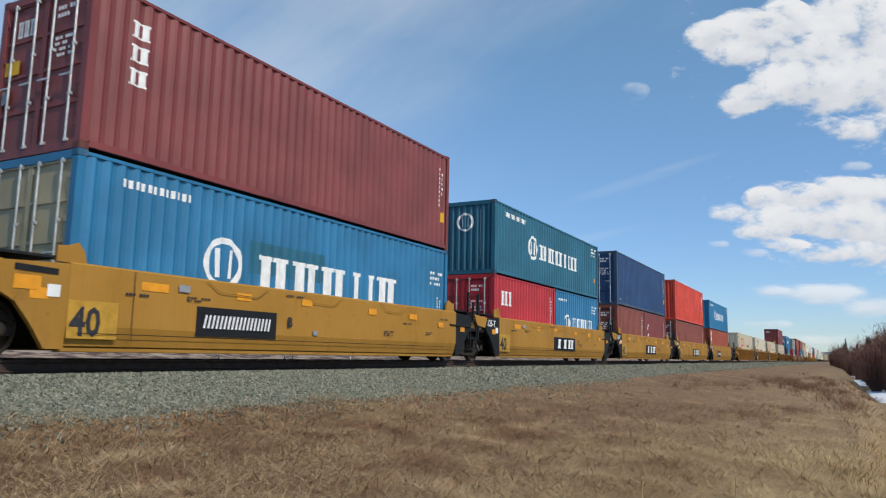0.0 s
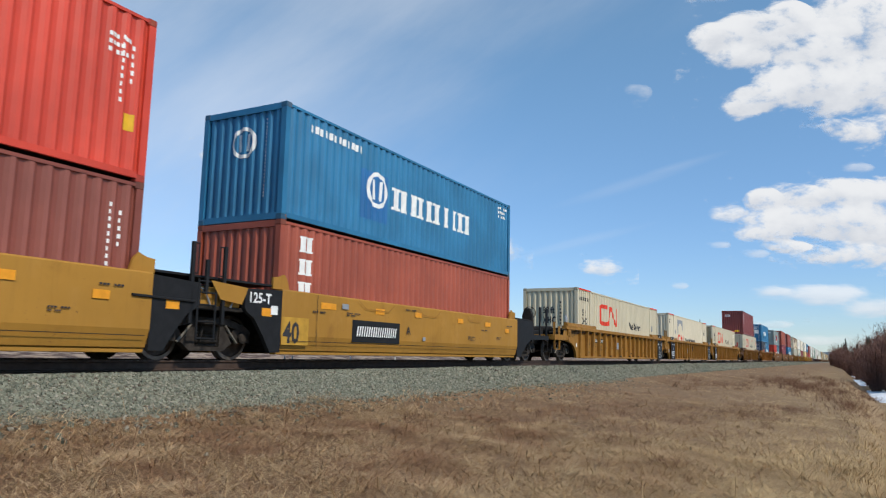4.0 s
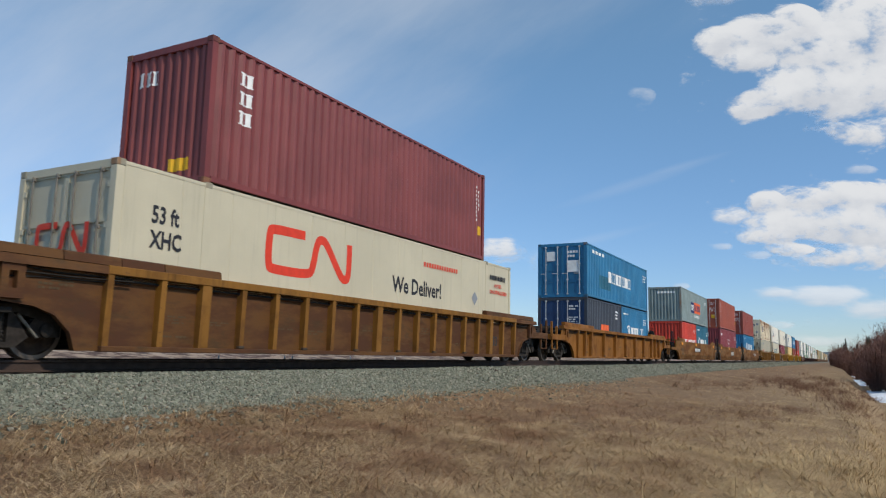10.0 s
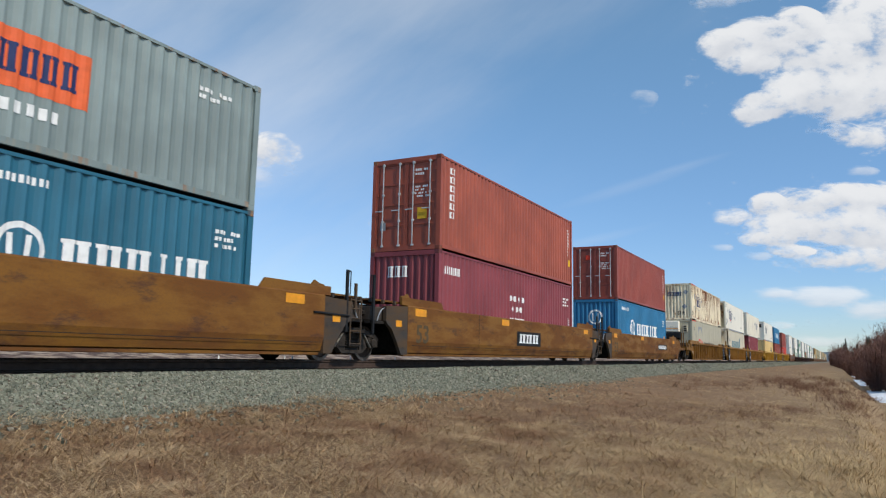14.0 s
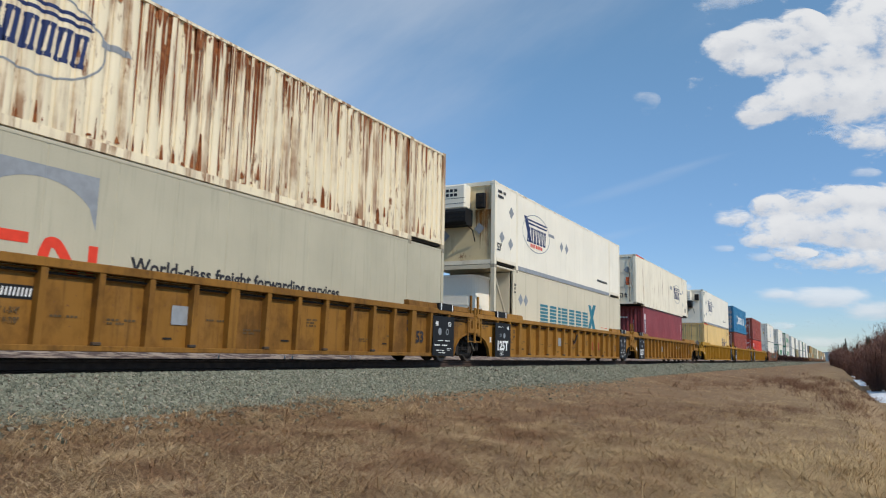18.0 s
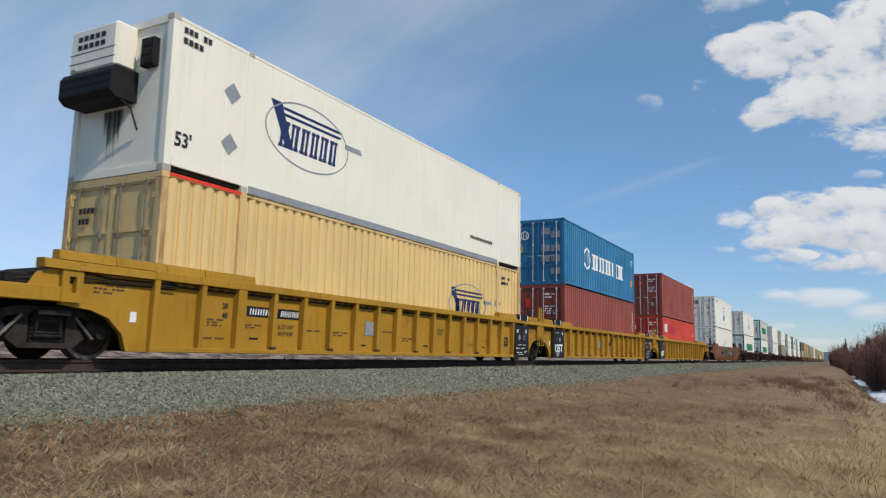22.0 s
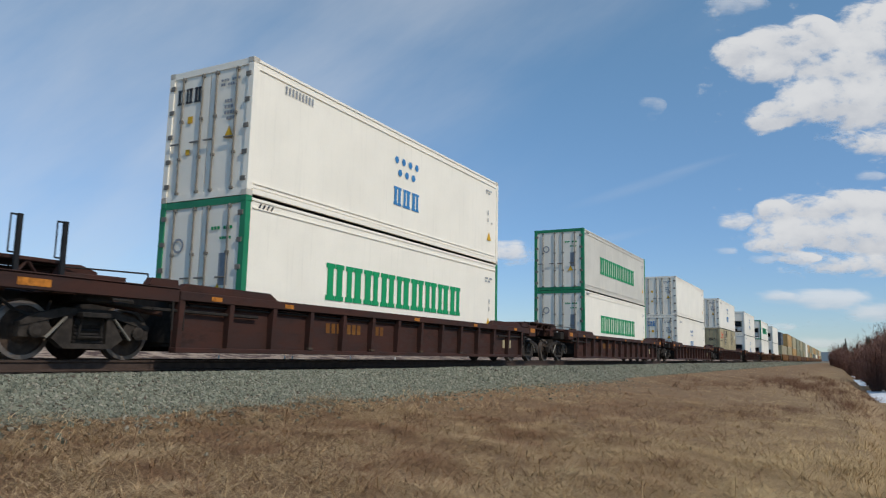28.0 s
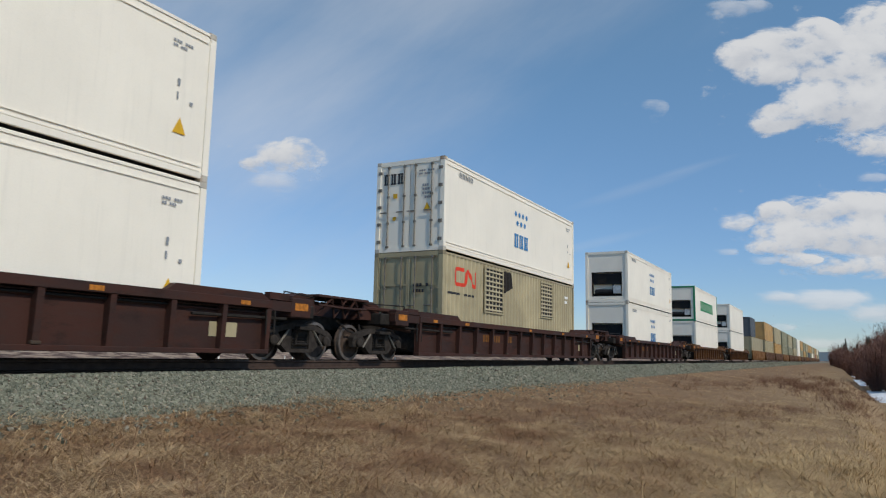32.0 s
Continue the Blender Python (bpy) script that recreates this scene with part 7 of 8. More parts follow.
gen = put(478.8, 0, LONG, HC, "khaki", "plaindoor", "iso", "khaki ribbed generator container with louvred openings", [("ribbon", RED, "side", ribbon(0.8, 1.9, 1.5, 0.6), "red ribbon emblem"), ("stencil", DARKMARK, "side", lambda bm: bars(bm, 0.4, 1.6, 2.0, 0.12, 1)), ids(11.0, 2.0, 0.5, 0.4, 2), ("warning_sticker", YMARK, "side", lambda bm: [quad(bm, [(11.0, 0.7), (11.4, 0.7), (11.4, 0.85), (11.0, 0.85)])]), ("end_stencil", DARKMARK, "end", lambda bm: bars(bm, 0.2, 1.6, 0.6, 0.35, 2)), ("soot_patch", GRIME, "side", lambda bm: quad(bm, [(4.55, 1.95), (5.3, 2.2), (5.2, 2.75), (4.55, 2.75)]))])
louvres(gen, 2.95, 4.4, 1.25, 2.68)
louvres(gen, 8.1, 9.4, 1.35, 2.68)
put(478.8, HC, LONG, HC, "reefer", "reeferdoor", "flat", "white smooth reefer container with blue blocks and dots", ZIMM)
put(500.5, 0, LONG, HC, "reefer", "machine", "flat", "white smooth reefer container with cooling machinery in its end", ZIMM[:5])
put(500.5, HC, LONG, HC, "reefer", "machine", "flat", "white smooth reefer container with cooling machinery in its end", ZIMM[:5])
put(522.2, 0, LONG, HC, "reefer", "machine", "flat", "white smooth reefer container with cooling machinery in its end", ZIMM[3:5])
put(522.2, HC, LONG, HC, "reefer", "machine", "flat", "white reefer container with green frame and green blocks", [blocks(2.7, 1.0, 6.8, 0.85, 9, GREENMARK, fill=0.86)], frame_mat=GF)
for z in (0, HC):
    put(543.9, z, LONG, HC, "reefer", "machine", "flat", "white smooth reefer container with cooling machinery in its end", ZIMM[3:4])

LOWL = "dark brown low-sided well car with orange reflectors"
for i, s in enumerate((413.5, 435.35, 457.3, 478.8, 500.5, 522.2, 543.9)):
    lm = [*[("reflector", REFL, lambda bm, a=a: quad(bm, [(a, 1.07), (a + 0.26, 1.07), (a + 0.26, 1.15), (a, 1.15)]), "dirty orange reflector patch") for a in (-1.0, 1.0, 6.2, 9.8, 13.0)],
          ("stencil", RUST_CAR, lambda bm: [strokes(bm, 2.6, 0.62, 1.4, 0.22, 7, 0.7, 0, False), strokes(bm, 4.4, 0.62, 0.6, 0.22, 3, 0.7, 0, False)]),
          ("tag_panel", BOXES["khaki"], lambda bm: quad(bm, [(12.4, 0.45), (13.1, 0.45), (13.1, 0.72), (12.4, 0.72)]), "pale stencilled tag panel")]
    car = well_car(s, "low", DARK_CAR if i < 5 else BROWN_CAR, LONG, "ee", LOWL if i < 5 else "red-brown low-sided well car", long=i == 0)
    flat = [(-99, 0.0), (99, 0.0)]
    for nm, mat, draw, *lab in lm:
        marking(car, nm, mat, draw, flat, 1.502 if nm == "reflector" else 1.332, "side", lab[0] if lab else "")


# ---- the tail of the train, far off ----
def far_car(s, mat, slot):
    car = thing("well_car", "brown well car far down the line", "rail car", "well cars of the train")
    car.location = (XC, s, 0)
    MOVING.append((car, s, 0))
    for sx in (1, -1):
        part("side_wall", ("smooth", round(slot + 0.12, 2), sx), smooth_side(-0.12, slot + 0.12, sx), mat, car)
        for d, y in ((-1, -0.12), (1, slot + 0.12)):
            part("end_plate", ("mplate", "smooth", sx, d, 1.58), slab(mid_plate(0, d, 1.58, 1.46), sx), mat, car, at=pose(0, y, 0))
    part("floor", ("wfloor", round(slot + 0.12, 2)), well_floor(0, slot), GRIME, car)
    t = part("truck", "bolster", bolster, GRIME, car, at=pose(0, slot + 1.75, 0))
    part("side_frame", ("sideframe", 1), side_frame(1), TRUCKM, t)
    for a in (-0.889, 0.889):
        part("wheelset", "wheelset", wheelset, WHEELM, t, at=pose(0, a, WR))


TAIL = (("khaki", None), ("khaki", "tan"), ("tan", "khaki"), ("olive", "olive"), ("olive", "khaki"), ("khaki", "olive"), ("white", "white"), ("olive", "tan"), ("tan", "olive"),
        ("olive", "khaki"), ("slate", "tan"), ("olive", "tan"), ("white", "khaki"), ("khaki", "olive"), ("rustbrown", "tan"), ("tan", "khaki"), ("olive", "white"), ("khaki", "olive"))
for i, (low, high) in enumerate(TAIL):
    s = 564.5 + 19.7 * i
    far_car(s, BROWN_CAR if i % 3 else RUST_CAR, DOM)
    put(s, 0, DOM, HC, low, "plaindoor", "wide" if i else "flat", f"weathered {low} container far down the line", near=False)
    if high:
        put(s, HC, DOM, HC, high, "plaindoor", "wide", f"weathered {high} container far down the line", near=False)
    else:
        put(s, HC, HALF, STD, "slate", "plaindoor", "iso", "dark grey half-length container far down the line", near=False)


# ---- ties, ballast and grass ----
for i in range(110):
    part("tie", "tie", lambda bm: rbox(bm, -1.3, 1.3, -0.11, 0.11, -0.36, -0.185, 0.01), TIE, track, at=pose(XC, 2.0 + i * 0.52, 0))


def stone_mat():
    n = Nodes("ballast_stone")
    rnd = n.add("ShaderNodeNewGeometry").outputs["Random Per Island"]
    c = n.mix(rnd, rgb("5e6052"), rgb("8c8c79"))
    c = n.mix(n.ramp(rnd, 0.86, 0.9), c, rgb("938d7c"))
    c = n.mix(n.ramp(rnd, 0.0, 0.07, 1, 0), c, rgb("53473c"))
    n.put(n.bsdf, "Base Color", c)
    n.put(n.bsdf, "Roughness", 0.9)
    return n.mat


rng = np.random.default_rng(5)


def stones(count, u0, u1, y0, y1, size, falloff=0.0):
    """Broken stones on the ground: angular eight-cornered lumps."""
    cube = np.array([(x, y, z) for z in (-1, 1) for y in (-1, 1) for x in (-1, 1)], float)
    quads = np.array([(0, 2, 3, 1), (4, 5, 7, 6), (0, 1, 5, 4), (1, 3, 7, 5), (3, 2, 6, 7), (2, 0, 4, 6)])
    u = rng.uniform(u0, u1, count) if not falloff else u0 + rng.exponential(falloff, count)
    y = rng.uniform(y0, y1, count)
    sz = size * rng.uniform(0.55, 1.35, count)
    pts = cube[None] * (1 + rng.uniform(-0.42, 0.42, (count, 8, 3)))
    pts *= sz[:, None, None] * rng.uniform(0.55, 1.1, (count, 1, 3))
    ang = rng.uniform(0, math.pi, (count, 2))
    c, s = np.cos(ang[:, 0])[:, None], np.sin(ang[:, 0])[:, None]
    x2, y2 = pts[:, :, 0] * c - pts[:, :, 1] * s, pts[:, :, 0] * s + pts[:, :, 1] * c
    c, s = np.cos(ang[:, 1])[:, None], np.sin(ang[:, 1])[:, None]
    y3, z3 = y2 * c - pts[:, :, 2] * s, y2 * s + pts[:, :, 2] * c
    gz = np.array([ground_z(XC + a, b) for a, b in zip(u, y)])
    P = np.stack([x2 + (XC + u)[:, None], y3 + y[:, None], z3 + (gz + sz * 0.25)[:, None]], 2)
    F = quads[None] + 8 * np.arange(count)[:, None, None]
    return P.reshape(-1, 3), F.reshape(-1, 4)


def pile(name, groups, mat, label, category):
    vs, fs, k = [], [], 0
    for v, f in groups:
        vs.append(v)
        fs.append(f + k)
        k += len(v)
    v, f = np.concatenate(vs), np.concatenate(fs)
    me = bpy.data.meshes.new(name)
    me.from_pydata(v.tolist(), [], f.tolist())
    me.materials.append(mat)
    return tagged(new(name, me), label, category, kind="stuff")


pile("ballast", [stones(30000, 1.5, 3.5, 3, 18, 0.020), stones(13000, 1.5, 3.5, 18, 45, 0.031), stones(4500, 1.5, 3.5, 45, 95, 0.05), stones(3000, 1.5, 3.4, 95, 220, 0.09), stones(2600, 3.3, 3.3, 3, 30, 0.021, 0.35)], stone_mat(), "grey-green crushed stone ballast along the rails", "ballast")


def straw_mat(name, cols, rough=0.85, ditch=False):
    """Dead stalks: tone by stalk, in drifts of several sizes; paler towards the ditch where asked."""
    n = Nodes(name)
    rnd = n.add("ShaderNodeNewGeometry").outputs["Random Per Island"]
    c = n.mix(n.ramp(rnd, 0.0, 0.5), cols[0], cols[1])
    c = n.mix(n.ramp(rnd, 0.5, 1.0), c, cols[2])
    c = n.mix(n.ramp(n.noise(0.75, 6, (1, 1, 1), 0.62, shift=False), 0.45, 0.62, 0, 0.58), c, cols[3])
    c = n.mix(n.ramp(n.noise(1.3, 5, (1, 0.7, 1), 0.6, shift=False), 0.5, 0.66, 0, 0.65), c, cols[1])
    c = n.mix(n.ramp(n.noise(2.6, 3, shift=False), 0.5, 0.68, 0, 0.35), c, cols[2])
    if ditch:
        pos = n.add("ShaderNodeTexCoord").outputs["Object"]
        sep = n.add("ShaderNodeSeparateXYZ", Vector=pos)
        c = n.mix(n.ramp(sep.outputs[0], -5.0, -0.5, 0, 0.62), c, rgb("c4a97c"))
    n.put(n.bsdf, "Base Color", c)
    n.put(n.bsdf, "Roughness", rough)
    n.put(n.bsdf, "Specular IOR Level", 0.3)
    return n.mat


def blades(x, y, length, width, lean, rise):
    """Bent grass blades rooted at x, y: two segments each."""
    count = len(x)
    a = rng.normal(0, 0.7, count) + lean + math.pi * (rng.uniform(0, 1, count) < 0.35)
    d = np.stack([np.cos(a), np.sin(a)], 1)
    n = np.stack([-d[:, 1], d[:, 0]], 1) * width[:, None] / 2
    gz = np.array([ground_z(p, q) for p, q in zip(x, y)])
    root = np.stack([x, y], 1)
    mid = root + d * (length * 0.45)[:, None]
    tip = root + d * (length * rng.uniform(0.75, 1.0, count))[:, None]
    z1, z2 = gz + length * rise, gz + length * rise * rng.uniform(0.6, 1.7, count)
    def at(p, z):
        return np.concatenate([p, z[:, None]], 1)
    P = np.stack([at(root - n, gz - 0.01), at(root + n, gz - 0.01), at(mid + n * 0.8, z1), at(mid - n * 0.8, z1), at(tip + n * 0.15, z2), at(tip - n * 0.15, z2)], 1)
    F = np.array([(0, 1, 2, 3), (3, 2, 4, 5)])[None] + 6 * np.arange(count)[:, None, None]
    return P.reshape(-1, 3), F.reshape(-1, 4)


def scatter(count, r0, r1, a0, a1):
    """Spots by distance and bearing from the camera, evenly over the ground of that wedge."""
    r = np.sqrt(rng.uniform(r0 * r0, r1 * r1, count))
    b = np.radians(rng.uniform(a0, a1, count))
    x, y = r * np.sin(b), r * np.cos(b)
    u = x - XC
    ok = (u > 3.42 + 0.4 * np.sin(y * 1.7) * np.sin(y * 0.6 + 1)) & (u < 12.4) | ((u > 3.2) & (rng.uniform(0, 1, count) < 0.2))
    ok &= (u > 3.2) & (u < 12.6)
    return x[ok], y[ok], r[ok]


groups = []
for count, r0, r1, L, W in ((210000, 5.2, 13.5, 0.19, 0.0048), (90000, 13.5, 24, 0.19, 0.008), (60000, 24, 50, 0.22, 0.015), (30000, 50, 130, 0.3, 0.036)):
    x, y, r = scatter(count, r0, r1, -62, 6)
    k = len(x)
    clump = np.array([noise.noise((p * 0.8, q * 0.8, 1.0)) for p, q in zip(x, y)])
    fine = np.array([noise.noise((p * 2.7, q * 2.7, 5.0)) for p, q in zip(x, y)])
    length = L * rng.uniform(0.45, 1.35, k) * (1 + 0.7 * np.clip(clump + 0.6 * fine, -0.6, 1))
    groups.append(blades(x, y, length, W * rng.uniform(0.55, 1.6, k), 0.4 + 1.4 * clump + 1.2 * fine, rng.uniform(0.02, 0.34, k) ** 1.4 * (1 + 0.8 * np.clip(fine, -0.8, 1))))
# long stalks lying over the mat, a few still upright
for count, r0, r1, lo, hi in ((9000, 5.2, 9, 0.02, 0.3), (14000, 9, 16, 0.02, 0.3), (60, 5.2, 11, 0.5, 0.9), (300, 11, 20, 0.4, 0.9)):
    x, y, r = scatter(count, r0, r1, -62, 6)
    k = len(x)
    groups.append(blades(x, y, rng.uniform(0.18, 0.42, k), 0.006 * rng.uniform(0.6, 1.3, k), rng.uniform(0, 6, k), rng.uniform(lo, hi, k)))
GRASSM = straw_mat("dry_grass", (rgb("9f7d57"), rgb("d2b68c"), rgb("64432f"), rgb("825239")), ditch=True)
pile("dry_grass", groups, GRASSM, "matted dry straw-coloured grass on the bank", "grass")

# taller tufts: pale straw by the ditch, tall dark weeds on the bank
groups = []
for cx, cy, rad, count, L in ((0.5, 12.5, 0.8, 2200, 0.26), (0.8, 10.5, 0.7, 1500, 0.24), (0.9, 17, 0.8, 1400, 0.3), (1.0, 24, 1.2, 900, 0.34), (-0.5, 13.5, 0.9, 700, 0.2), (1.1, 34, 2.0, 500, 0.36)):
    x, y = cx + rng.normal(0, rad * 0.5, count), cy + rng.normal(0, rad, count)
    ok = (x < 0.9)
    x, y = x[ok], y[ok]
    k = len(x)
    groups.append(blades(x, y, L * rng.uniform(0.5, 1.2, k), 0.009 * rng.uniform(0.6, 1.4, k), rng.normal(0.4, 1.0, k), rng.uniform(0.08, 0.5, k)))
pile("straw_tufts", groups, straw_mat("pale_straw", (rgb("bd9f74"), rgb("d6ba8d"), rgb("9a7a52"), rgb("b89868"))), "pale upright tufts of straw", "grass")


def sticks(spots, height, spread, n, w, thin=0.35):
    """Leafless twigs: crossed slivers that fork once."""
    P, F = [], []
    for (x, y) in spots:
        gz = ground_z(x, y)
        for _ in range(n):
            a, b = rng.uniform(0, 2 * math.pi), rng.uniform(0.1, 1.0)
            h = height * rng.uniform(0.5, 1.1)
            bx, by = x + rng.normal(0, spread * 0.3), y + rng.normal(0, spread * 0.3)
            tx, ty = bx + math.cos(a) * spread * b, by + math.sin(a) * spread * b
            p = rng.uniform(0, math.pi)
            dx, dy = math.cos(p) * w / 2, math.sin(p) * w / 2
            k = len(P)
            P += [(bx - dx, by - dy, gz - 0.02), (bx + dx, by + dy, gz - 0.02), (tx + dx * thin, ty + dy * thin, gz + h), (tx - dx * thin, ty - dy * thin, gz + h)]
            F.append((k, k + 1, k + 2, k + 3))
            for _ in range(2):
                m = rng.uniform(0.35, 0.8)
                mx, my, mz = bx + (tx - bx) * m, by + (ty - by) * m, gz + h * m
                ex, ey, ez = mx + rng.normal(0, spread * 0.35), my + rng.normal(0, spread * 0.35), mz + h * rng.uniform(0.1, 0.4)
                k = len(P)
                P += [(mx - dx * 0.5, my - dy * 0.5, mz), (mx + dx * 0.5, my + dy * 0.5, mz), (ex + dx * 0.2, ey + dy * 0.2, ez), (ex - dx * 0.2, ey - dy * 0.2, ez)]
                F.append((k, k + 1, k + 2, k + 3))
    return np.array(P), np.array(F)


WEEDM = straw_mat("dead_weeds", (rgb("755340"), rgb("8d6a50"), rgb("5c4135"), rgb("7d5944")))
weeds = []
for cx, cy, sx, sy, count in ((-3.1, 14.5, 0.9, 2.2, 30), (-4.2, 17.5, 0.8, 1.6, 18), (-2.2, 21, 0.8, 2.5, 26), (-1.7, 24, 0.6, 2.2, 26), (0.1, 31, 0.5, 3.5, 30), (-4.8, 35, 0.9, 3.0, 16), (-2.5, 47, 1.3, 5.5, 60), (-0.7, 43, 0.8, 4.0, 34), (0.6, 24, 0.5, 3.0, 14), (-5.6, 13.5, 0.6, 1.0, 8), (-6.4, 10.2, 0.7, 0.8, 8), (-3.4, 8.2, 0.8, 0.7, 9), (-1.6, 9.5, 0.5, 0.6, 7), (0.9, 50, 0.8, 8, 24), (-1.2, 60, 1.2, 9, 24)):
    weeds.append(sticks([(cx + rng.normal(0, sx), cy + rng.normal(0, sy)) for _ in range(count)], 0.17 if cy < 30 else 0.3, 0.5, 20, 0.0022 + 0.0003 * cy))
pile("dead_weeds", weeds, WEEDM, "brown leafless weeds and brush on the bank", "brush")

# ---- old snow in the ditch ----
def snow_mat():
    n = Nodes("old_snow")
    n.put(n.bsdf, "Base Color", n.mix(n.ramp(n.noise(1.2, 5), 0.4, 0.7), rgb("eef1f5"), rgb("cfd3d8")))
    n.put(n.bsdf, "Roughness", 0.6)
    n.bump(n.noise(2.5, 5), 0.5, 0.05)
    return n.mat


SNOW = snow_mat()
for y0, y1, u0, u1 in ((54, 84, 13.3, 15.6), (92, 122, 12.8, 14.7), (135, 210, 12.7, 14.4)):
    bm = bmesh.new()
    n = 24
    rows = []
    for i in range(n + 1):
        y = y0 + (y1 - y0) * i / n
        taper = math.sin(math.pi * i / n) ** 0.4
        c, h = (u0 + u1) / 2 + 0.25 * noise.noise((y * 0.3, 0, 0)), (u1 - u0) / 2 * taper * (1 + 0.3 * noise.noise((y * 0.5, 4, 0)))
        rows.append([bm.verts.new((XC + c + h * q, y, ground_z(XC + c + h * q, y) + 0.12 * (1 - q * q) + 0.01)) for q in (-1, -0.7, -0.3, 0.1, 0.5, 0.8, 1)])
    for p, q in zip(rows, rows[1:]):
        for i in range(6):
            bm.faces.new((p[i], p[i + 1], q[i + 1], q[i]))
    me = bpy.data.meshes.new("snow_patch")
    bm.to_mesh(me)
    bm.free()
    me.shade_smooth()
    me.materials.append(SNOW)
    tagged(new("snow_patch", me), "patch of old white snow in the ditch", "snow", "snow patches in the ditch")

# ---- bushes and trees beyond the ditch ----
BARK = plain("bark", (0.075, 0.05, 0.038), 0.9)
TWIG = straw_mat("bare_twigs", (rgb("8a6455"), rgb("745347"), rgb("967163"), rgb("684840")))
NEEDLE = straw_mat("spruce_needles", (rgb("2b352a"), rgb("38402f"), rgb("222b24"), rgb("3d3f30")))


def bush_meshes(seed, h, spread):
    r = np.random.default_rng(seed)
    bm = bmesh.new()
    tips = []
    for i in range(6):
        a = r.uniform(0, 2 * math.pi)
        base = Vector((0.25 * math.cos(a), 0.25 * math.sin(a), -0.2))
        top = Vector((spread * 0.7 * math.cos(a) * r.uniform(0.3, 1), spread * 0.7 * math.sin(a) * r.uniform(0.3, 1), h * r.uniform(0.6, 0.95)))
        d = top - base
        m = Matrix.Translation((base + top) / 2) @ d.to_track_quat("Z", "Y").to_matrix().to_4x4()
        bmesh.ops.create_cone(bm, cap_ends=True, segments=5, radius1=0.06, radius2=0.015, depth=d.length, matrix=m)
        tips.append((base, top))
    stem = bpy.data.meshes.new("stem")
    bm.to_mesh(stem)
    bm.free()
    stem.materials.append(BARK)
    P, F = [], []
    for base, top in tips:
        for _ in range(250):
            k = r.uniform(0.1, 1.0)
            p = base.lerp(top, k) + Vector(r.normal(0, 0.28 * spread, 3)) * (0.35 + 0.5 * k)
            d = Vector((r.normal(0, 0.5), r.normal(0, 0.5), r.uniform(0.2, 1.0))).normalized() * r.uniform(0.25, 0.7)
            n = Vector(r.normal(0, 1, 3)).cross(d).normalized() * 0.017
            i = len(P)
            P += [p - n, p + n, p + d + n * 0.3, p + d - n * 0.3]
            F.append((i, i + 1, i + 2, i + 3))
    crown = bpy.data.meshes.new("crown")
    crown.from_pydata([tuple(v) for v in P], [], F)
    crown.materials.append(TWIG)
    return stem, crown


def spruce_meshes(seed, h):
    r = np.random.default_rng(seed)
    bm = bmesh.new()
    bmesh.ops.create_cone(bm, cap_ends=True, segments=7, radius1=0.14, radius2=0.015, depth=h, matrix=Matrix.Translation((0, 0, h / 2 - 0.2)))
    stem = bpy.data.meshes.new("trunk")
    bm.to_mesh(stem)
    bm.free()
    stem.materials.append(BARK)
    P, F = [], []
    for i in range(520):
        k = r.uniform(0.08, 1.0) ** 0.85
        z = h * k
        reach = (1 - k) * h * 0.25 * r.uniform(0.4, 1.15) + 0.06
        a = r.uniform(0, 2 * math.pi)
        out = Vector((math.cos(a), math.sin(a), -0.35)).normalized()
        side = Vector((-math.sin(a), math.cos(a), 0)) * (0.10 + 0.16 * (1 - k))
        c = Vector((0, 0, z)) + out * reach * r.uniform(0.1, 0.6)
        e = Vector((0, 0, z)) + out * reach
        j = len(P)
        P += [c - side, c + side, e + side * 0.25, e - side * 0.25 + Vector((0, 0, -0.06))]
        F.append((j, j + 1, j + 2, j + 3))
    crown = bpy.data.meshes.new("crown")
    crown.from_pydata([tuple(v) for v in P], [], F)
    crown.materials.append(NEEDLE)
    return stem, crown


def plant(name, meshes, label, category, group, part_name):
    ob = thing(name, label, category, group)
    a = new(part_name, meshes[0])
    b = new("crown", meshes[1])
    a.parent = b.parent = ob
    return ob


BUSH = [plant("bush", bush_meshes(i, 3.4 + 0.9 * i, 1.1 + 0.15 * i), "leafless red-brown willow bush beyond the ditch", "bush", "bushes along the ditch", "stem") for i in range(4)]
SPRUCE = [plant("spruce_tree", spruce_meshes(20 + i, 6.0 + 1.0 * i), "dark slender spruce standing in bare bushes", "tree", "spruces along the line", "trunk") for i in range(3)]
spots = random.Random(8)
for group, count, lo, hi, x0, x1 in ((BUSH, 230, 70, 330, 2.7, 13), (SPRUCE, 44, 125, 380, 5.0, 13)):
    first = list(group)
    for i in range(count):
        y = lo + (hi - lo) * spots.random() ** 1.3
        x = x0 + (x1 - x0) * spots.random() ** 1.4 - min(6.0, max(0, (y - 100)) * 0.028)
        sc = spots.uniform(0.75, 1.15) * (1 + 0.075 * max(0.0, min(7.0, x - 3.2)) if group is BUSH else 1)
        m = pose(x, y, ground_z(x, y) - 0.05, 0, 0, spots.uniform(0, 360)) @ Matrix.Diagonal((sc, sc, sc, 1))
        if first:
            first.pop(0).matrix_basis = m
        else:
            o = copy_thing(spots.choice(group), pose(x, y, ground_z(x, y) - 0.05, 0, 0, spots.uniform(0, 360)))
            o.scale = (sc, sc, sc)


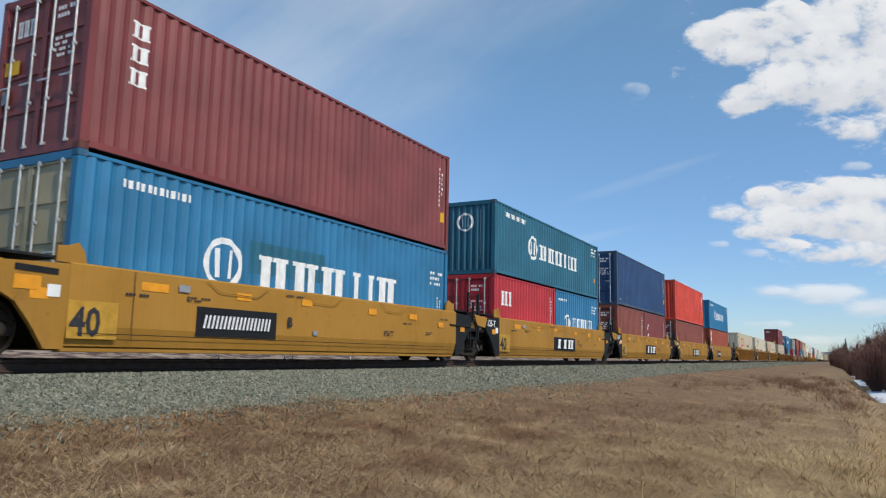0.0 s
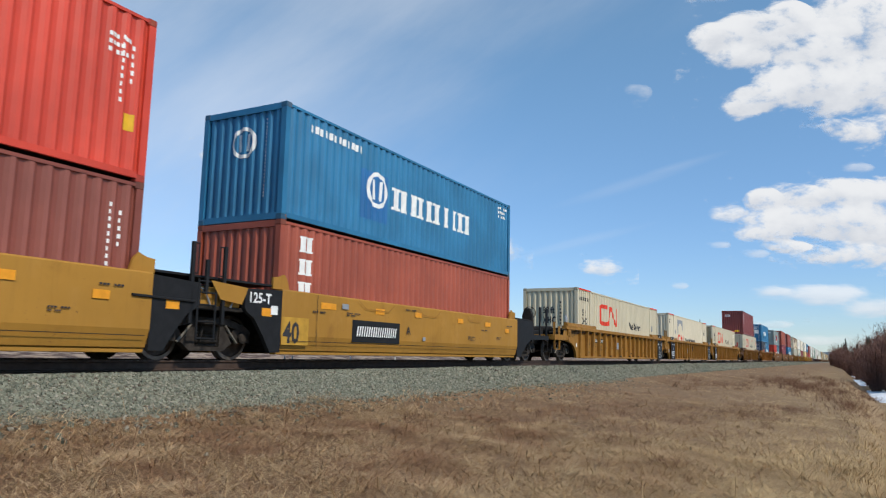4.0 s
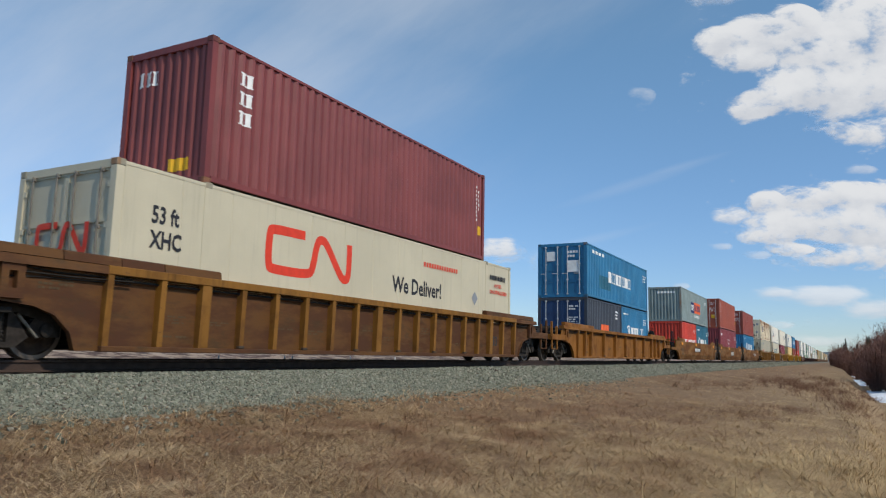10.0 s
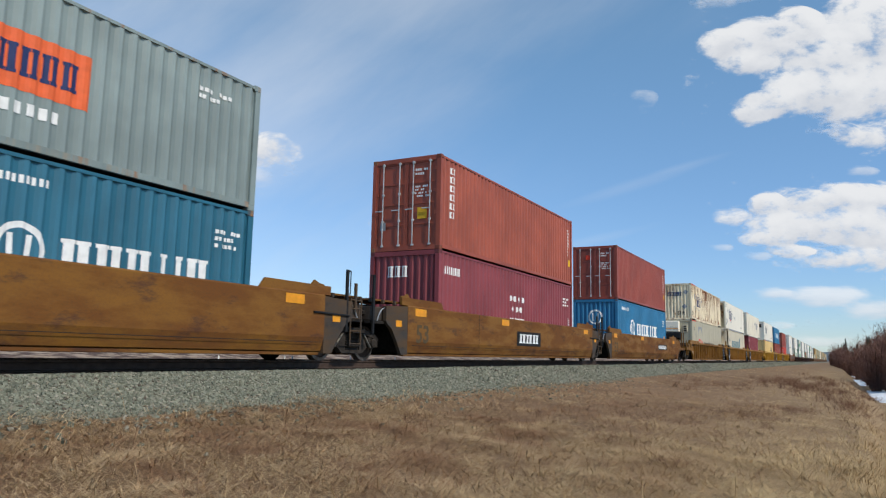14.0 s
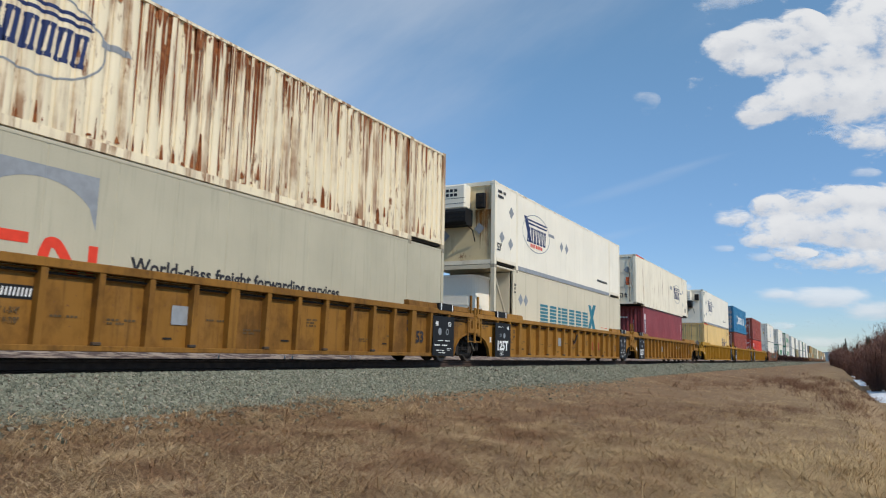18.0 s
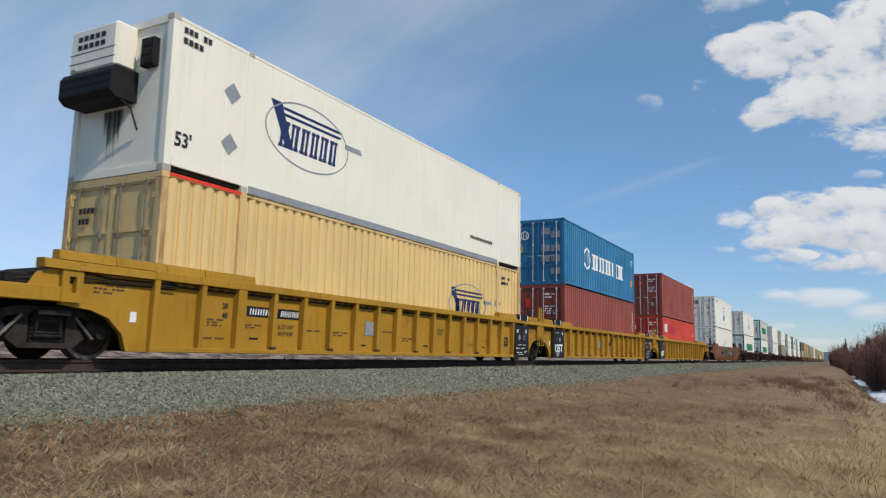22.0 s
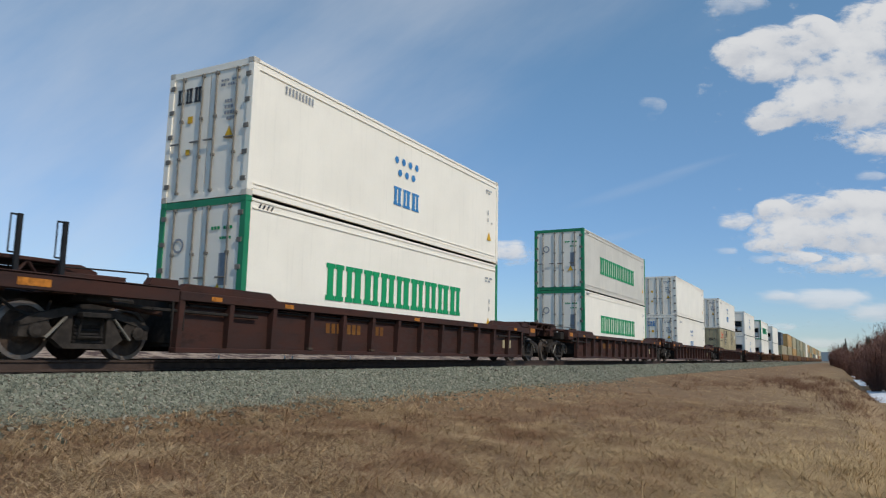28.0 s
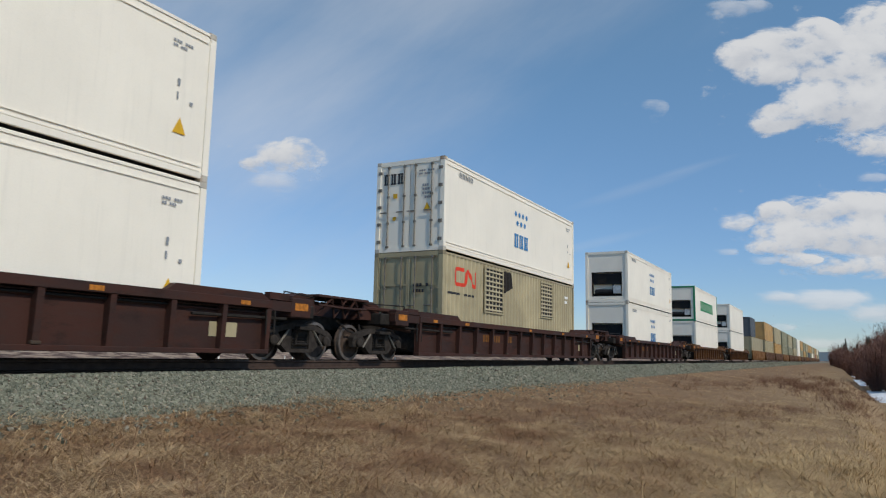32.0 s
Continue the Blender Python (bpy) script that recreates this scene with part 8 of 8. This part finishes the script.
# ---- woods and rise in the distance ----
def wood(name, spans, count, seed, label):
    """Far trees as many small leaf clumps; spans: bearing range, distance range, height range."""
    r = np.random.default_rng(seed)
    P, F = [], []
    for b0, b1, r0, r1, h0, h1 in spans:
        for _ in range(count):
            b, d, h = radians(r.uniform(b0, b1)), r.uniform(r0, r1), r.uniform(h0, h1)
            x, y = d * math.sin(b), d * math.cos(b)
            for _ in range(26):
                k = r.uniform(0.0, 1.0)
                w = h * 0.17 * (1.08 - k) * r.uniform(0.5, 1.2)
                a = r.uniform(0, 2 * math.pi)
                c = (x + 0.5 * w * math.cos(a), y + 0.5 * w * math.sin(a), -1.2 + h * k)
                i = len(P)
                P += [(c[0] - w * math.cos(b), c[1] + w * math.sin(b), c[2]), (c[0] + w * math.cos(b), c[1] - w * math.sin(b), c[2] + 0.1 * h * r.uniform(-0.5, 0.5)), (c[0], c[1], c[2] + h * 0.16)]
                F.append((i, i + 1, i + 2))
    me = bpy.data.meshes.new(name)
    me.from_pydata(P, [], F)
    me.materials.append(NEEDLE)
    return tagged(new(name, me), label, "woods", kind="stuff")


wood("far_woods", [(-13.5, -8.8, 420, 520, 13, 21), (-9, -4, 700, 900, 9, 14), (-60, -13, 900, 1300, 5, 9)], 130, 3, "dark conifer woods far behind the line")
# the rise's distance haze is painted into its blue-grey colour
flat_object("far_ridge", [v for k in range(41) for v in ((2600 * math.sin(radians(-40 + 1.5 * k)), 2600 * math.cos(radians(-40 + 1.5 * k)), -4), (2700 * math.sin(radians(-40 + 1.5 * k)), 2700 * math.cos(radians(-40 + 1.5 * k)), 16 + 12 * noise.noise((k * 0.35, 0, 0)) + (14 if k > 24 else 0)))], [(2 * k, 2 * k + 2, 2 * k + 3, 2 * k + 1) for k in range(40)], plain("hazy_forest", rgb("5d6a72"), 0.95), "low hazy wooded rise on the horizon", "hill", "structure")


# ---- clouds ----
RIGHT, UP, FWD = Vector((0.87965, 0.47520, 0.02019)), Vector((0.05007, -0.13474, 0.98962)), Vector((-0.47298, 0.86950, 0.14232))
FOCAL = 1286.2


def toward(px, py):
    return (FWD + RIGHT * ((px - 784) / FOCAL) + UP * ((441 - py) / FOCAL)).normalized()


def cloud_mat(name, soft, strength, bright, noise_scale=0.006, stretch=(1, 1, 1), detail=7, rough=1.9, turn=0.0):
    """Glowing white vapour: solid where the mesh is thick, ragged towards its rim, self-shading painted in as grey."""
    n = Nodes(name)
    at = n.add("ShaderNodeAttribute")
    at.attribute_name = "thickness"
    self_shade = n.add("ShaderNodeAttribute")
    self_shade.attribute_name = "self_shade"
    vec = n.coords((1, 1, 1))
    if turn:
        vec = n.add("ShaderNodeMapping", Vector=vec, Rotation=(0, 0, radians(turn))).outputs[0]
    vec = n.add("ShaderNodeMapping", Vector=vec, Scale=stretch).outputs[0]
    rag = n.add("ShaderNodeTexNoise", Vector=vec, Scale=noise_scale, Detail=detail, Roughness=0.6).outputs[0]
    m = n.add("ShaderNodeMath")
    m.operation = "MULTIPLY_ADD"
    n.put(m, "0", rag)
    n.put(m, "1", rough)
    n.put(m, "2", at.outputs["Fac"])
    alpha = n.ramp(m.outputs[0], 0.5 * rough + 0.22, 0.5 * rough + 0.22 + soft, 0, strength)
    em = n.add("ShaderNodeEmission", Strength=bright)
    billow = n.add("ShaderNodeTexNoise", Vector=vec, Scale=noise_scale * 0.9, Detail=6, Roughness=0.55).outputs[0]
    k = n.add("ShaderNodeMath")
    k.operation = "MULTIPLY_ADD"
    n.put(k, "0", billow)
    n.put(k, "1", 1.1)
    n.put(k, "2", self_shade.outputs["Fac"])
    n.put(em, "Color", n.mix(n.ramp(k.outputs[0], 0.55, 1.35), (0.70, 0.735, 0.80), (0.95, 0.962, 0.98)))
    tr = n.add("ShaderNodeBsdfTransparent")
    mix = n.add("ShaderNodeMixShader")
    n.put(mix, "0", alpha)
    n.tree.links.new(tr.outputs[0], mix.inputs[1])
    n.tree.links.new(em.outputs[0], mix.inputs[2])
    n.tree.links.new(mix.outputs[0], n.tree.nodes["Material Output"].inputs["Surface"])
    n.tree.nodes.remove(n.bsdf)
    return n.mat


PUFF = cloud_mat("cloud_vapour", 0.8, 0.97, 0.84, 0.013, (0.75, 1.2, 1), 13, 2.7)
SHRED = cloud_mat("cloud_shred", 0.85, 0.9, 0.86, 0.013, (0.7, 1.35, 1), 11, 2.6)
WISP = cloud_mat("cloud_wisp", 0.9, 0.5, 0.88, 0.009, (0.6, 1.4, 1), 9, 2.4)
FAINT = cloud_mat("cloud_faint", 1.0, 0.32, 0.88, 0.012, (0.7, 1.3, 1), 9, 2.6)
HAZY = cloud_mat("cloud_low", 0.8, 0.7, 0.9, 0.007, (0.5, 1.5, 1), 9, 2.0)
VEIL = cloud_mat("cloud_veil", 1.5, 0.56, 0.90, 0.0011, (0.5, 1.7, 1), 8, 1.3, -34)
STREAK = cloud_mat("cloud_streak", 1.6, 0.2, 0.9, 0.004, (0.3, 1.6, 1), 6, 1.1)
CLOUDS = []


def cloud(lobes, drift, mat, dist, label, name="cloud", gain=1.0, roll=0.0):
    """A cloud of overlapping lobes (bearing offsets in the picture's own units), drifting slowly."""
    x0, x1 = min(l[0] - l[2] for l in lobes) - 12, max(l[0] + l[2] for l in lobes) + 12
    y0, y1 = min(l[1] - l[3] for l in lobes) - 12, max(l[1] + l[3] for l in lobes) + 12
    cx, cy = (x0 + x1) / 2, (y0 + y1) / 2
    k = dist / FOCAL
    nx, ny = max(16, int((x1 - x0) / 6)), max(10, int((y1 - y0) / 6))
    verts, thick, self_shade = [], [], []
    for j in range(ny + 1):
        for i in range(nx + 1):
            px, py = x0 + (x1 - x0) * i / nx, y0 + (y1 - y0) * j / ny
            q, w, up = 0.0, 0.0, 0.0
            for lx, ly, rx, ry in lobes:
                e = 1 - ((px - lx) / rx) ** 2 - ((py - ly) / ry) ** 2
                q = max(q, min(1, e * gain))
                g = max(0.0, e) ** 2
                w, up = w + g, up + g * (ly - py) / ry
            thick.append(q)
            # painted shading: each lobe glows whiter at its top, greyer underneath
            self_shade.append(0.5 + 0.5 * up / w if w > 0 else 0.5)
            verts.append(((px - cx) * k, (cy - py) * k, 30 * k * q))
    faces = [(j * (nx + 1) + i, j * (nx + 1) + i + 1, (j + 1) * (nx + 1) + i + 1, (j + 1) * (nx + 1) + i) for j in range(ny) for i in range(nx)]
    me = bpy.data.meshes.new(name)
    me.from_pydata(verts, [], faces)
    me.attributes.new("thickness", "FLOAT", "POINT").data.foreach_set("value", thick)
    me.attributes.new("self_shade", "FLOAT", "POINT").data.foreach_set("value", self_shade)
    me.materials.append(mat)
    me.shade_smooth()
    ob = tagged(new(name, me), label, "cloud", "drifting clouds")
    ob.visible_shadow = False
    rows = []
    for t, f in ((0.0, 0.0), (32.0, 1.0)):
        d = toward(cx + drift[0] * f, cy + drift[1] * f)
        m = Matrix((RIGHT, UP, -FWD)).transposed().to_4x4() @ Matrix.Rotation(radians(roll), 4, "Z")
        rows.append((t, Matrix.Translation(Vector(EYE) + d * dist / d.dot(FWD) * 1.0) @ m))
    ob.matrix_basis = rows[0][1]
    CLOUDS.append((ob, rows))
    return ob


WHITEC = "bright white cumulus cloud with ragged edges"
cloud([(1258, 68, 62, 34), (1320, 62, 84, 52), (1385, 38, 62, 44), (1300, 100, 66, 26), (1500, 40, 110, 80), (1575, 80, 110, 110), (1440, 92, 120, 52), (1490, 148, 130, 62), (1400, 150, 108, 50), (1330, 172, 72, 32), (1300, 190, 50, 20), (1590, 150, 100, 70)], (54, 34), PUFF, 2600, WHITEC, gain=1.6)
cloud([(1470, 226, 48, 24), (1510, 234, 66, 28), (1560, 220, 50, 24)], (34, 28), PUFF, 2620, WHITEC)
cloud([(1345, 352, 44, 26), (1415, 348, 62, 30), (1490, 340, 84, 34), (1570, 350, 90, 44), (1400, 388, 110, 34), (1500, 392, 130, 44), (1590, 400, 110, 50), (1350, 410, 60, 22), (1380, 434, 60, 14)], (22, 26), PUFF, 2700, WHITEC, gain=1.6)
cloud([(1466, 448, 90, 26), (1550, 441, 90, 34)], (20, 22), PUFF, 2720, WHITEC)
cloud([(1278, 380, 42, 16), (1300, 374, 26, 14)], (20, 18), SHRED, 2700, "small bright white cumulus cloud")
cloud([(1252, -12, 62, 20), (1300, -16, 40, 16)], (34, 32), WISP, 2650, "thin ragged wisp of white cloud")
cloud([(1335, 447, 34, 11), (1268, 433, 26, 8)], (16, 14), WISP, 2700, "thin ragged wisp of white cloud")
cloud([(1507, 296, 44, 12)], (30, 20), WISP, 2700, "thin ragged wisp of white cloud")
cloud([(1116, 158, 34, 12), (1132, 162, 22, 16)], (34, 30), FAINT, 2700, "faint ragged wisp of white cloud")
cloud([(1445, 522, 115, 24), (1362, 514, 55, 13), (1535, 540, 75, 24)], (8, 10), HAZY, 2900, "low flat white cloud over the horizon")
cloud([(1350, 573, 60, 9), (1440, 600, 90, 14)], (6, 6), WISP, 2950, "low flat white cloud over the horizon")
cloud([(420, 262, 70, 30), (452, 252, 48, 28), (375, 275, 40, 18)], (78, 16), PUFF, 2500, WHITEC)
cloud([(410, 305, 70, 22)], (78, 16), WISP, 2500, "faint grey-white cloud wisp")
cloud([(692, 357, 34, 17)], (34, 10), SHRED, 2700, "small bright white cumulus cloud")
cloud([(692, 403, 44, 16)], (34, 10), SHRED, 2700, "small bright white cumulus cloud")
cloud([(790, 386, 36, 14), (772, 405, 36, 13)], (32, 9), SHRED, 2700, "small bright white cumulus cloud")
cloud([(872, 440, 56, 24)], (30, 8), SHRED, 2750, "small bright white cumulus cloud")
cloud([(1060, 474, 56, 17)], (24, 6), SHRED, 2800, "small bright white cumulus cloud")
cloud([(1198, 505, 22, 8)], (12, 4), WISP, 2850, "small bright white cumulus cloud")
cloud([(740, 520, 60, 14)], (20, 6), WISP, 2850, "low thin strip of white cloud")
cloud([(150, 150, 1000, 460), (500, -100, 950, 340), (60, 420, 800, 320)], (60, 20), VEIL, 3300, "thin white veil of high cloud", "cloud_veil")
cloud([(1100, 322, 190, 16), (1190, 318, 150, 12)], (20, 6), STREAK, 3200, "faint slanting streak of high cloud", "cloud_veil", roll=17)
cloud([(1010, 430, 200, 14)], (20, 6), STREAK, 3200, "faint slanting streak of high cloud", "cloud_veil", roll=14)


# ---- small white stakes across the line ----
for x, y in ((-16.5, 16.3), (-16.5, 19.3), (-16.5, 19.7), (-16.5, 23.1), (-16.5, 26.3)):
    stake = tagged(new("marker_stake", mesh_of("stake", lambda bm: prism(bm, [(-0.025, 0), (0.025, 0), (0.025, 0.5), (0, 0.54), (-0.025, 0.5)], "x", -0.01, 0.01), WHITE, False)), "small weathered white stake in the ground", "stake", "white stakes across the line")
    stake.location = (x, y, max(ground_z(x, y) - 0.02, -0.5))


# ---- what moves ----
def motions():
    for ob, s, z in MOVING:
        walk(ob, [(t, pose(XC, s - gone(t), z)) for t in TIMES])
    for ob, rows in CLOUDS:
        walk(ob, rows)
    for w, s, a in WHEELS:
        rows, last = [], None
        for k in range(0, 32 * FPS + 1):
            t = k / FPS
            y = s - gone(t)
            if -3 < y < 42:
                rows.append((t, pose(0, a, WR, math.degrees(gone(t) / WR) % 360)))
        if not rows:
            continue
        first, final = rows[0], rows[-1]
        if first[0] > 0:
            rows.insert(0, (0.0, first[1]))
        if final[0] < 32:
            rows.append((32.0, final[1]))
        walk(w, rows)


motions()
